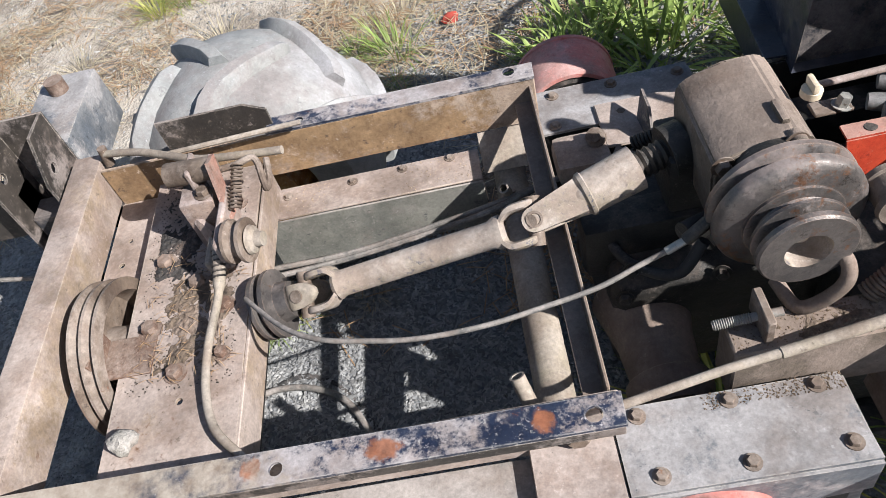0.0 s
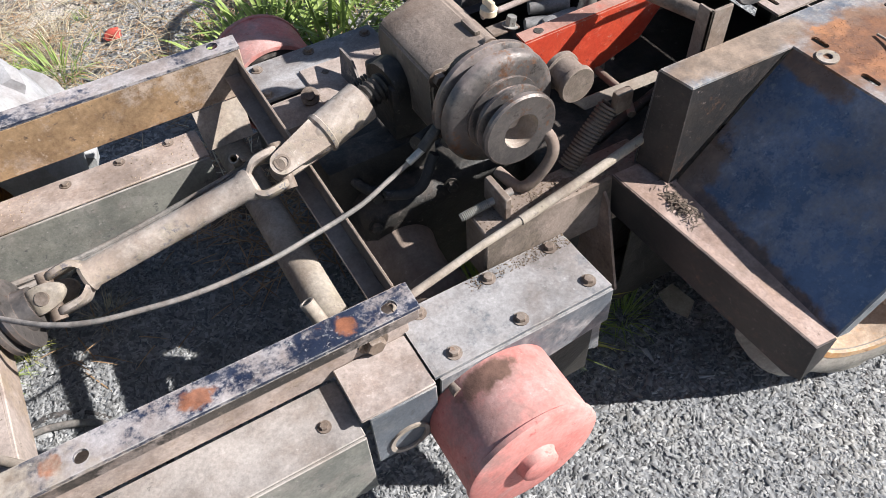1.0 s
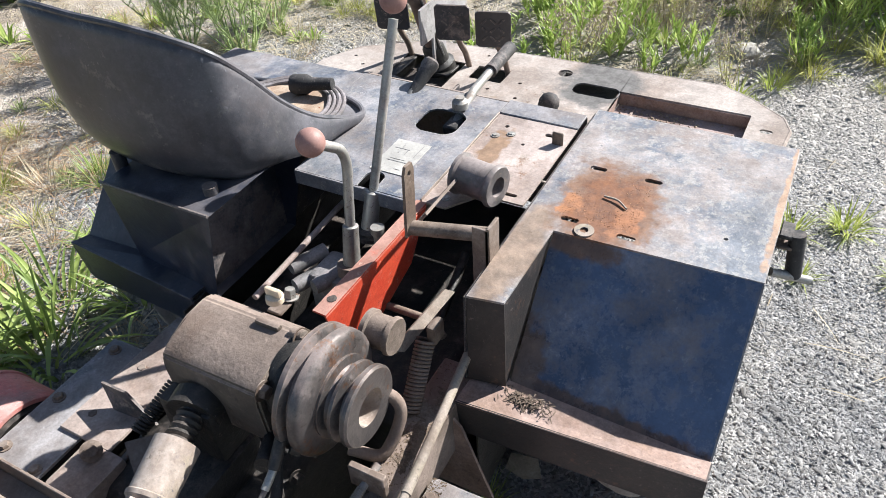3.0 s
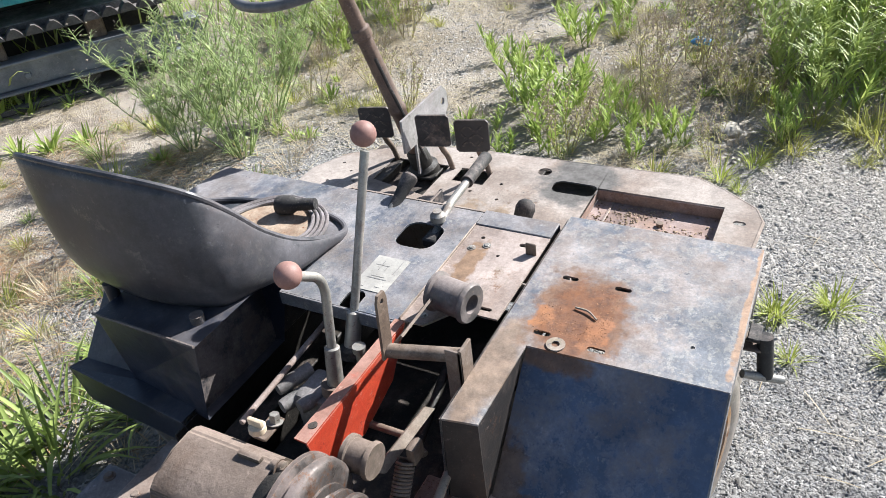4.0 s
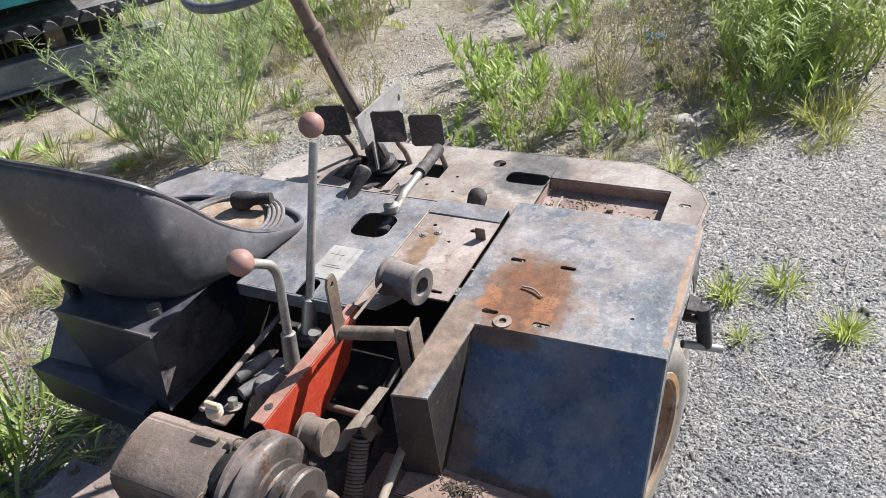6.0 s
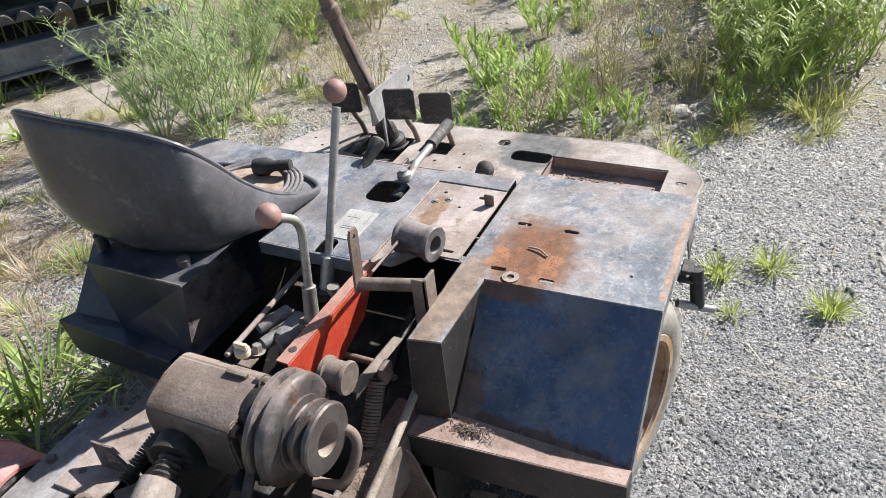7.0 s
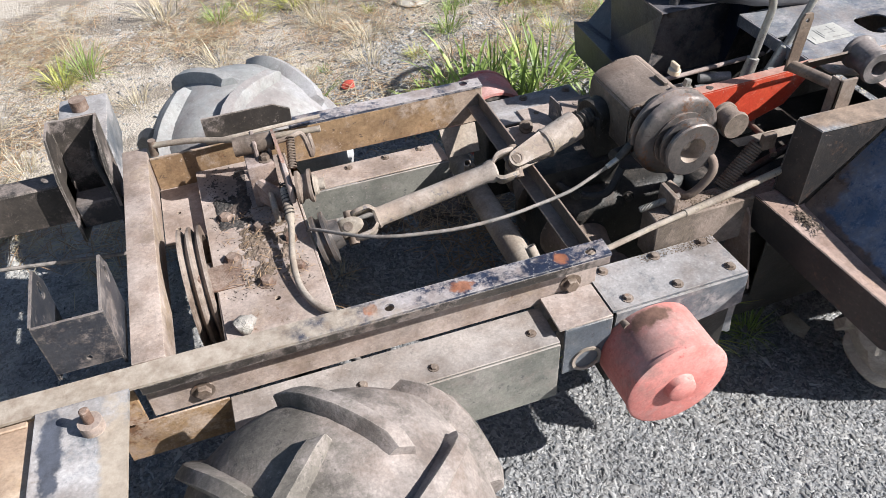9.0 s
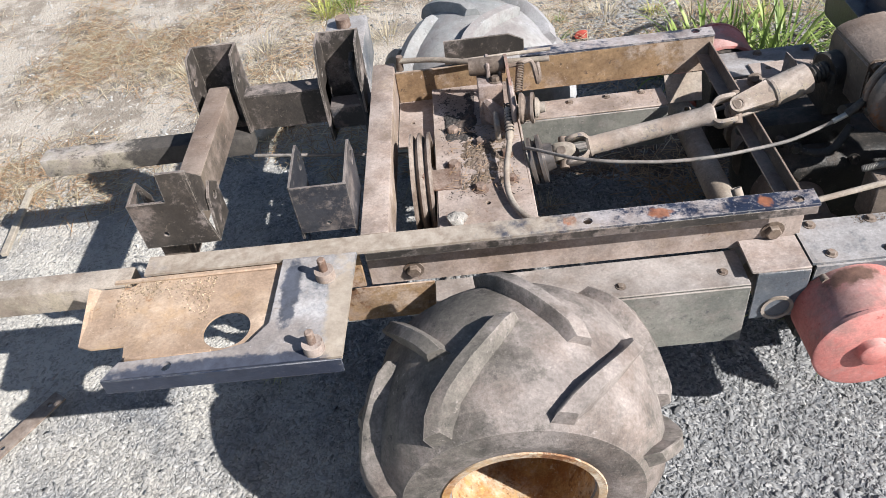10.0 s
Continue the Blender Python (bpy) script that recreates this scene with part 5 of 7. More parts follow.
add_patch(fender_slope_m, 0.882, 0.50, 0.020, 0.07, (0.20, 0.115, 0.07), 1.0, 16)
for px_, r_ in ((-0.246, 0.013), (-0.072, 0.024), (0.128, 0.013)):
    add_patch(frame_top, px_, 0.534, r_, 0.016, (0.30, 0.115, 0.06), 1.1, 45)
add_patch(frame_top, -0.74, 0.536, 0.48, 0.06, (0.38, 0.33, 0.275), 0.9, 16, 4.0, (0.22, 0.17, 0.13))
add_patch(barwood_m, -1.13, 1.20, 0.30, 0.3, (0.06, 0.052, 0.046), 1.5, 11, 3.0, (0.02, 0.018, 0.018))
add_patch(drum_m, 0.29, 0.44, 0.05, 0.022, (0.20, 0.11, 0.08), 1.2, 20)
add_patch(deck_m, 1.46, 0.95, 0.10, 0.14, (0.33, 0.245, 0.175), 1.6, 14)
add_patch(deck_m, 1.74, 0.74, 0.13, 0.10, (0.16, 0.155, 0.15), 1.2, 9)
add_patch(cover_tan, 1.06, 0.745, 0.10, 0.022, (0.30, 0.19, 0.12), 1.5, 22)
add_patch(tray_m, -0.89, 0.250, 0.26, 0.024, (0.045, 0.055, 0.085), 1.2, 18, 3.0, (0.02, 0.026, 0.045))
add_patch(tray_m, -0.690, 0.36, 0.028, 0.16, (0.40, 0.34, 0.275), 1.1, 14, 3.0, (0.26, 0.21, 0.165))
add_patch(tray_m, -0.79, 0.42, 0.018, 0.10, (0.07, 0.08, 0.11), 1.3, 18)
near_fender = fender(-1)
far_fender = fender(1)

# centre covers between the fenders
cover = part("centre_cover", sheet([(0.868, 0.792), (1.250, 0.792), (1.250, 1.148), (1.020, 1.148), (1.010, 1.060), (0.866, 1.060)],
                                   [ring(1.128, 0.886, 0.030, 24, 0.016, 0.016), ring(0.892, 0.905, 0.020, 16, 0.010, 0)], 0.004, laid(0.682)), far_fender_m, veh, "blue-grey cover plate with a lever slot")
cover2 = part("centre_cover", sheet([(0.935, 0.622), (1.205, 0.622), (1.205, 0.789), (0.875, 0.789), (0.875, 0.742), (0.935, 0.700)],
                                    [ring(1.165, 0.660, 0.006, 12, 0, 0.008), ring(1.115, 0.70, 0.004, 8), ring(1.165, 0.755, 0.005, 8), ring(0.955, 0.655, 0.005, 10, 0, 0.008)], 0.004, laid(0.6795)), cover_tan, veh, "tan scuffed cover plate")
part("cover_strip", box((1.2055, 0.622, 0.6765), (1.262, 0.7915, 0.6825), 0.0015), far_fender_m, cover2)
part("cover_fold", box((0.875, 0.7892, 0.650), (1.205, 0.7918, 0.6845), 0.001), cover_tan, cover2)
part("cover_front", quad_plate([(1.262, 0.622, 0.676), (1.262, 1.148, 0.676), (1.275, 1.148, 0.488), (1.275, 0.622, 0.488)], 0.004), cover_tan, cover2)
part("cover_rear_lip", box((0.862, 0.792, 0.652), (0.867, 1.060, 0.6815), 0.001), far_fender_m, cover)
for x, y in ((1.124, 0.762), (1.14, 0.735), (0.90, 0.755)):
    hex_bolt((x, y, 0.6795), (0, 0, 1), 0.006, 0.004, cover2, lever_m)
part("cover_tab", box((1.138, 0.628, 0.676), (1.144, 0.650, 0.706), 0.002), brown_steel, cover2)
lab = part("label_plate", box((0.925, 0.856, 0.6825), (1.035, 0.930, 0.6835), 0), label_m, cover, "white shift pattern label, scuffed")
for lo, hi in (((0.985, 0.868), (1.030, 0.8694)), ((1.005, 0.888), (1.0064, 0.920)), ((0.99, 0.905), (1.020, 0.9062)), ((0.99, 0.890), (1.006, 0.8912)), ((0.962, 0.872), (0.9645, 0.915)), ((0.969, 0.880), (0.9708, 0.910)), ((0.938, 0.872), (0.9395, 0.885)), ((0.934, 0.908), (0.9355, 0.920))):
    part("print_stroke", box((lo[0], lo[1], 0.6836), (hi[0], hi[1], 0.6841), 0), ink_m, lab)

# front deck
small = [ring(x, y, 0.0055, 8) for x, y in ((1.80, 1.10), (1.79, 0.62), (1.45, 0.92), (1.52, 0.90), (1.60, 0.93), (1.45, 1.02), (1.55, 1.05), (1.62, 1.02), (1.68, 0.95), (1.50, 1.40), (1.57, 1.38), (1.55, 1.46), (1.46, 1.46), (1.62, 1.42), (1.46, 1.36), (1.66, 1.47), (1.40, 1.12), (1.36, 0.98), (1.43, 1.25), (1.36, 1.32))]
deck_bm = sheet([(1.27, 0.285), (1.70, 0.262), (1.755, 0.285), (1.825, 0.375), (1.868, 0.455), (1.862, 0.688), (1.737, 0.688), (1.738, 0.357), (1.27, 0.357)], [ring(1.675, 0.312, 0.009, 16, 0.0, 0.006)], 0.004, laid(0.485))
sheet([(1.27, 0.357), (1.44, 0.357), (1.44, 0.688), (1.27, 0.688)], (), 0.004, laid(0.485), deck_bm)
sheet([(1.27, 0.688), (1.862, 0.688), (1.855, 0.90), (1.27, 0.90)], [ring(1.781, 0.858, 0.020, 20), ring(1.716, 0.748, 0.027, 24, 0.004, 0.036)], 0.004, laid(0.485), deck_bm)
sheet([(1.27, 0.90), (1.855, 0.90), (1.850, 1.03), (1.835, 1.30), (1.715, 1.49), (1.60, 1.55), (1.27, 1.55)],
      [[(1.56, 1.14), (1.735, 1.14), (1.735, 1.33), (1.60, 1.33)], [(1.66, 1.0), (1.735, 1.0), (1.735, 1.10), (1.66, 1.10)]] + [s for s in small if min(q[1] for q in s) > 0.905], 0.004, laid(0.485), deck_bm)
deck = part("front_deck", deck_bm, deck_m, veh, "tan worn foot deck full of bolt holes")
# added black sheet that gives the deck holes their shade
part("under_pan", box((1.30, 0.694, 0.452), (1.845, 1.45, 0.456), 0.001), grease_shade_m, deck)
part("deck_edge", rod([(1.27, 0.285, 0.480), (1.70, 0.262, 0.480), (1.755, 0.285, 0.480), (1.825, 0.375, 0.480), (1.868, 0.455, 0.480), (1.850, 1.03, 0.480), (1.835, 1.30, 0.480), (1.715, 1.49, 0.480), (1.60, 1.55, 0.480)], 0.006, 8), deck_m, deck)
hatch = box((1.44, 0.357, 0.444), (1.738, 0.688, 0.448), 0.001)
for lo, hi in (((1.735, 0.357, 0.448), (1.739, 0.688, 0.4808)), ((1.44, 0.353, 0.448), (1.739, 0.357, 0.4808)), ((1.44, 0.688, 0.448), (1.739, 0.692, 0.4808))):
    box(lo, hi, 0.001, hatch)
well_m = surface("dusty_pink_well", [(0.27, 0.17, 0.13), (0.36, 0.25, 0.20), (0.20, 0.12, 0.09)], 14, 0.9, dust=(0.40, 0.31, 0.26), dust_amt=0.4)
well = part("hatch_well", hatch, well_m, deck, "rust-pink sunken hatch well")
part("well_bolt", lathe([(0, 0), (0, 0.009), (0.010, 0.009), (0.010, 0)], (1.66, 0.50, 0.448), (1.66, 0.50, 0.5), 10), brown_steel, well)
part("well_seam", box((1.45, 0.640, 0.448), (1.733, 0.646, 0.452), 0.001), cover_tan, well)
part("step_fold", quad_plate([(1.27, 0.285, 0.4795), (1.27, 1.55, 0.4795), (1.30, 1.55, 0.40), (1.30, 0.285, 0.40)], 0.004), black_paint, deck)
part("foot_pan", quad_plate([(1.275, 1.165, 0.665), (1.40, 1.165, 0.53), (1.44, 1.165, 0.4855), (1.275, 1.165, 0.4855)], 0.004), black_paint, deck)
part("deck_rib", box((1.29, 1.06, 0.486), (1.54, 1.068, 0.53), 0.002), black_paint, deck)
for y in (0.45, 0.88, 1.32):
    part("deck_bearer", box((1.26, y - 0.02, 0.36), (1.80, y + 0.02, 0.4435 if y == 0.45 else 0.4805), 0.003), grease_shade_m, deck)

# steering
col = part("steering_column", lathe([(0, 0), (0, 0.024), (0.20, 0.022), (0.205, 0.0255), (0.22, 0.0255), (0.225, 0.022), (0.44, 0.021), (0.445, 0.026), (0.47, 0.026), (0.475, 0.020), (0.64, 0.018), (0.64, 0)], (1.705, 1.212, 0.49), (1.599, 1.280, 0.925), 24), column_m, veh, "rust-brown steering column")
part("column_boot", lathe([(0, 0), (0, 0.046), (0.02, 0.046), (0.03, 0.034), (0.075, 0.031), (0.085, 0.026), (0.085, 0)], (1.708, 1.211, 0.47), (1.599, 1.280, 0.925), 24), grease_shade_m, col)
part("column_bracket", box((1.66, 1.16, 0.470), (1.76, 1.265, 0.478), 0.002), grease_shade_m, col)
part("column_stay", rod([(1.690, 1.190, 0.52), (1.622, 1.240, 0.78), (1.602, 1.254, 0.86)], 0.005, 8), grip_m, col)
hub = Vector((1.545, 1.375, 1.115))
wax = Vector((-0.24, 0.10, 0.96)).normalized()
wx = wax.orthogonal().normalized()
wy = wax.cross(wx)
rim = rod([hub + (wx * math.cos(k * math.tau / 64) + wy * math.sin(k * math.tau / 64)) * 0.195 for k in range(65)], 0.0125, 12, caps=False)
sw = part("steering_wheel", rim, wheelgrip_m, col, "grey-black steering wheel")
for k in range(3):
    a0 = k * math.tau / 3 + 0.5
    tip = hub + (wx * math.cos(a0) + wy * math.sin(a0)) * 0.192
    part("spoke", rod([hub - wax * 0.03, hub + (tip - hub) * 0.5 - wax * 0.02, tip], 0.008, 8), wheelgrip_m, col)
part("wheel_hub", lathe([(0, 0), (0, 0.03), (0.03, 0.034), (0.05, 0.025), (0.05, 0)], hub - wax * 0.05, hub, 20), wheelgrip_m, col)

pale_steel = surface("pale_steel", [(0.27, 0.27, 0.265), (0.35, 0.345, 0.335), (0.18, 0.175, 0.165)], 9, 0.55, dust=(0.42, 0.39, 0.35), dust_amt=0.5)
# pedals
for i, (x, y, z) in enumerate(((1.672, 1.334, 0.634), (1.660, 1.138, 0.638), (1.668, 1.022, 0.634))):
    face = plane((x, y, z), (-0.30, 0.95, 0.02), (-0.20, 0, 0.98))
    w, h = 0.047, 0.054
    pad = sheet([(-w + 0.008, -h), (w - 0.008, -h), (w, -h + 0.008), (w, h - 0.008), (w - 0.008, h), (-w + 0.008, h), (-w, h - 0.008), (-w, -h + 0.008)], (), 0.005, face)
    ped = part("pedal", pad, black_paint, veh, "black chequer-plate foot pedal")
    for k in range(9):
        u, v = -0.022 + 0.022 * (k % 3), -0.026 + 0.026 * (k // 3)
        part("tread", box((-0.010, -0.0025, -0.007), (0.010, 0.0025, -0.005), 0.0006, None, face @ Matrix.Translation((u, v, 0)) @ pose(0, 0, 0, 0, 0, 45 if k % 2 else -45)), black_paint, ped)
    part("pedal_arm", rod(smooth_path([(x + 0.012, y, z - 0.02), (x + 0.03, y - 0.004, z - 0.07), (x + 0.055, y - 0.01, z - 0.12), (x + 0.075, y - 0.02, z - 0.22)]), 0.0085, 10), cast_m, ped)
part("stay_plate", sheet([(1.60, 0.585), (1.66, 0.585), (1.66, 0.487), (1.73, 0.487), (1.73, 0.585), (1.845, 0.590), (1.868, 0.612), (1.868, 0.662), (1.840, 0.688), (1.60, 0.684)], [ring(1.838, 0.640, 0.012, 14)], 0.007, plane((0, 1.200, 0), (1, 0, 0), (0, 0, 1))), pale_steel, veh, "grey flat stay bar behind the column")
part("stay_plate_foot", box((1.74, 1.15, 0.44), (1.83, 1.21, 0.446), 0.001), cover_grey, veh)

# gear and hand levers
def knob(at, r):
    bm = bmesh.new()
    bmesh.ops.create_uvsphere(bm, u_segments=24, v_segments=16, radius=r, matrix=Matrix.Translation(at))
    return bm


l1 = part("gear_lever", rod([(0.864, 0.887, 0.665), (0.978, 0.877, 0.96)], 0.0085, 14), lever_m, veh, "long straight zinc gear lever with a brown ball knob")
part("knob", knob((0.982, 0.8765, 0.992), 0.0235), knob_m, l1, "dusty brown ball knob", smooth=180)
part("socket", lathe([(0, 0), (0, 0.016), (0.075, 0.0145), (0.078, 0.010), (0.078, 0)], (0.842, 0.889, 0.605), (0.864, 0.887, 0.665), 18), lever_m, l1)
part("boot", lathe([(0, 0), (0, 0.027), (0.008, 0.027), (0.012, 0.020), (0.016, 0.026), (0.022, 0.020), (0.022, 0)], (0.838, 0.889, 0.590), (0.860, 0.887, 0.665), 20), grip_m, l1)
l2 = part("gear_lever", rod(smooth_path([(0.768, 0.872, 0.66), (0.782, 0.874, 0.735), (0.792, 0.876, 0.785), (0.786, 0.879, 0.815), (0.765, 0.883, 0.834), (0.742, 0.887, 0.850)], 6), 0.0088, 14), lever_m, veh, "cranked zinc gear lever with a brown ball knob")
part("knob", knob((0.730, 0.889, 0.860), 0.0235), knob_m, l2, "dusty brown ball knob", smooth=180)
part("socket", lathe([(0, 0), (0, 0.0155), (0.075, 0.014), (0.077, 0.010), (0.077, 0)], (0.756, 0.871, 0.60), (0.768, 0.872, 0.66), 18), lever_m, l2)
plug_m = surface("plug_steel", [(0.20, 0.20, 0.20), (0.27, 0.265, 0.26), (0.12, 0.115, 0.11)], 16, 0.45, metal=0.4, dust=(0.33, 0.30, 0.27), dust_amt=0.3)
shift = part("shift_housing", box((0.72, 0.84, 0.48), (0.80, 0.95, 0.575), 0.012, seg=2), plug_m, veh, "grey cast shift housing with detent plugs")
part("shift_base", lathe([(0, 0), (0, 0.026), (0.02, 0.026), (0.02, 0)], (0.752, 0.871, 0.580), (0.760, 0.872, 0.62), 20), cast_m, shift)
for x, y, z in ((0.70, 0.900, 0.570), (0.70, 0.945, 0.555), (0.72, 0.965, 0.575)):
    part("detent_plug", lathe([(0, 0), (0, 0.013), (0.012, 0.0145), (0.075, 0.0145), (0.075, 0)], (x, y + 0.02, z), (x + 0.1, y - 0.02, z), 18), plug_m, shift)
part("bleed_screw", lathe([(0, 0), (0, 0.009), (0.03, 0.009), (0.032, 0.013), (0.045, 0.013), (0.045, 0)], (0.815, 0.850, 0.60), (0.818, 0.850, 0.70), 12), lever_m, shift)
part("rust_bracket", box((0.585, 0.895, 0.610), (0.640, 0.925, 0.616), 0.002), brown_steel, veh)
hex_bolt((0.625, 0.905, 0.616), (0.2, 0, 1), 0.010, 0.018, veh, lever_m)
l3 = part("hand_lever", rod([(1.165, 0.872, 0.660), (1.25, 0.871, 0.694), (1.345, 0.873, 0.698)], 0.0095, 12), lever_m, veh, "ratchet hand lever with a black grip")
part("grip", lathe([(0, 0), (0, 0.0155), (0.02, 0.014), (0.115, 0.0155), (0.120, 0.012), (0.12, 0)], (1.335, 0.873, 0.698), (1.447, 0.876, 0.702), 18), grip_m, l3)
part("pivot", lathe([(0, 0), (0, 0.017), (0.014, 0.017), (0.020, 0.010), (0.024, 0.010), (0.024, 0)], (1.184, 0.870, 0.688), (1.184, 0.870, 0.75), 16), lever_m, l3)
part("pivot_foot", box((1.135, 0.855, 0.645), (1.185, 0.889, 0.668), 0.004), grip_m, l3)
l4 = part("hand_lever", rod([(1.165, 1.012, 0.650), (1.225, 1.002, 0.686)], 0.009, 12), lever_m, veh, "short hand lever with a black grip")
part("grip", lathe([(0, 0), (0, 0.012), (0.02, 0.0125), (0.062, 0.0165), (0.072, 0.019), (0.084, 0.019), (0.090, 0.013), (0.09, 0)], (1.214, 1.004, 0.675), (1.275, 0.990, 0.718), 18), grip_m, l4)
part("deck_stub", lathe([(0, 0), (0, 0.012), (0.03, 0.015), (0.055, 0.022), (0.075, 0.0235), (0.088, 0.019), (0.095, 0.009), (0.096, 0)], (1.345, 0.762, 0.560), (1.395, 0.742, 0.660), 22), grip_m, veh, "worn black rubber stub grip")

# red channel, spacer bracket and roller in the bay
red = quad_plate([(0.572, 0.786, 0.672), (0.862, 0.772, 0.690), (0.862, 0.791, 0.692), (0.572, 0.810, 0.674)], 0.004)
red_ob = part("red_channel", red, red_m, veh, "bright red folded channel, dusty on top")
part("red_web", quad_plate([(0.572, 0.7855, 0.668), (0.580, 0.7855, 0.622), (0.605, 0.784, 0.585), (0.70, 0.7795, 0.560), (0.80, 0.7745, 0.600), (0.862, 0.7715, 0.686)], 0.004), red_m, red_ob)
for x, y in ((0.605, 0.797), (0.818, 0.783)):
    part("rivet_hole", lathe([(0, 0), (0, 0.008), (0.0016, 0.008), (0.0018, 0.004), (0.0018, 0)], (x, y, 0.672 + (x - 0.572) * 0.062), (x, y, 0.8), 12), grease_shade_m, red_ob)
spb = part("bay_bracket", rod([(0.753, 0.740, 0.725), (0.785, 0.612, 0.728)], 0.0125, 16), brown_steel, veh, "brown spacer tube with end plates and a roller")
part("end_bar", sheet([(-0.014, 0), (0.014, 0), (0.014, 0.115), (0.009, 0.128), (-0.009, 0.128), (-0.014, 0.115)], [ring(0, 0.113, 0.005, 10)], 0.005, plane((0.752, 0.735, 0.715), (1, 0, -0.05), (0.18, -0.02, 1))), brown_steel, spb)
part("end_bar", box((0.760, 0.604, 0.630), (0.800, 0.610, 0.755), 0.001, None), brown_steel, spb)
part("end_bar_lip", box((0.760, 0.604, 0.630), (0.765, 0.632, 0.755), 0.001, None), brown_steel, spb)
part("roller_arm", quad_plate([(0.765, 0.752, 0.705), (0.785, 0.728, 0.735), (0.925, 0.728, 0.735), (0.905, 0.752, 0.702)], 0.005), brown_steel, spb)
part("roller", lathe([(0, 0.018), (0, 0.035), (0.004, 0.038), (0.009, 0.038), (0.013, 0.033), (0.070, 0.033), (0.074, 0.038), (0.080, 0.038), (0.082, 0.035), (0.082, 0.0), (0.05, 0.0), (0.05, 0.018), (0, 0.018)], (0.913, 0.658, 0.722), (0.930, 0.760, 0.722), 36), roller_m, spb, "dark grooved roller")
# added black floor that keeps the bay as dark as deep shade
part("bay_floor", box((0.60, 0.61, 0.10), (1.26, 1.15, 0.17), 0.004), grease_shade_m, veh)

# seat on its box
sbx = bmesh.new()
pts = [(0.640, 1.062), (0.655, 1.340), (0.90, 1.340), (0.90, 1.062)]
lowp = [(0.655, 1.125), (0.690, 1.365), (0.90, 1.365), (0.90, 1.125)]
t4 = [sbx.verts.new((x, y, 0.724 if y < 1.2 else 0.708)) for x, y in pts]
b4 = [sbx.verts.new((x, y, 0.500)) for x, y in lowp]
for i in range(4):
    k = (i + 1) % 4
    if i != 3:
        sbx.faces.new((t4[i], t4[k], b4[k], b4[i]))
sbx.faces.new(t4)
sbx.faces.new(b4)
seat_box = part("seat_box", sbx, navy_box, veh, "black folded sheet seat box", smooth=0)
# black sheet added so the hollow of the seat box looks shaded
part("seat_box_liner", quad_plate([(0.668, 1.205, 0.500), (0.895, 1.205, 0.500), (0.895, 1.205, 0.700), (0.668, 1.205, 0.715)], 0.003), grease_shade_m, seat_box, "black sheet darkening the inside")
part("seat_box_rim", rod([(0.639, 1.062, 0.726), (0.654, 1.342, 0.710)], 0.003, 6), black_paint, seat_box)
rim_pts = [(1.122, 1.110, 0.690), (1.085, 1.048, 0.688), (1.000, 1.046, 0.722), (0.926, 1.050, 0.768), (0.861, 1.058, 0.830), (0.805, 1.070, 0.905), (0.752, 1.095, 0.966), (0.705, 1.180, 1.008), (0.690, 1.285, 1.020), (0.684, 1.400, 1.026), (0.800, 1.455, 0.905), (0.990, 1.445, 0.745), (1.100, 1.400, 0.692), (1.130, 1.255, 0.690)]
pan_pts = [(1.095, 1.135, 0.697), (1.062, 1.088, 0.698), (0.995, 1.080, 0.702), (0.910, 1.076, 0.703), (0.850, 1.074, 0.712), (0.795, 1.078, 0.720), (0.750, 1.098, 0.724), (0.718, 1.180, 0.730), (0.712, 1.285, 0.734), (0.733, 1.390, 0.740), (0.830, 1.400, 0.732), (0.980, 1.395, 0.700), (1.075, 1.365, 0.696), (1.100, 1.255, 0.694)]


def closed(points, n=6):
    k = len(points)
    return smooth_path([points[-2], points[-1]] + points + [points[0], points[1]], n)[2 * n:(k + 2) * n]


outer, inner = closed(rim_pts), closed(pan_pts)
middle = Vector((0.95, 1.262, 0.694))
st = bmesh.new()
loops = []
for s in (1.0, 0.92, 0.8, 0.65, 0.5, 0.35, 0.2, 0.1, 0.03):
    loop = []
    for a, c in zip(outer, inner):
        p = c.lerp(a, s)
        away = Vector((p.x - middle.x, p.y - middle.y, 0)).normalized()
        p += away * (0.024 * math.sin(math.pi * s ** 0.8)) + Vector((0, 0, -0.020 * math.sin(math.pi * min(1, s * 1.4)) if s < 0.7 else 0))
        loop.append(st.verts.new(p))
    loops.append(loop)
for s in (0.75, 0.5, 0.25):
    loops.append([st.verts.new(middle.lerp(c, s)) for c in inner])
for a, c in zip(loops, loops[1:]):
    for k in range(len(a)):
        q = (k + 1) % len(a)
        st.faces.new((a[k], a[q], c[q], c[k]))
st.faces.new(loops[-1])
seat = part("seat", st, seat_m, veh, "black worn pan seat with a bare rim", smooth=180)
sol = seat.modifiers.new("thickness", 'SOLIDIFY')
sol.thickness, sol.offset = 0.007, 0
part("seat_rim", rod(outer + [outer[0]], 0.006, 8, caps=False), seat_m, seat)
pad_m = surface("torn_pad", [(0.30, 0.21, 0.15), (0.42, 0.33, 0.25), (0.24, 0.09, 0.04)], 20, 0.9, rust=(0.30, 0.11, 0.04), rust_amt=0.4)
vinyl_m = surface("torn_vinyl", [(0.13, 0.125, 0.125), (0.20, 0.19, 0.185), (0.08, 0.075, 0.075)], 12, 0.55, dust=(0.30, 0.27, 0.25), dust_amt=0.4)
pad_mid = Vector((1.022, 1.200, 0.708))
part("seat_pad", sheet([(pad_mid.x + 0.088 * math.cos(k * math.tau / 32), pad_mid.y + 0.098 * math.sin(k * math.tau / 32)) for k in range(32)], (), 0.014, laid(0.709)), pad_m, seat, "rust-stained torn seat pad")
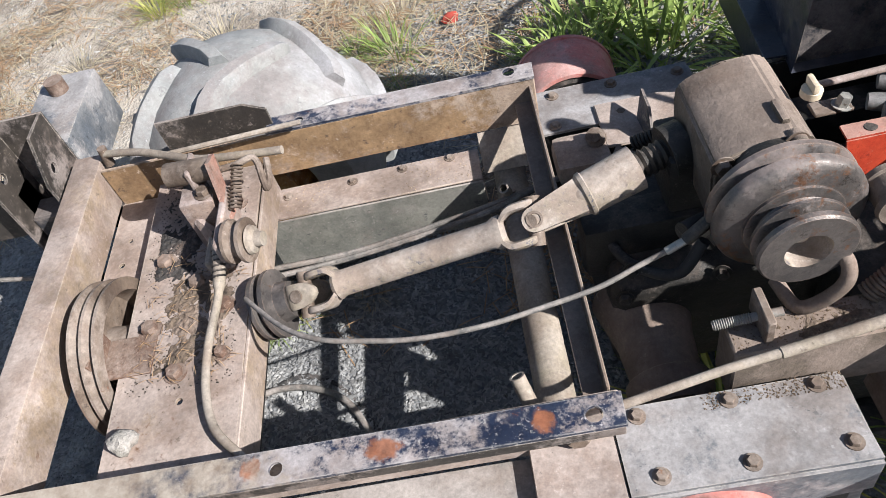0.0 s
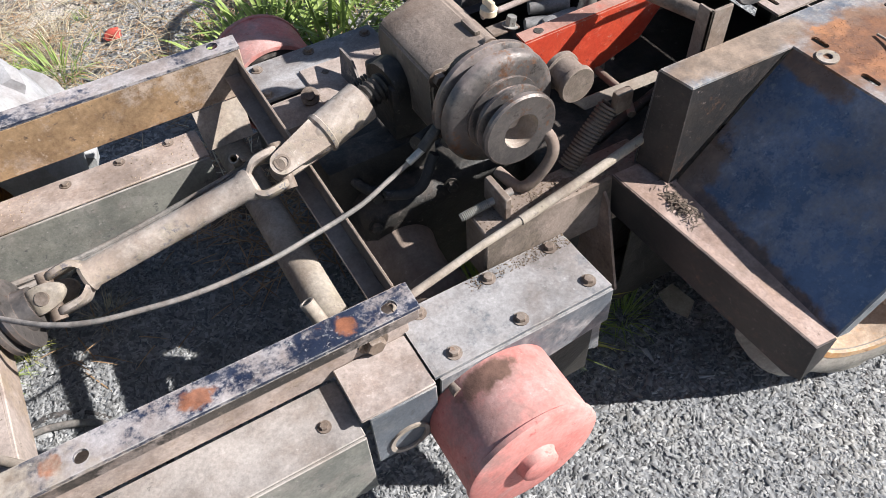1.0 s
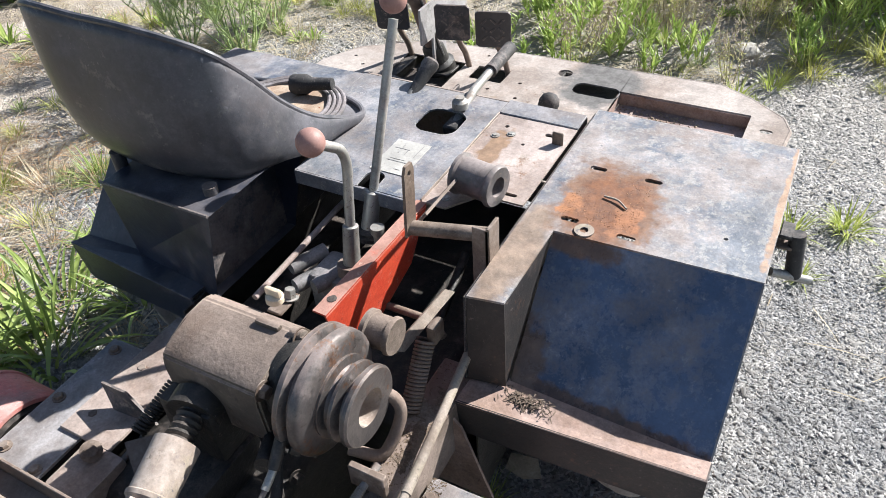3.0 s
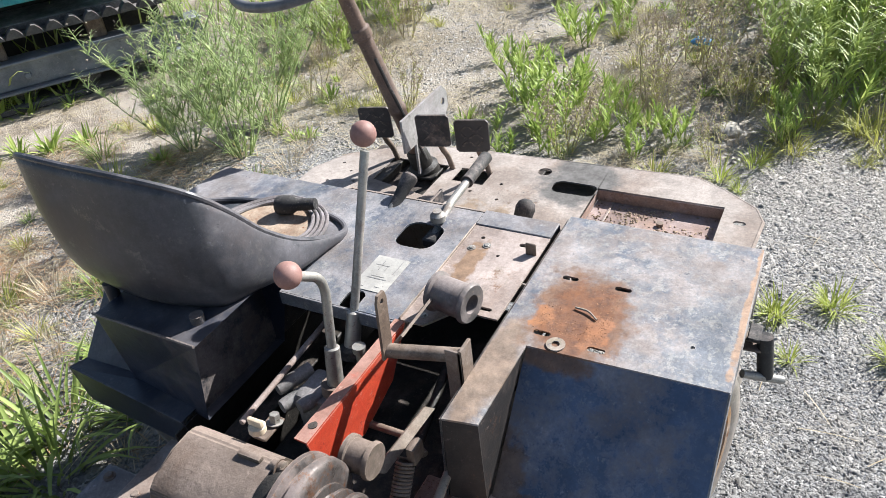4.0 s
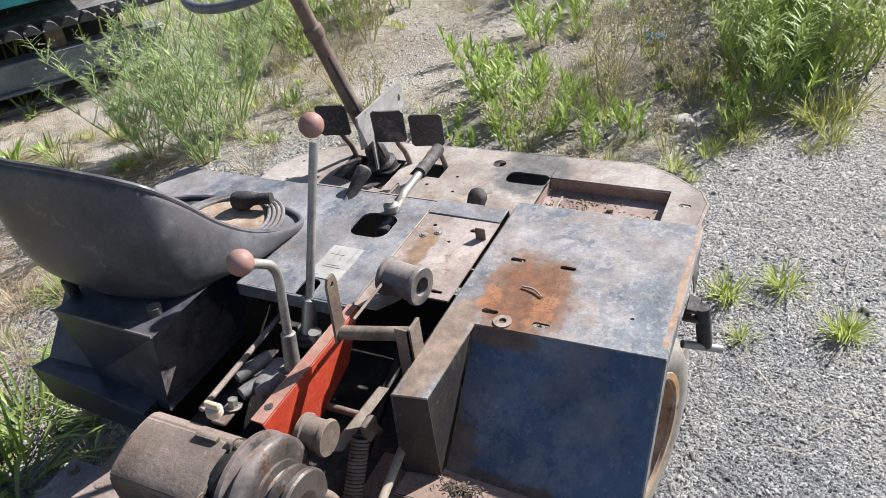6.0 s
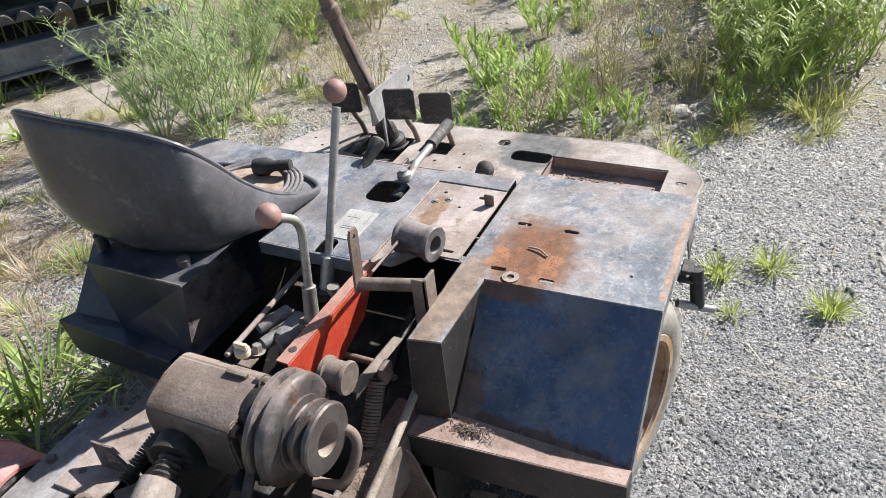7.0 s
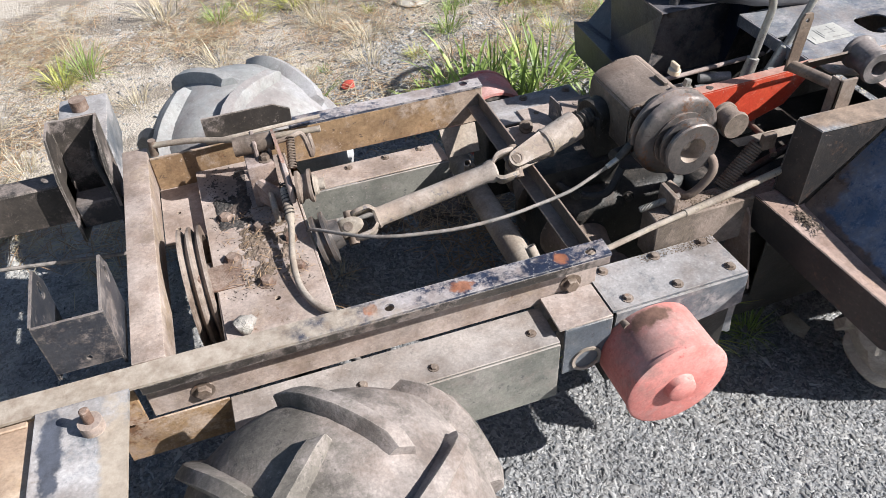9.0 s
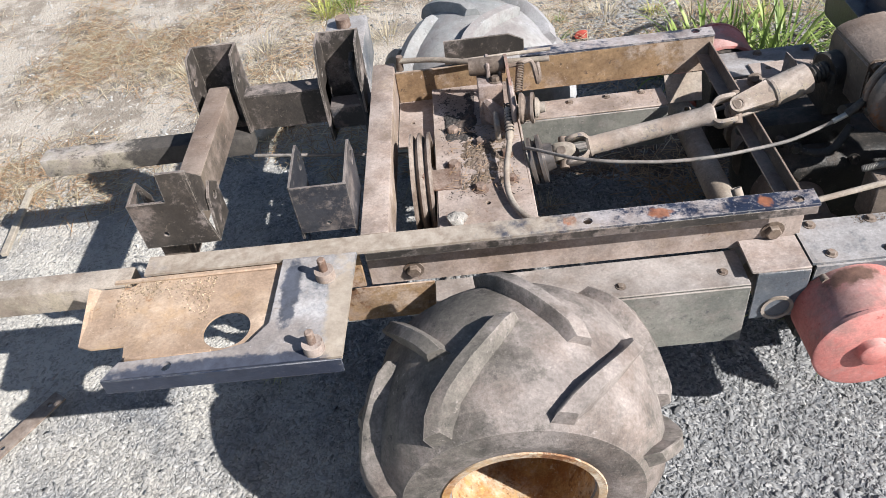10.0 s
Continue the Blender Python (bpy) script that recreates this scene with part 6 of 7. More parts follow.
for grow, r in ((0.002, 0.0045), (0.012, 0.0040), (0.022, 0.0050), (0.032, 0.0045)):
    part("torn_ring", rod([pad_mid + Vector(((0.088 + grow) * math.cos(k * math.tau / 48), (0.098 + grow) * math.sin(k * math.tau / 48), 0.004 - grow * 0.15 + 0.002 * math.sin(5 * k * math.tau / 48))) for k in range(49)], r, 8, caps=False), vinyl_m, seat, "torn grey vinyl ring")
part("seat_frame_tube", lathe([(0, 0), (0, 0.019), (0.006, 0.0215), (0.034, 0.021), (0.046, 0.014), (0.092, 0.0125), (0.094, 0)], (1.070, 1.208, 0.730), (1.096, 1.108, 0.738), 18), grip_m, seat, "loose black rubber grip")
for x, y in ((0.700, 1.108), (0.715, 1.350)):
    part("seat_leg", lathe([(0, 0), (0, 0.013), (0.05, 0.013), (0.05, 0)], (x, y, 0.688), (x, y, 0.8), 14), black_paint, seat)

# side latch on the near fender
latch = part("side_latch", box((1.080, 0.196, 0.632), (1.125, 0.218, 0.640), 0.002), grip_m, veh, "dark spring latch with a cross handle")
part("latch_pin", lathe([(0, 0), (0, 0.014), (0.085, 0.014), (0.085, 0)], (1.095, 0.190, 0.640), (1.088, 0.178, 0.55), 16), grip_m, latch)
part("latch_bar", rod([(1.060, 0.215, 0.575), (1.100, 0.150, 0.545)], 0.008, 10), lever_m, latch)
part("latch_plate", box((1.078, 0.192, 0.612), (1.128, 0.222, 0.618), 0.002), brown_steel, latch)


# ---- wheels ----
def lugged_tyre(cx, cz, y_in, y_out, R, rim_r, count, sweep, lug_h, lug_w, phase):
    """A tractor tyre about a level axle: rounded carcass and slanting bars, left and right in turn."""
    w = abs(y_out - y_in)
    sgn = 1 if y_out > y_in else -1
    h = R - rim_r
    prof = [(0.06, rim_r - 0.015), (0.02, rim_r + 0.004), (0.00, rim_r + 0.25 * h), (0.005, rim_r + 0.54 * h), (0.05, R - 0.33 * h), (0.14, R - 0.145 * h), (0.30, R - 0.06 * h), (0.5, R - 0.03 * h),
            (0.70, R - 0.06 * h), (0.86, R - 0.145 * h), (0.95, R - 0.33 * h), (0.995, rim_r + 0.54 * h), (1.0, rim_r + 0.25 * h), (0.98, rim_r + 0.004), (0.94, rim_r - 0.015)]
    bm = lathe([(k * w, r) for k, r in prof], (cx, y_in, cz), (cx, y_in + sgn, cz), 72)

    def radius(k):
        for (a, ra), (c, rc) in zip(prof[4:11], prof[5:11]):
            if a <= k <= c:
                return ra + (rc - ra) * (k - a) / (c - a)
        return R - 0.33 * h
    lugs = []
    for n in range(count * 2):
        left = n % 2
        a0 = n * math.pi / count + phase
        lug, rings = bmesh.new(), []
        for i in range(9):
            q = i / 8
            k = 0.57 - 0.54 * q if left else 0.43 + 0.54 * q
            ang = a0 - sweep * q ** 1.15
            top = radius(k) + lug_h * (0.80 + 0.20 * q)
            low = radius(k) - 0.012
            if i == 8:
                top, low = top - 0.010, low - 0.33 * h
            if i == 0:
                top -= 0.008
            wid = lug_w * (0.8 + 0.2 * q)
            loc = []
            for off, r in ((-0.78, low), (-0.42, top - 0.003), (-0.34, top), (0.34, top), (0.42, top - 0.003), (0.78, low)):
                aa = ang + off * wid / R
                yy = y_in + sgn * (k * w)
                loc.append(lug.verts.new((cx + r * math.sin(aa), yy, cz + r * math.cos(aa))))
            rings.append(loc)
        for a, c in zip(rings, rings[1:]):
            for e in range(5):
                lug.faces.new((a[e], a[e + 1], c[e + 1], c[e]))
        lug.faces.new(rings[0])
        lug.faces.new(rings[-1])
        lugs.append(lug)
    return bm, lugs


def big_wheel(cx, y_in, y_out, R, rim_r, tyre_mat, rim_mat, label, bars=(0.034, 0.046), turn=0.0, sunk=0.004, lay=(7, 0.58), phase=0.0):
    cz = R - sunk
    sgn = 1 if y_out > y_in else -1
    w = abs(y_out - y_in)
    dish = [(0.02, 0.03), (0.02, rim_r * 0.55), (0.35 * w, rim_r * 0.72), (0.42 * w, rim_r * 0.90), (0.86 * w, rim_r * 0.93), (0.93 * w, rim_r - 0.012), (0.985 * w, rim_r - 0.010), (0.99 * w, rim_r + 0.004), (0.975 * w, rim_r + 0.006), (0.93 * w, rim_r - 0.004), (0.10 * w, rim_r - 0.004), (0.04 * w, rim_r + 0.004)]
    tb, lugs = lugged_tyre(cx, cz, y_in, y_out, R - bars[0] * 0.8, rim_r, *lay, *bars, phase)
    hubp = part("wheel", lathe(dish, (cx, y_in, cz), (cx, y_in + sgn, cz), 48), rim_mat, veh, label)
    part("tyre", tb, tyre_mat, hubp, smooth=32)
    for lug in lugs:
        part("tyre_lug", lug, tyre_mat, hubp, smooth=30)
    part("wheel_hub", lathe([(0, 0), (0, 0.045), (0.03, 0.045), (0.04, 0.030), (0.055 * (w / 0.25), 0.028), (0.07 * (w / 0.25), 0.020), (0.072 * (w / 0.25), 0)], (cx, y_in + sgn * 0.35 * w, cz), (cx, y_in + sgn, cz), 24), brown_steel, hubp)
    if w < 0.2:
        # grease cap standing out of the narrow front wheels
        part("hub_cap", lathe([(0, 0.050), (0.012, 0.050), (0.016, 0.040), (0.062, 0.040), (0.066, 0.034), (0.098, 0.031), (0.106, 0.026), (0.108, 0)], (cx, y_in + sgn * 0.40 * w, cz), (cx, y_in + sgn, cz), 24), roller_m, hubp, "grey hub with a grease cap")
    for k in range(5):
        a0 = k * math.tau / 5
        hex_bolt((cx + math.sin(a0) * 0.062, y_in + sgn * (0.30 * w + 0.012), cz + math.cos(a0) * 0.062), (0, sgn, 0), 0.010, 0.012, hubp)
    if turn:
        # steered about its upright pivot
        m = Matrix.Translation((cx, y_out, 0)) @ pose(0, 0, 0, 0, 0, turn) @ Matrix.Translation((-cx, -y_out, 0))
        for o in (hubp, *hubp.children):
            o.data.transform(m)
    return hubp


big_wheel(-0.395, 0.425, 0.095, 0.305, 0.143, tyre_m, rusty_rim_m, "rear wheel, cracked lugged rubber tyre on a rusted rim")
big_wheel(-0.385, 1.295, 1.615, 0.305, 0.143, far_tyre_m, rusty_rim_m, "rear wheel with a sun-bleached lugged tyre")
big_wheel(1.049, 0.432, 0.269, 0.280, 0.174, pale_tyre_m, rim_m, "front wheel with a pale block-treaded tyre on an orange rim", (0.022, 0.060), -13, 0.018, (9, 0.46), 0.12)
big_wheel(1.030, 1.335, 1.491, 0.280, 0.174, pale_tyre_m, rim_m, "front wheel with a pale block-treaded tyre on an orange rim", (0.022, 0.060), -13, 0.018, (9, 0.46), 0.12)
part("rear_axle", lathe([(0, 0), (0, 0.04), (0.90, 0.04), (0.90, 0)], (-0.39, 0.43, 0.301), (-0.39, 1.33, 0.301), 20), grease_shade_m, veh)
part("front_axle", lathe([(0, 0), (0, 0.045), (0.82, 0.045), (0.82, 0)], (1.03, 0.46, 0.262), (1.03, 1.30, 0.262), 20), grease_shade_m, veh)

# red drums on the flanks
for y0, s in ((0.468, -1), (1.312, 1)):
    c0 = (0.306, y0, 0.322 if s < 0 else 0.345)
    R = 0.108
    drum = part("brake_drum", lathe([(0.03, 0.0), (0.03, R - 0.013), (0.0, R - 0.011), (0.0, R - 0.003), (0.004, R), (0.118, R), (0.120, R + 0.003), (0.128, R + 0.003), (0.131, R - 0.002), (0.131, 0.034), (0.134, 0.032), (0.146, 0.030), (0.149, 0.026), (0.149, 0)], c0, (c0[0], y0 + s, c0[2]), 56), drum_m, veh, "faded red brake drum")
    part("drum_back", lathe([(-0.004, 0), (-0.004, R - 0.020), (0.006, R - 0.015), (0.030, R - 0.015), (0.030, 0)], c0, (c0[0], y0 + s, c0[2]), 40), grease_shade_m, drum)
    part("drum_axle", lathe([(-0.06, 0), (-0.06, 0.03), (0.0, 0.03), (0.0, 0)], c0, (c0[0], y0 + s, c0[2]), 20), grease_shade_m, drum)
    part("cam_pin", rod([(0.245, y0 - s * 0.02, 0.398), (0.245, y0 + s * 0.022, 0.404)], 0.010, 12), brown_steel, drum)

# ---- ground ----
def height(x, y):
    """Gentle unevenness of the yard, nearly flat under the vehicle."""
    d = max(0.0, math.hypot(x - 0.4, y - 0.8) - 1.6)
    return 0.012 * (noise.noise((x * 1.1, y * 1.1, 0.3))) + min(d, 6) * 0.018 * noise.noise((x * 0.45, y * 0.45, 4.0)) - 0.004 + 0.030 * math.exp(-((x + 0.25) / 0.38) ** 2 - ((y - 1.0) / 0.32) ** 2)


def ground_mesh():
    def axis(lo, hi, step):
        a = [lo - 400, lo - 120, lo - 40, lo - 15, lo - 6, lo - 2]
        n = int((hi - lo) / step)
        return a + [lo + (hi - lo) * k / n for k in range(n + 1)] + [hi + 2, hi + 6, hi + 15, hi + 40, hi + 120, hi + 400]
    xs, ys = axis(-4, 8, 0.06), axis(-3, 8, 0.06)
    vs = [(x, y, height(x, y) if abs(x) < 20 and abs(y) < 20 else 0.0) for y in ys for x in xs]
    n = len(xs)
    fs = [(j * n + i, j * n + i + 1, (j + 1) * n + i + 1, (j + 1) * n + i) for j in range(len(ys) - 1) for i in range(n - 1)]
    me = bpy.data.meshes.new("ground")
    me.from_pydata(vs, [], fs)
    me.materials.append(ground_m)
    me.shade_smooth()
    return me


tagged(new("ground", ground_mesh()), "grey gravel yard turning to sandy soil", "ground", kind="structure")


def sandiness(x, y):
    """0 on gravel, 1 on the sandy soil beyond the vehicle."""
    v = y - 0.30 * x + 0.9 * (noise.noise((x * 1.4, y * 1.4, 1.0)) * 0.5 + 0.5)
    return min(1.0, max(0.0, (v - 2.36) / 0.6))


def slivers(name, spots, size, material, seed):
    """One mesh of many angular stone chips: a sunk four-cornered foot and a skewed ridge, each turned and tilted its own way."""
    r = np.random.default_rng(seed)
    n = len(spots)
    k = size * r.lognormal(0.0, 0.38, n)[:, None]
    half = np.stack([k[:, 0] * r.uniform(0.85, 1.85, n), k[:, 0] * r.uniform(0.35, 0.65, n), k[:, 0] * r.uniform(0.30, 0.60, n)], 1)
    foot = np.array([(-1, -1, -1), (1, -1, -1), (1, 1, -1), (-1, 1, -1)], float)
    local = np.empty((n, 6, 3))
    local[:, :4] = foot[None] * r.uniform(0.72, 1.0, (n, 4, 3))
    local[:, 4] = np.stack([r.uniform(-0.85, -0.2, n), r.uniform(-0.75, 0.75, n), r.uniform(0.5, 1.0, n)], 1)
    local[:, 5] = np.stack([r.uniform(0.2, 0.85, n), r.uniform(-0.75, 0.75, n), r.uniform(0.4, 1.0, n)], 1)
    local *= half[:, None, :]
    yaw, tx, ty = r.uniform(0, math.tau, n), r.normal(0, 0.28, n), r.normal(0, 0.28, n)
    y1 = local[..., 1] * np.cos(tx)[:, None] - local[..., 2] * np.sin(tx)[:, None]
    z1 = local[..., 1] * np.sin(tx)[:, None] + local[..., 2] * np.cos(tx)[:, None]
    x2 = local[..., 0] * np.cos(ty)[:, None] + z1 * np.sin(ty)[:, None]
    z2 = -local[..., 0] * np.sin(ty)[:, None] + z1 * np.cos(ty)[:, None]
    out = np.stack([x2 * np.cos(yaw)[:, None] - y1 * np.sin(yaw)[:, None], x2 * np.sin(yaw)[:, None] + y1 * np.cos(yaw)[:, None], z2], -1)
    out += np.array(spots)[:, None, :]
    tri = np.array([(0, 1, 5), (0, 5, 4), (2, 3, 4), (2, 4, 5), (1, 2, 5), (3, 0, 4)])
    faces = (tri[None] + (np.arange(n) * 6)[:, None, None]).reshape(-1)
    me = bpy.data.meshes.new(name)
    me.vertices.add(n * 6)
    me.vertices.foreach_set("co", out.reshape(-1).astype(np.float32))
    me.loops.add(len(faces))
    me.loops.foreach_set("vertex_index", faces.astype(np.int32))
    me.polygons.add(len(faces) // 3)
    me.polygons.foreach_set("loop_start", np.arange(0, len(faces), 3, dtype=np.int32))
    me.update(calc_edges=True)
    me.materials.append(material)
    return me


def chips(count, x0, x1, y0, y1, size, seed, ragged=0.4):
    spots = []
    while len(spots) < count:
        x, y = rng.uniform(x0, x1), rng.uniform(y0, y1)
        powder = 0.58 * min(1, max(0, (noise.fractal((x * 1.7, y * 1.7, 3.0), 1.0, 2.0, 5) + 0.04 + 0.35 * min(1, max(0, -0.9 - x))) * 4)) * min(1, max(0.15, (-0.6 - x) / 0.5))
        powder = max(powder, 0.42 * min(1, max(0, (x - 1.3) / 0.5)))
        if rng.random() < max(sandiness(x, y) * 0.93, powder):
            continue
        if rng.random() > min(x - x0, x1 - x, y - y0, y1 - y) / ragged:
            continue
        spots.append((x, y, height(x, y) + size * rng.uniform(-0.25, 0.35)))
    return slivers("gravel", spots, size, chip_m, seed)


for count, x0, x1, y0, y1, size, ragged in ((205000, -2.2, 1.4, -0.50, 1.9, 0.0044, 0.3), (125000, 1.0, 3.3, -0.80, 0.95, 0.0039, 0.3), (36000, 1.7, 5.2, -1.2, 4.0, 0.0068, 0.5), (42000, -3.0, 1.9, 1.5, 3.6, 0.0060, 0.4)):
    tagged(new("gravel", chips(count, x0, x1, y0, y1, size, count, ragged)), "loose grey crushed stone chips", "gravel", kind="stuff")


# ---- plants ----
def blades(name, items, material):
    """One mesh of tapered leaves; items: base, direction, length, width, droop."""
    vs, fs = [], []
    for base, way, length, width, droop in items:
        p, d = Vector(base), Vector(way).normalized()
        side = d.cross(Vector((0, 0, 1)))
        side = side.normalized() if side.length > 1e-3 else Vector((1, 0, 0))
        n, b0 = 4, len(vs)
        for k in range(n + 1):
            t = k / n
            w = width * (0.55 + 0.9 * t if t < 0.4 else 0.91 * (1 - (t - 0.4) / 0.6) ** 0.8) * 0.5
            if k < n:
                up = side.cross(d).normalized() * (w * 0.35)
                vs += [p - side * w + up, p, p + side * w + up]
            else:
                vs.append(p)
            d = (d + Vector((0, 0, -droop / n))).normalized()
            p = p + d * (length / n)
        for k in range(n - 1):
            a, c = b0 + 3 * k, b0 + 3 * k + 3
            fs += [(a, a + 1, c + 1, c), (a + 1, a + 2, c + 2, c + 1)]
        a = b0 + 3 * (n - 1)
        fs += [(a, a + 1, a + 3), (a + 1, a + 2, a + 3)]
    me = bpy.data.meshes.new(name)
    me.from_pydata([tuple(v) for v in vs], [], fs)
    me.materials.append(material)
    me.shade_smooth()
    return me


def stems(name, lines, material, r=0.002):
    bm = bmesh.new()
    for pts in lines:
        rod(pts, [r * (1 - 0.6 * i / (len(pts) - 1)) for i in range(len(pts))], 5, bm, caps=False)
    me = bpy.data.meshes.new(name)
    bm.to_mesh(me)
    bm.free()
    me.materials.append(material)
    return me


def tuft_mesh(g, count, length, width, spread, material):
    items = []
    for _ in range(count):
        a, r = g.uniform(0, 6.283), spread * math.sqrt(g.random()) * 0.5
        lean = g.uniform(0.15, 0.95)
        items.append(((r * math.cos(a), r * math.sin(a), 0), (math.cos(a + g.uniform(-0.5, 0.5)) * lean, math.sin(a + g.uniform(-0.5, 0.5)) * lean, 1), length * g.uniform(0.45, 1.1), width * g.uniform(0.6, 1.2), g.uniform(0.4, 1.7)))
    return blades("leaves", items, material)


def herb(g, tall, count, leaf_len, leaf_w, material, stem_mat, seeds=None, spread=0.45, bushy=1, rise=1.0):
    """An upright weed: several branching stems with leaves all along; returns stem, leaf and seed meshes."""
    lines, items, heads = [], [], []
    for _ in range(count):
        a = g.uniform(0, 6.283)
        lean = g.uniform(0.05, spread)
        p = Vector((0.04 * math.cos(a), 0.04 * math.sin(a), 0))
        d = Vector((math.cos(a) * lean, math.sin(a) * lean, 1)).normalized()
        h = tall * g.uniform(0.6, 1.05)
        pts = [p.copy()]
        steps = 7
        for k in range(steps):
            d = (d + Vector((g.uniform(-0.14, 0.14), g.uniform(-0.14, 0.14), 0.02))).normalized()
            p = p + d * (h / steps)
            pts.append(p.copy())
            for _ in range(4 if k else 2):
                b = g.uniform(0, 6.283)
                q = pts[-2].lerp(p, g.random())
                items.append((q, (math.cos(b), math.sin(b), g.uniform(0.25, 1.3) * rise), leaf_len * g.uniform(0.5, 1.1) * (1.15 - 0.08 * k), leaf_w * g.uniform(0.7, 1.2), g.uniform(0.1, 1.0) / rise))
            for _ in range(bushy if k > (2 if bushy < 2 else 1) else 0):
                if g.random() > 0.8:
                    continue
                b = g.uniform(0, 6.283)
                tip = p + Vector((math.cos(b) * 0.5, math.sin(b) * 0.5, 0.8)) * h * g.uniform(0.10, 0.22)
                lines.append([p.copy(), p.lerp(tip, 0.5), tip])
                for _ in range(5 + 2 * bushy):
                    b2 = g.uniform(0, 6.283)
                    items.append((p.lerp(tip, g.random()), (math.cos(b2), math.sin(b2), 0.8), leaf_len * g.uniform(0.4, 0.8), leaf_w * 0.8, 0.4))
                heads.append(tip)
        lines.append(pts)
        heads.append(p.copy())
    made = [stems("stem", lines, stem_mat, 0.0032), blades("leaves", items, material)]
    if seeds:
        dots = []
        for hp in heads:
            for _ in range(9 if bushy == 1 else 3):
                dots.append((hp.x + g.uniform(-0.03, 0.03), hp.y + g.uniform(-0.03, 0.03), hp.z + g.uniform(-0.05, 0.03)))
        made.append(pebbles("seed_head", dots, 0.006 if bushy == 1 else 0.004, seeds, g, 1.0))
    return made


def plant(name, meshes, x, y, scale, turn, label, category, group):
    o = holder(name, (x, y, height(x, y) - 0.004), label, category, group)
    for me in meshes:
        ch = new(me.name.split(".")[0], me)
        ch.parent = o
        if me.name.startswith(("seed", "leaves")):
            ch["kind"] = "stuff"
    o.matrix_basis = Matrix.Translation((x, y, height(x, y) - 0.004)) @ Euler((0, 0, turn)).to_matrix().to_4x4() @ Matrix.Diagonal((scale, scale, scale, 1))
    return o


g = random.Random(21)
LEAFY = [[tuft_mesh(g, 46, 0.27, 0.016, 0.16, green_m)] for _ in range(3)]
FINE = [[tuft_mesh(g, 80, 0.20, 0.006, 0.12, green_m if k < 2 else yellow_m)] for k in range(4)]
GREENISH = [[tuft_mesh(g, 60, 0.19, 0.008, 0.10, lime_m)] for _ in range(2)]
DRY = [[tuft_mesh(g, 80, 0.26, 0.005, 0.22, straw_m)] for _ in range(3)]
FEATHER = [herb(g, 0.74, 20, 0.075, 0.006, feather_m, feather_m, seed_m, 0.85, 3) for _ in range(2)]
WEED = [herb(g, 0.50, 6, 0.16, 0.013, dark_green_m, dark_green_m, seed_m if k == 1 else None, 0.55, 1, 2.0) for k in range(3)]
BROAD = [herb(g, 0.34, 4, 0.16, 0.017, bright_m, bright_m, None, 0.7, 0, 2.0) for _ in range(4)]
SEEDY = [herb(g, 0.46, 9, 0.05, 0.005, yellow_m, straw_m, seed_m, 0.7) for _ in range(2)]
ROSETTE = [[tuft_mesh(g, 26, 0.16, 0.024, 0.10, bright_m)] for _ in range(2)]


def put(kind, spots, name, label, category, group):
    for i, (x, y, s) in enumerate(spots):
        plant(name, kind[i % len(kind)], x, y, s, g.uniform(0, 6.283), label, category, group)


put(LEAFY, [(0.62, 1.86, 1.1), (0.78, 1.98, 1.1), (0.50, 2.02, 1.1), (0.92, 1.80, 0.9), (0.42, 1.98, 0.8), (1.05, 2.05, 0.7), (0.62, 2.12, 0.8), (0.33, 1.95, 0.7)],
    "grass_clump", "broad-bladed green grass clump rooted in gravel", "grass", "green grass clumps")
put(FEATHER, [(2.34, 2.60, 1.1), (2.62, 2.66, 1.0), (2.30, 2.90, 0.75)], "feathery_weed", "tall feathery grey-green weed", "weed", "feathery weeds")
# lush stand of tall weeds, and darker ones behind the feathery weed
put(WEED, [(3.42, 0.22, 0.9), (3.55, 0.02, 1.0), (3.60, 0.38, 0.9), (3.78, 0.22, 1.1), (3.92, 0.02, 1.2), (3.90, 0.45, 1.0), (4.10, 0.28, 1.2), (4.15, 0.00, 1.2), (4.40, 0.35, 1.2), (4.50, 0.10, 1.2), (4.32, -0.15, 1.2), (4.70, 0.30, 1.2), (4.80, -0.05, 1.2), (4.00, -0.20, 1.1), (5.0, 0.35, 1.2), (5.2, 0.0, 1.2), (4.6, 0.65, 1.0), (4.9, 0.8, 1.1), (3.75, -0.12, 0.9),
           (3.6, 2.9, 0.9), (3.8, 3.15, 1.0), (4.15, 3.2, 1.1), (4.35, 2.9, 1.1), (4.55, 2.65, 1.0), (4.0, 2.75, 0.8), (4.7, 3.1, 1.1), (4.3, 3.5, 1.1), (3.3, 3.05, 0.7), (5.0, 1.7, 1.0), (5.2, 1.3, 1.1), (5.3, 2.2, 1.1)],
    "leafy_weed", "upright leafy green weed", "weed", "leafy weeds")
put(BROAD, [(2.76, 1.23, 0.75), (2.90, 1.36, 0.8), (2.92, 1.06, 0.7), (3.08, 1.30, 0.85), (3.27, 1.26, 0.85), (3.15, 1.50, 0.8), (3.50, 1.70, 0.75), (3.40, 1.48, 0.8), (3.02, 0.94, 0.6), (2.88, 1.55, 0.45), (3.98, 1.47, 0.85), (4.12, 1.58, 0.8), (2.80, 0.86, 0.5), (3.68, 1.86, 0.6), (3.22, 1.05, 0.65), (3.07, 0.30, 0.6), (3.38, 0.10, 0.75), (3.30, 0.35, 0.65), (3.70, 0.05, 1.0), (3.95, 0.25, 1.1), (2.66, 1.40, 0.5), (4.25, 0.20, 1.2), (4.45, 0.0, 1.2)], "broadleaf_weed", "bright green broad-leaved weed", "weed", "broadleaf weeds")
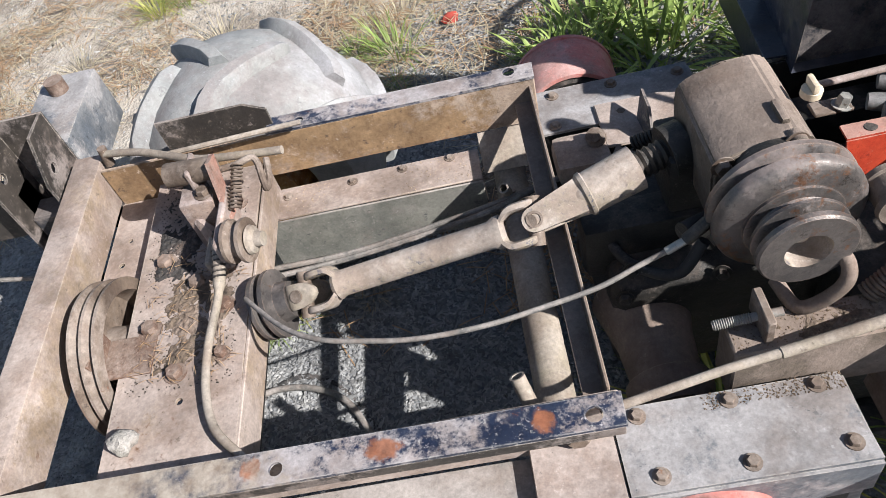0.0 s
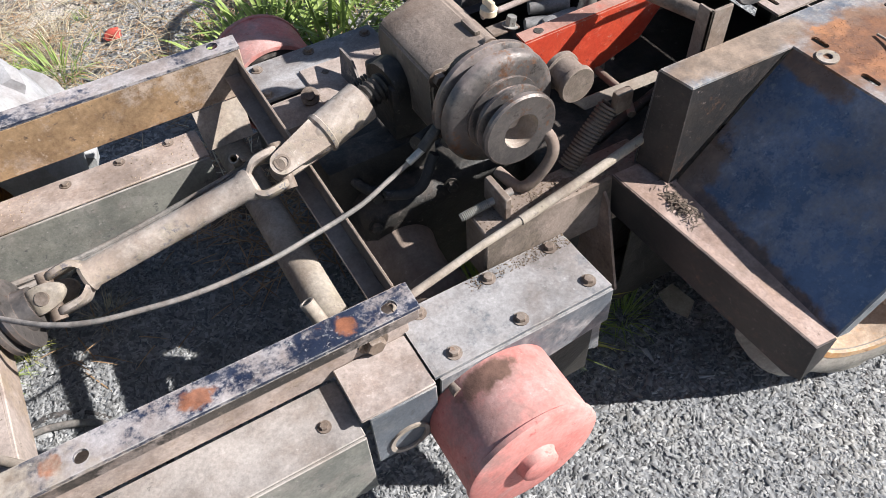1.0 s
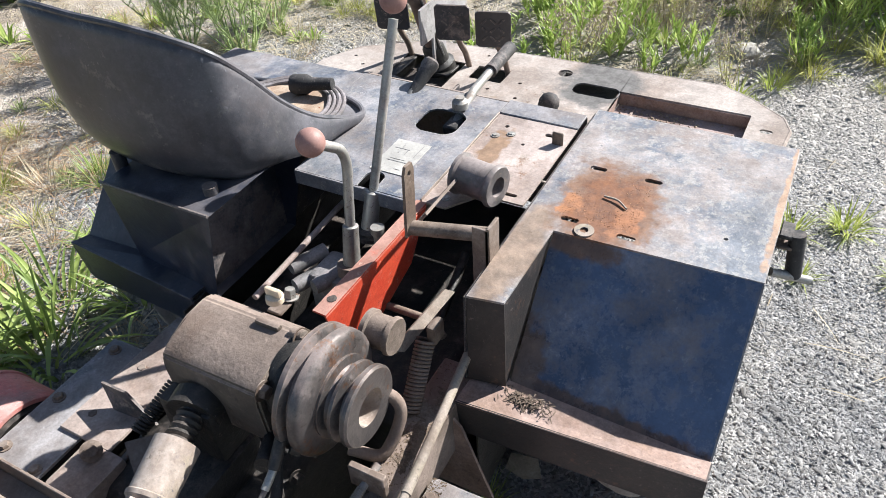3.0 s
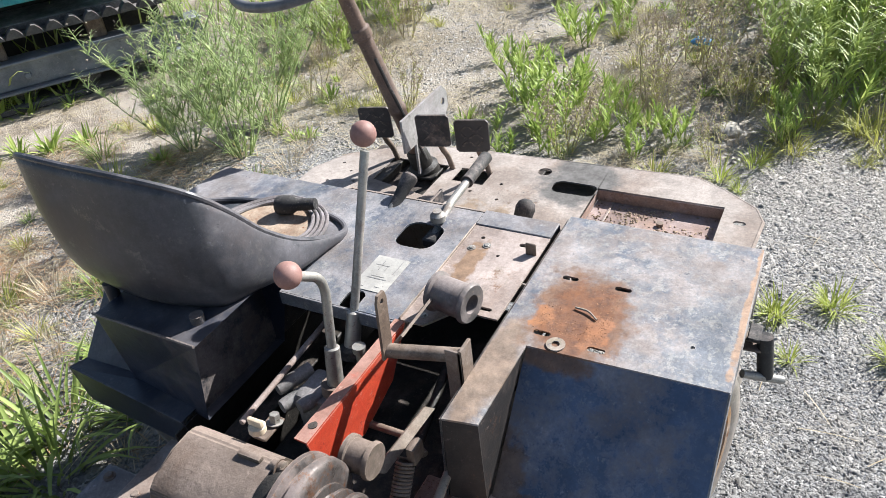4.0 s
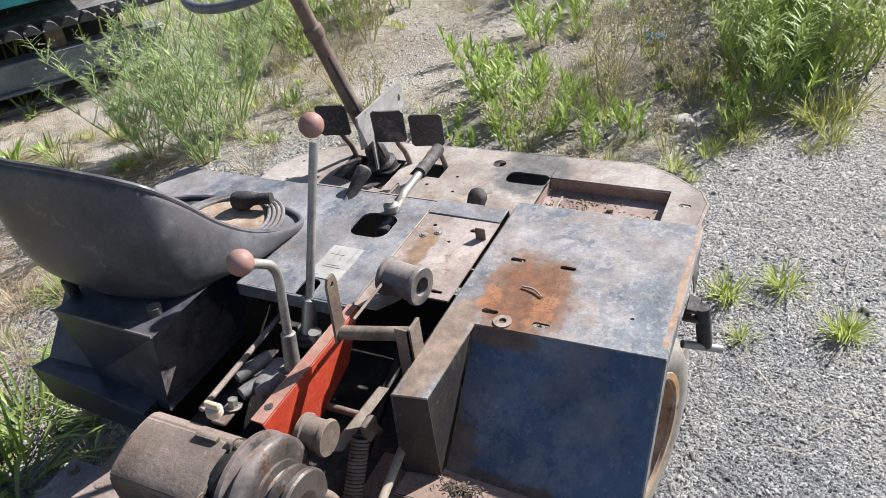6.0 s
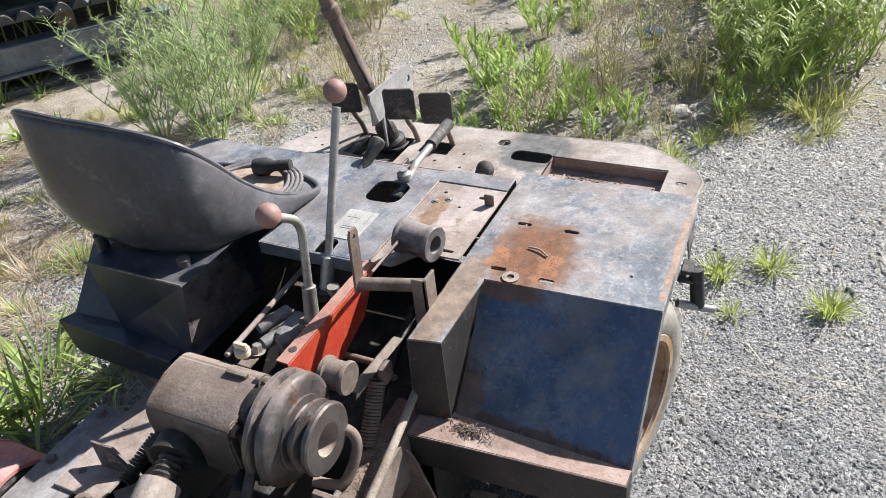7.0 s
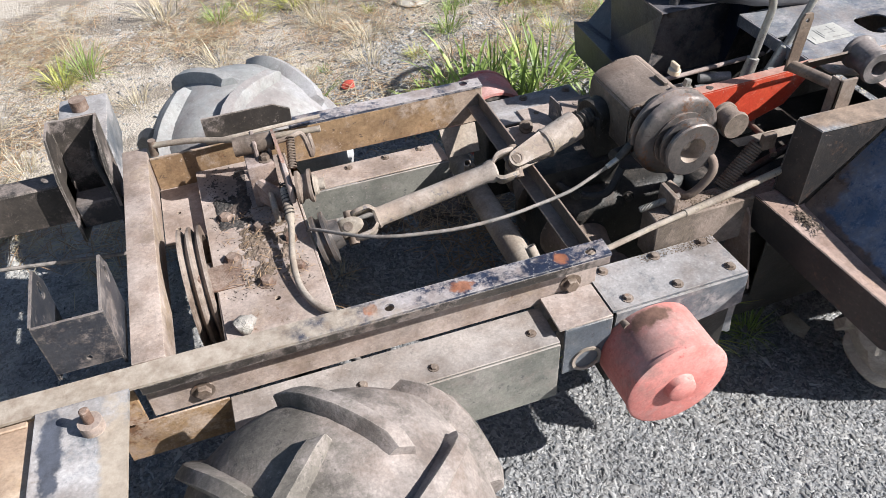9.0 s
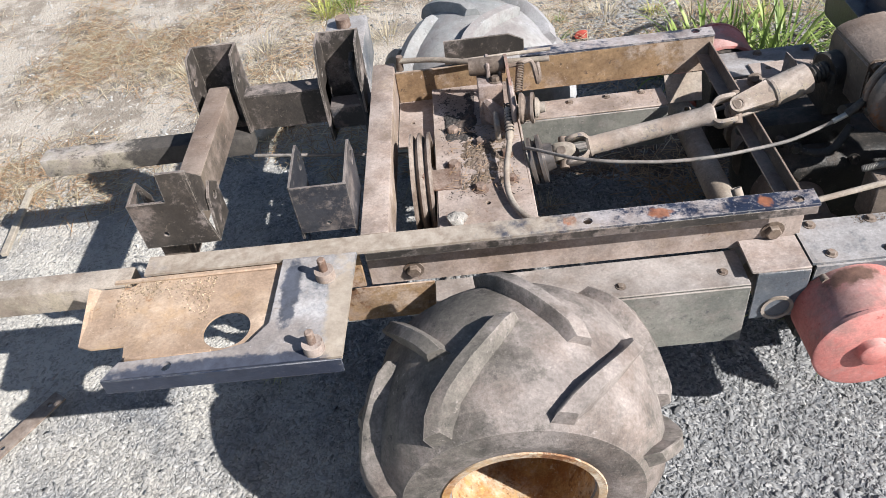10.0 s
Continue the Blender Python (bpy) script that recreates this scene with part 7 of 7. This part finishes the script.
put(ROSETTE, [(2.47, 4.34, 1.0), (2.40, 4.25, 1.1), (2.62, 4.18, 1.0), (2.30, 4.35, 1.2), (2.55, 4.05, 0.6), (2.08, 3.66, 0.9), (2.20, 3.52, 0.8), (2.00, 3.80, 0.7), (2.75, 3.55, 0.7), (2.90, 3.35, 0.6), (2.83, 1.68, 0.7), (2.95, 1.72, 0.6), (2.62, 1.56, 0.5), (2.15, 2.95, 0.6), (2.45, 3.2, 0.7), (2.62, 3.05, 0.7), (1.25, 3.10, 0.7), (1.45, 3.35, 0.8), (0.95, 2.75, 0.5)], "leaf_rosette", "low leafy green weed on gravel", "weed", "leaf rosettes")
put(SEEDY, [(3.68, 0.72, 0.9), (3.52, 0.62, 0.8), (3.12, 0.80, 0.6), (2.85, 0.56, 0.6), (3.30, 0.52, 0.7), (3.23, 2.41, 0.7), (3.08, 2.28, 0.7), (3.05, 2.08, 0.6), (3.55, 0.95, 0.7), (3.85, 0.85, 0.9), (2.95, 2.60, 0.6)], "seeding_weed", "straw-coloured weed with pale seed heads", "weed", "seeding weeds")
put(GREENISH, [(1.957, 0.193, 0.60), (1.94, 0.22, 0.45), (2.035, 0.044, 0.62), (2.06, 0.06, 0.45), (1.767, 0.139, 0.38), (1.856, -0.120, 0.60), (1.88, -0.14, 0.5), (2.85, 0.40, 0.6), (2.72, 0.50, 0.6), (2.65, 0.42, 0.4)],
    "grass_tuft", "small yellow-green grass tuft in gravel", "grass", "grass tufts")
put(FINE, [(-0.12, 2.18, 0.9), (-0.95, 2.85, 0.9), (-1.05, 2.80, 0.8), (0.47, 0.735, 1.5), (0.53, 0.75, 1.4), (0.75, 0.62, 0.5), (0.62, 0.70, 0.5), (0.50, 0.66, 0.5), (0.40, 0.70, 0.45), (-0.45, 1.15, 0.45), (-0.40, 1.19, 0.4), (-0.98, 0.70, 0.4), (1.6, 2.6, 0.8), (1.3, 2.4, 0.8), (1.1, 2.7, 0.8), (1.9, 3.0, 0.9), (0.6, 2.6, 0.7), (2.1, 3.3, 0.9)],
    "grass_tuft", "small fine-bladed grass tuft", "grass", "grass tufts")
put(DRY, [(0.2, 2.45, 0.58), (-0.1, 2.35, 0.52), (0.55, 2.35, 0.58), (0.85, 2.4, 0.58), (1.2, 2.1, 0.58), (1.0, 2.3, 0.58), (1.45, 2.3, 0.64), (1.7, 2.35, 0.58), (1.55, 2.75, 0.64), (1.2, 2.55, 0.64), (1.9, 2.6, 0.58), (-0.4, 2.7, 0.58), (-0.75, 2.5, 0.52), (-1.3, 2.5, 0.52), (-1.15, 2.15, 0.46), (-1.6, 2.35, 0.46), (-1.0, 3.0, 0.58), (0.1, 2.9, 0.58), (2.3, 2.3, 0.52), (2.55, 1.9, 0.46), (3.0, 1.7, 0.52), (3.2, 0.9, 0.52), (3.4, 0.0, 0.52), (2.6, 2.5, 0.52), (0.95, 1.65, 0.41), (0.75, 1.70, 0.41), (-0.22, 1.20, 0.29), (-0.78, 1.55, 0.29), (-0.9, 1.5, 0.29)],
    "dry_grass", "tuft of dead straw-coloured grass", "grass", "dry grass tufts")


def strewn(count, x0, x1, y0, y1, keep):
    out = []
    while len(out) < count:
        x, y = g.uniform(x0, x1), g.uniform(y0, y1)
        if noise.noise((x * 1.3, y * 1.3, 6.0)) < g.uniform(-0.35, 0.25) or not keep(x, y):
            continue
        out.append((x, y, g.uniform(0.5, 1.0)))
    return out


clear = lambda x, y: y > 0.55 - 0.30 * (x - 2.2) and not (y > 1.9 and x < 2.3) and math.hypot(x - 3.75, y - 1.95) > 0.65
put(DRY, [(x, y, q * 0.75) for x, y, q in strewn(60, 2.4, 5.2, -0.3, 3.4, clear)], "dry_grass", "tuft of dead straw-coloured grass", "grass", "dry grass tufts")
put(FINE, [(x, y, q * 0.7) for x, y, q in strewn(70, 2.4, 5.2, -0.3, 3.4, clear)], "grass_tuft", "small fine-bladed grass tuft", "grass", "grass tufts")
put(FINE, [(0.20, 3.29, 1.2), (0.35, 3.2, 1.1), (0.1, 3.4, 1.1), (0.57, 3.14, 1.1), (-0.07, 3.66, 1.2), (0.30, 3.45, 1.2), (0.45, 3.35, 1.1), (0.0, 3.2, 1.0), (0.78, 2.85, 0.8), (-0.36, 3.14, 0.7), (0.65, 3.3, 1.0), (0.2, 3.6, 1.1)], "grass_tuft", "small fine-bladed grass tuft", "grass", "grass tufts")
put(DRY, [(0.1, 3.1, 1.0), (0.5, 3.0, 1.0), (-0.2, 3.4, 1.0), (0.7, 3.1, 0.9), (0.25, 2.67, 0.7), (-0.6, 3.3, 0.9)], "dry_grass", "tuft of dead straw-coloured grass", "grass", "dry grass tufts")
put(FINE[2:], [(3.17, -0.02, 1.0), (3.22, 0.06, 0.9), (3.36, -0.10, 1.0), (3.05, -0.06, 0.6), (3.00, 0.27, 0.7), (3.10, 0.33, 0.7), (3.25, 0.22, 0.7), (2.95, 0.02, 0.4)], "grass_tuft", "small yellow-green grass tuft", "grass", "grass tufts")
put(BROAD, strewn(9, 2.7, 5.6, 0.6, 3.0, clear), "broadleaf_weed", "bright green broad-leaved weed", "weed", "broadleaf weeds")
put(SEEDY, strewn(4, 2.6, 5.0, 0.5, 3.0, clear), "seeding_weed", "straw-coloured weed with pale seed heads", "weed", "seeding weeds")


put(FINE, [(x, y, q * 0.55) for x, y, q in strewn(60, -0.4, 2.4, 2.0, 3.9, lambda x, y: True)], "grass_tuft", "small fine-bladed grass tuft", "grass", "grass tufts")
put(FINE[2:], [(x, y, q * 0.6) for x, y, q in strewn(30, 2.6, 5.0, 0.3, 3.0, clear)], "grass_tuft", "small yellow-green grass tuft", "grass", "grass tufts")
put(ROSETTE, [(x, y, q * 0.7) for x, y, q in strewn(24, 2.5, 5.0, 0.4, 3.2, clear)], "leaf_rosette", "low leafy green weed on gravel", "weed", "leaf rosettes")


def litter(count, area, material, length, least=0.10, keep=lambda x, y: True):
    items = []
    while len(items) < count:
        x, y = g.uniform(area[0], area[1]), g.uniform(area[2], area[3])
        if noise.noise((x * 2.1, y * 2.1, 9.0)) < g.uniform(-0.25, 0.42) or (g.random() > least + sandiness(x, y)) or not keep(x, y):
            continue
        if g.random() > min(x - area[0], area[1] - x, area[3] - y) / 0.7 and area[1] - area[0] > 1:
            continue
        a = g.uniform(0, 6.283)
        items.append(((x, y, height(x, y) + g.uniform(0.002, 0.03)), (math.cos(a), math.sin(a), g.uniform(-0.05, 0.35)), length * g.uniform(0.4, 1.3), 0.0035, 0.35))
    return blades("straw_litter", items, material)


tagged(new("straw_litter", litter(9000, (-2.9, 2.6, 1.45, 3.8), straw_m, 0.11, 0.35)), "dead straw lying over the soil", "straw", kind="stuff")
tagged(new("straw_litter", litter(9000, (-2.9, 2.6, 1.45, 3.8), brown_straw_m, 0.11, 0.25)), "brown dead stalks lying over the soil", "straw", kind="stuff")
tagged(new("straw_litter", litter(14000, (1.9, 5.5, -0.3, 4.4), straw_m, 0.10, 0.75, lambda x, y: y > 0.75 - 0.38 * (x - 2.2))), "dead straw between the weeds", "straw", kind="stuff")


tagged(new("straw_litter", litter(420, (-0.32, 0.36, 1.06, 1.45), brown_straw_m, 0.09, 1.0)), "dead brown stalks on the ground under the frame", "straw", kind="stuff")
tagged(new("straw_litter", litter(45, (1.25, 2.9, -0.65, 0.5), straw_m, 0.14, 1.0)), "dry stalks scattered over gravel", "straw", kind="stuff")


def far_growth():
    items = []
    for _ in range(9000):
        a = g.uniform(-0.6, 1.35)
        d = g.uniform(5.0, 13.0)
        x, y = d * math.cos(a), d * math.sin(a)
        if noise.noise((x * 0.7, y * 0.7, 2.0)) < -0.15:
            continue
        items.append(((x, y, height(x, y)), (g.uniform(-0.5, 0.5), g.uniform(-0.5, 0.5), 1), g.uniform(0.15, 0.7), 0.016, g.uniform(0.2, 1.2)))
    return blades("far_weeds", items, dark_green_m)


tagged(new("far_weeds", far_growth()), "weeds and grass at the edge of the yard", "weed", kind="stuff")

# ---- loose things ----
def lump(at, r, material, name, label, category, g2, squash=0.65, group=""):
    bm = bmesh.new()
    bmesh.ops.create_icosphere(bm, subdivisions=2, radius=r)
    for v in bm.verts:
        v.co *= 1 + 0.55 * noise.noise(v.co * (1.4 / r) + Vector((g2.random() * 40, 0, 0)))
        v.co.z *= squash
    bmesh.ops.translate(bm, vec=at, verts=bm.verts)
    return thing(name, bm, material, label, category, group, smooth=50)


g2 = random.Random(5)
mortar_m = surface("mortar", [(0.30, 0.28, 0.25), (0.38, 0.35, 0.32), (0.22, 0.19, 0.17)], 40, 0.95, bump=0.9)
lump((-0.470, 0.640, 0.503), 0.020, mortar_m, "mortar_lump", "pale lump of mortar on the gear plate", "stone", g2, 0.8)
lump((-1.22, 1.86, 0.035), 0.075, stone_m, "stone", "sandy stone on the soil", "stone", g2, 0.7, "stones")
lump((-1.12, 1.90, 0.03), 0.05, stone_m, "stone", "sandy stone on the soil", "stone", g2, 0.8, "stones")
lump((-0.66, 1.80, 0.02), 0.035, stone_m, "stone", "small pale stone on the soil", "stone", g2, 0.8, "stones")
lump((0.55, 2.95, 0.012), 0.075, stone_m, "stone", "flat pale stone in the grass", "stone", g2, 0.2, "stones")
lump((3.1, 0.55, 0.02), 0.06, stone_m, "stone", "flat pale stone among the weeds", "stone", g2, 0.5, "stones")
lump((0.07, 2.30, 0.012), 0.026, red_scrap_m, "red_scrap", "scrap of red plastic on the ground", "litter", g2, 0.5)
lump((4.05, 0.85, 0.04), 0.05, blue_scrap_m, "blue_scrap", "scrap of blue plastic among the weeds", "litter", g2, 0.4)
thing("washer", lathe([(0, 0.007), (0, 0.0165), (0.0025, 0.0165), (0.0025, 0.007), (0, 0.007)], (0.900, 0.499, 0.6885), (0.900, 0.499, 0.8), 22), shaft_m, "steel washer lying on the fender", "washer")
thing("twig", rod(smooth_path([(0.985, 0.455, 0.688), (1.0, 0.475, 0.690), (1.005, 0.50, 0.688)]), 0.002, 6), wood_m, "curled dry twig lying on the fender", "twig")


def scatter(name, count, box_xy, z, size, material, label, category, clump=3.0, tilt=0.0):
    spots = []
    while len(spots) < count:
        x, y = g2.uniform(box_xy[0], box_xy[1]), g2.uniform(box_xy[2], box_xy[3])
        if noise.noise((x * 9, y * 9, clump)) < g2.uniform(-0.4, 0.35):
            continue
        spots.append((x, y, z + tilt * (x - box_xy[0]) - size * 0.3))
    tagged(new(name, pebbles(name, spots, size, material, g2, 0.6)), label, category, kind="stuff")


scatter("rust_flakes", 1500, (0.925, 1.075, 0.43, 0.555), 0.6868, 0.0014, rustsoil_m, "loose rust flakes on the fender", "rust", tilt=-0.03)
def heap(name, x0, x1, y0, y1, z, tall, material, label, category, seed):
    """A thin uneven bed of dirt that thins out to nothing at its edges."""
    step = 0.0035 if x1 - x0 < 0.5 else 0.006
    nx, ny = int((x1 - x0) / step), int((y1 - y0) / step)
    vs = []
    for j in range(ny + 1):
        for i in range(nx + 1):
            x, y = x0 + (x1 - x0) * i / nx, y0 + (y1 - y0) * j / ny
            rim = min(1.0, 5.0 * min(i / nx, 1 - i / nx, j / ny, 1 - j / ny))
            h = noise.fractal((x * 14, y * 14, seed), 0.9, 2.0, 4) + 0.5 * noise.noise((x * 150, y * 150, seed)) + 0.55
            vs.append((x, y, z - 0.006 + tall * rim * max(0.0, h) * 0.8 + 0.003 * rim))
    fs = [(j * (nx + 1) + i, j * (nx + 1) + i + 1, (j + 1) * (nx + 1) + i + 1, (j + 1) * (nx + 1) + i) for j in range(ny) for i in range(nx)]
    me = bpy.data.meshes.new(name)
    me.from_pydata(vs, [], fs)
    me.materials.append(material)
    tagged(new(name, me), label, category, kind="stuff")


oily_m = surface("oily_dirt", [(0.016, 0.015, 0.016), (0.04, 0.035, 0.032), (0.10, 0.08, 0.062)], 30, 0.75, bump=0.8, dust=(0.16, 0.12, 0.09), dust_amt=0.22)
brown_dirt_m = surface("brown_dirt", [(0.10, 0.072, 0.052), (0.17, 0.125, 0.09), (0.05, 0.04, 0.032)], 35, 0.95, bump=0.9, dust=(0.28, 0.21, 0.15), dust_amt=0.30)
heap("dirt_bed", -0.50, -0.395, 0.915, 1.192, 0.490, 0.011, oily_m, "black oily dirt caked on the gear plate", "dirt", 2.0)
heap("dirt_bed", -0.475, -0.315, 0.725, 0.985, 0.490, 0.010, brown_dirt_m, "brown dirt and leaf litter on the gear plate", "dirt", 7.0)
heap("dirt_bed", 0.392, 0.69, 0.600, 0.659, 0.512, 0.006, brown_dirt_m, "soil lying along the inner beam", "dirt", 11.0)
heap("earth_bed", -0.30, 0.50, 1.28, 1.62, 0.006, 0.012, brown_dirt_m, "bare brown earth under the frame", "soil", 15.0)
scatter("dirt_crumbs", 900, (-0.50, -0.32, 0.72, 1.19), 0.4915, 0.0016, litter_m, "dark crumbs of dirt on the gear plate", "dirt")
chaff = []
for _ in range(170):
    a = g2.uniform(0, 6.283)
    chaff.append(((g2.uniform(-0.48, -0.32), g2.uniform(0.73, 1.0), 0.497 + g2.uniform(0, 0.004)), (math.cos(a), math.sin(a), g2.uniform(-0.05, 0.1)), g2.uniform(0.008, 0.03), 0.0015, 0.2))
tagged(new("chaff", blades("chaff", chaff, brown_straw_m)), "dry chaff on the dirt", "straw", kind="stuff")
scatter("soil_crumbs", 500, (0.34, 0.525, 0.568, 0.592), 0.4405, 0.0015, soil_m, "soil crumbs along the side plate", "soil")
scatter("soil_crumbs", 700, (0.39, 0.69, 0.602, 0.658), 0.5125, 0.0014, soil_m, "soil crumbs on the inner beam", "soil")
scatter("grit", 600, (-1.14, -0.95, 0.38, 0.50), 0.547, 0.0022, grit_m, "grit on the tray floor", "grit")
scatter("grit", 260, (1.62, 1.73, 0.37, 0.68), 0.450, 0.0035, grit_m, "grit in the hatch well", "grit")
scatter("grit", 220, (-0.33, 0.09, 1.12, 1.195), 0.4155, 0.0014, grit_m, "grit on the side cover", "grit")
nest = []
for _ in range(160):
    a = g2.uniform(0, 6.283)
    nest.append(((0.672 + g2.gauss(0, 0.007), 0.500 + g2.gauss(0, 0.022), 0.5085 + abs(g2.gauss(0, 0.003))), (math.cos(a), math.sin(a), g2.uniform(-0.1, 0.12)), 0.014 * g2.uniform(0.4, 1.2), 0.003, 0.5))
tagged(new("leaf_litter", blades("leaf_litter", nest, dead_leaf_m)), "clump of dry dead leaves on the ledge", "leaves", kind="stuff")
for pts, w in (([(-1.70, 0.47, 0.006), (-1.575, 0.655, 0.010)], 0.022),):
    d = Vector(pts[1]) - Vector(pts[0])
    strap = sheet([(0, -w), (d.length, -w), (d.length, w), (0, w)], [ring(d.length * 0.2, 0, 0.007, 12), ring(d.length * 0.85, 0, 0.007, 12)], 0.005, plane((pts[0][0], pts[0][1], 0.026), d, (-d.y, d.x, 0)))
    thing("steel_strap", strap, brown_steel, "rusty steel strap lying on gravel", "strap")
thing("wood_strip", box((-0.011, 0, 0.006), (0.011, 0.36, 0.022), 0.002, None, Matrix.Translation((-1.99, 1.27, 0.006)) @ pose(0, 0, 0, 0, 0, 7)), wood_m, "weathered wooden lath lying on gravel", "lath")
thing("ground_cable", rod(smooth_path([(-0.56, 0.86, 0.030), (-0.525, 0.945, 0.034), (-0.461, 0.978, 0.036), (-0.378, 0.976, 0.036), (-0.291, 0.935, 0.034), (-0.236, 0.855, 0.030), (-0.21, 0.78, 0.026)]), 0.0075, 10), cable_m, "dusty black hose lying on gravel under the frame", "hose")
thing("ground_cable", rod(smooth_path([(-0.53, 0.80, 0.014), (-0.49, 0.95, 0.014), (-0.40, 1.01, 0.02), (-0.30, 0.97, 0.02), (-0.22, 0.86, 0.014), (-0.19, 0.76, 0.014)]), 0.010, 10), grip_m, "black hose lying on gravel under the frame", "hose")
chip = sheet([(0, 0), (0.05, 0.01), (0.055, 0.07), (0.01, 0.08), (-0.01, 0.04)], (), 0.002, Matrix.Translation((0.855, 0.535, 0.022)) @ pose(0, 0, 0, 8, 5, 20))
thing("cardboard_scrap", chip, wood_m, "torn piece of brown board on gravel", "litter")

# ---- the tracked machine behind ----
T1 = Vector((2.992, 3.799, 0))
along = Vector((0.845, -0.535, 0)).normalized()
T0 = T1 - along * 2.4
mach = holder("tracked_machine", tuple((T0 + T1) / 2), "parked rubber-tracked machine with teal bodywork", "machine")
fm = Matrix.Translation(T0) @ Matrix((along, Vector((-along.y, along.x, 0)), Vector((0, 0, 1)))).transposed().to_4x4()


def mbox(lo, hi, bevel=0.006):
    return box(lo, hi, bevel, None, fm)


part("track_frame", mbox((1.2, 0.06, 0.13), (2.75, 0.16, 0.275)), grey_beam_m, mach, "blue-grey channel track frame")
part("frame_flange", mbox((1.2, 0.01, 0.276), (2.75, 0.16, 0.292)), grey_beam_m, mach)
part("frame_flange", mbox((1.2, 0.02, 0.114), (2.75, 0.16, 0.129)), grey_beam_m, mach)
for k in range(4):
    x = 1.33 + 0.36 * k
    part("roller", lathe([(0, 0), (0, 0.075), (0.03, 0.085), (0.20, 0.085), (0.20, 0)], fm @ Vector((x, 0.12, 0.12)), fm @ Vector((x, 1.0, 0.12)), 24), track_m, mach)
    hex_bolt(fm @ Vector((x + 0.05, 0.058, 0.195)), fm.to_3x3() @ Vector((0, -1, 0)), 0.02, 0.02, mach, grey_beam_m)
part("lower_run", mbox((1.1, 0.05, 0.0), (2.8, 0.45, 0.035)), track_m, mach)
part("upper_run", mbox((1.1, 0.03, 0.404), (2.8, 0.45, 0.425)), track_m, mach, "black rubber track")
for k in range(17):
    x = 1.11 + 0.10 * k
    part("track_lug", quad_plate([fm @ Vector(q) for q in ((x, 0.02, 0.4255), (x + 0.096, 0.02, 0.4255), (x + 0.078, 0.02, 0.455), (x + 0.060, 0.02, 0.472), (x + 0.040, 0.02, 0.474), (x + 0.020, 0.02, 0.457))], -0.07), lug_m, mach)
part("track_tread", mbox((1.1, 0.0905, 0.4255), (2.8, 0.45, 0.468)), track_m, mach)
part("carrier_post", mbox((1.58, 0.08, 0.293), (1.68, 0.18, 0.4035)), brown_steel, mach)
part("carrier_post", mbox((2.12, 0.08, 0.293), (2.22, 0.18, 0.4035)), brown_steel, mach)
part("inner_chassis", mbox((1.1, 0.5, 0.15), (2.6, 0.9, 0.575)), grease_shade_m, mach)
part("body_sill", mbox((1.0, -0.02, 0.585), (2.50, 0.8, 0.670)), teal_m, mach, "teal sill panel")
part("body_panel", mbox((1.0, 0.01, 0.671), (2.45, 0.8, 1.25)), cream_m, mach, "cream side panel")
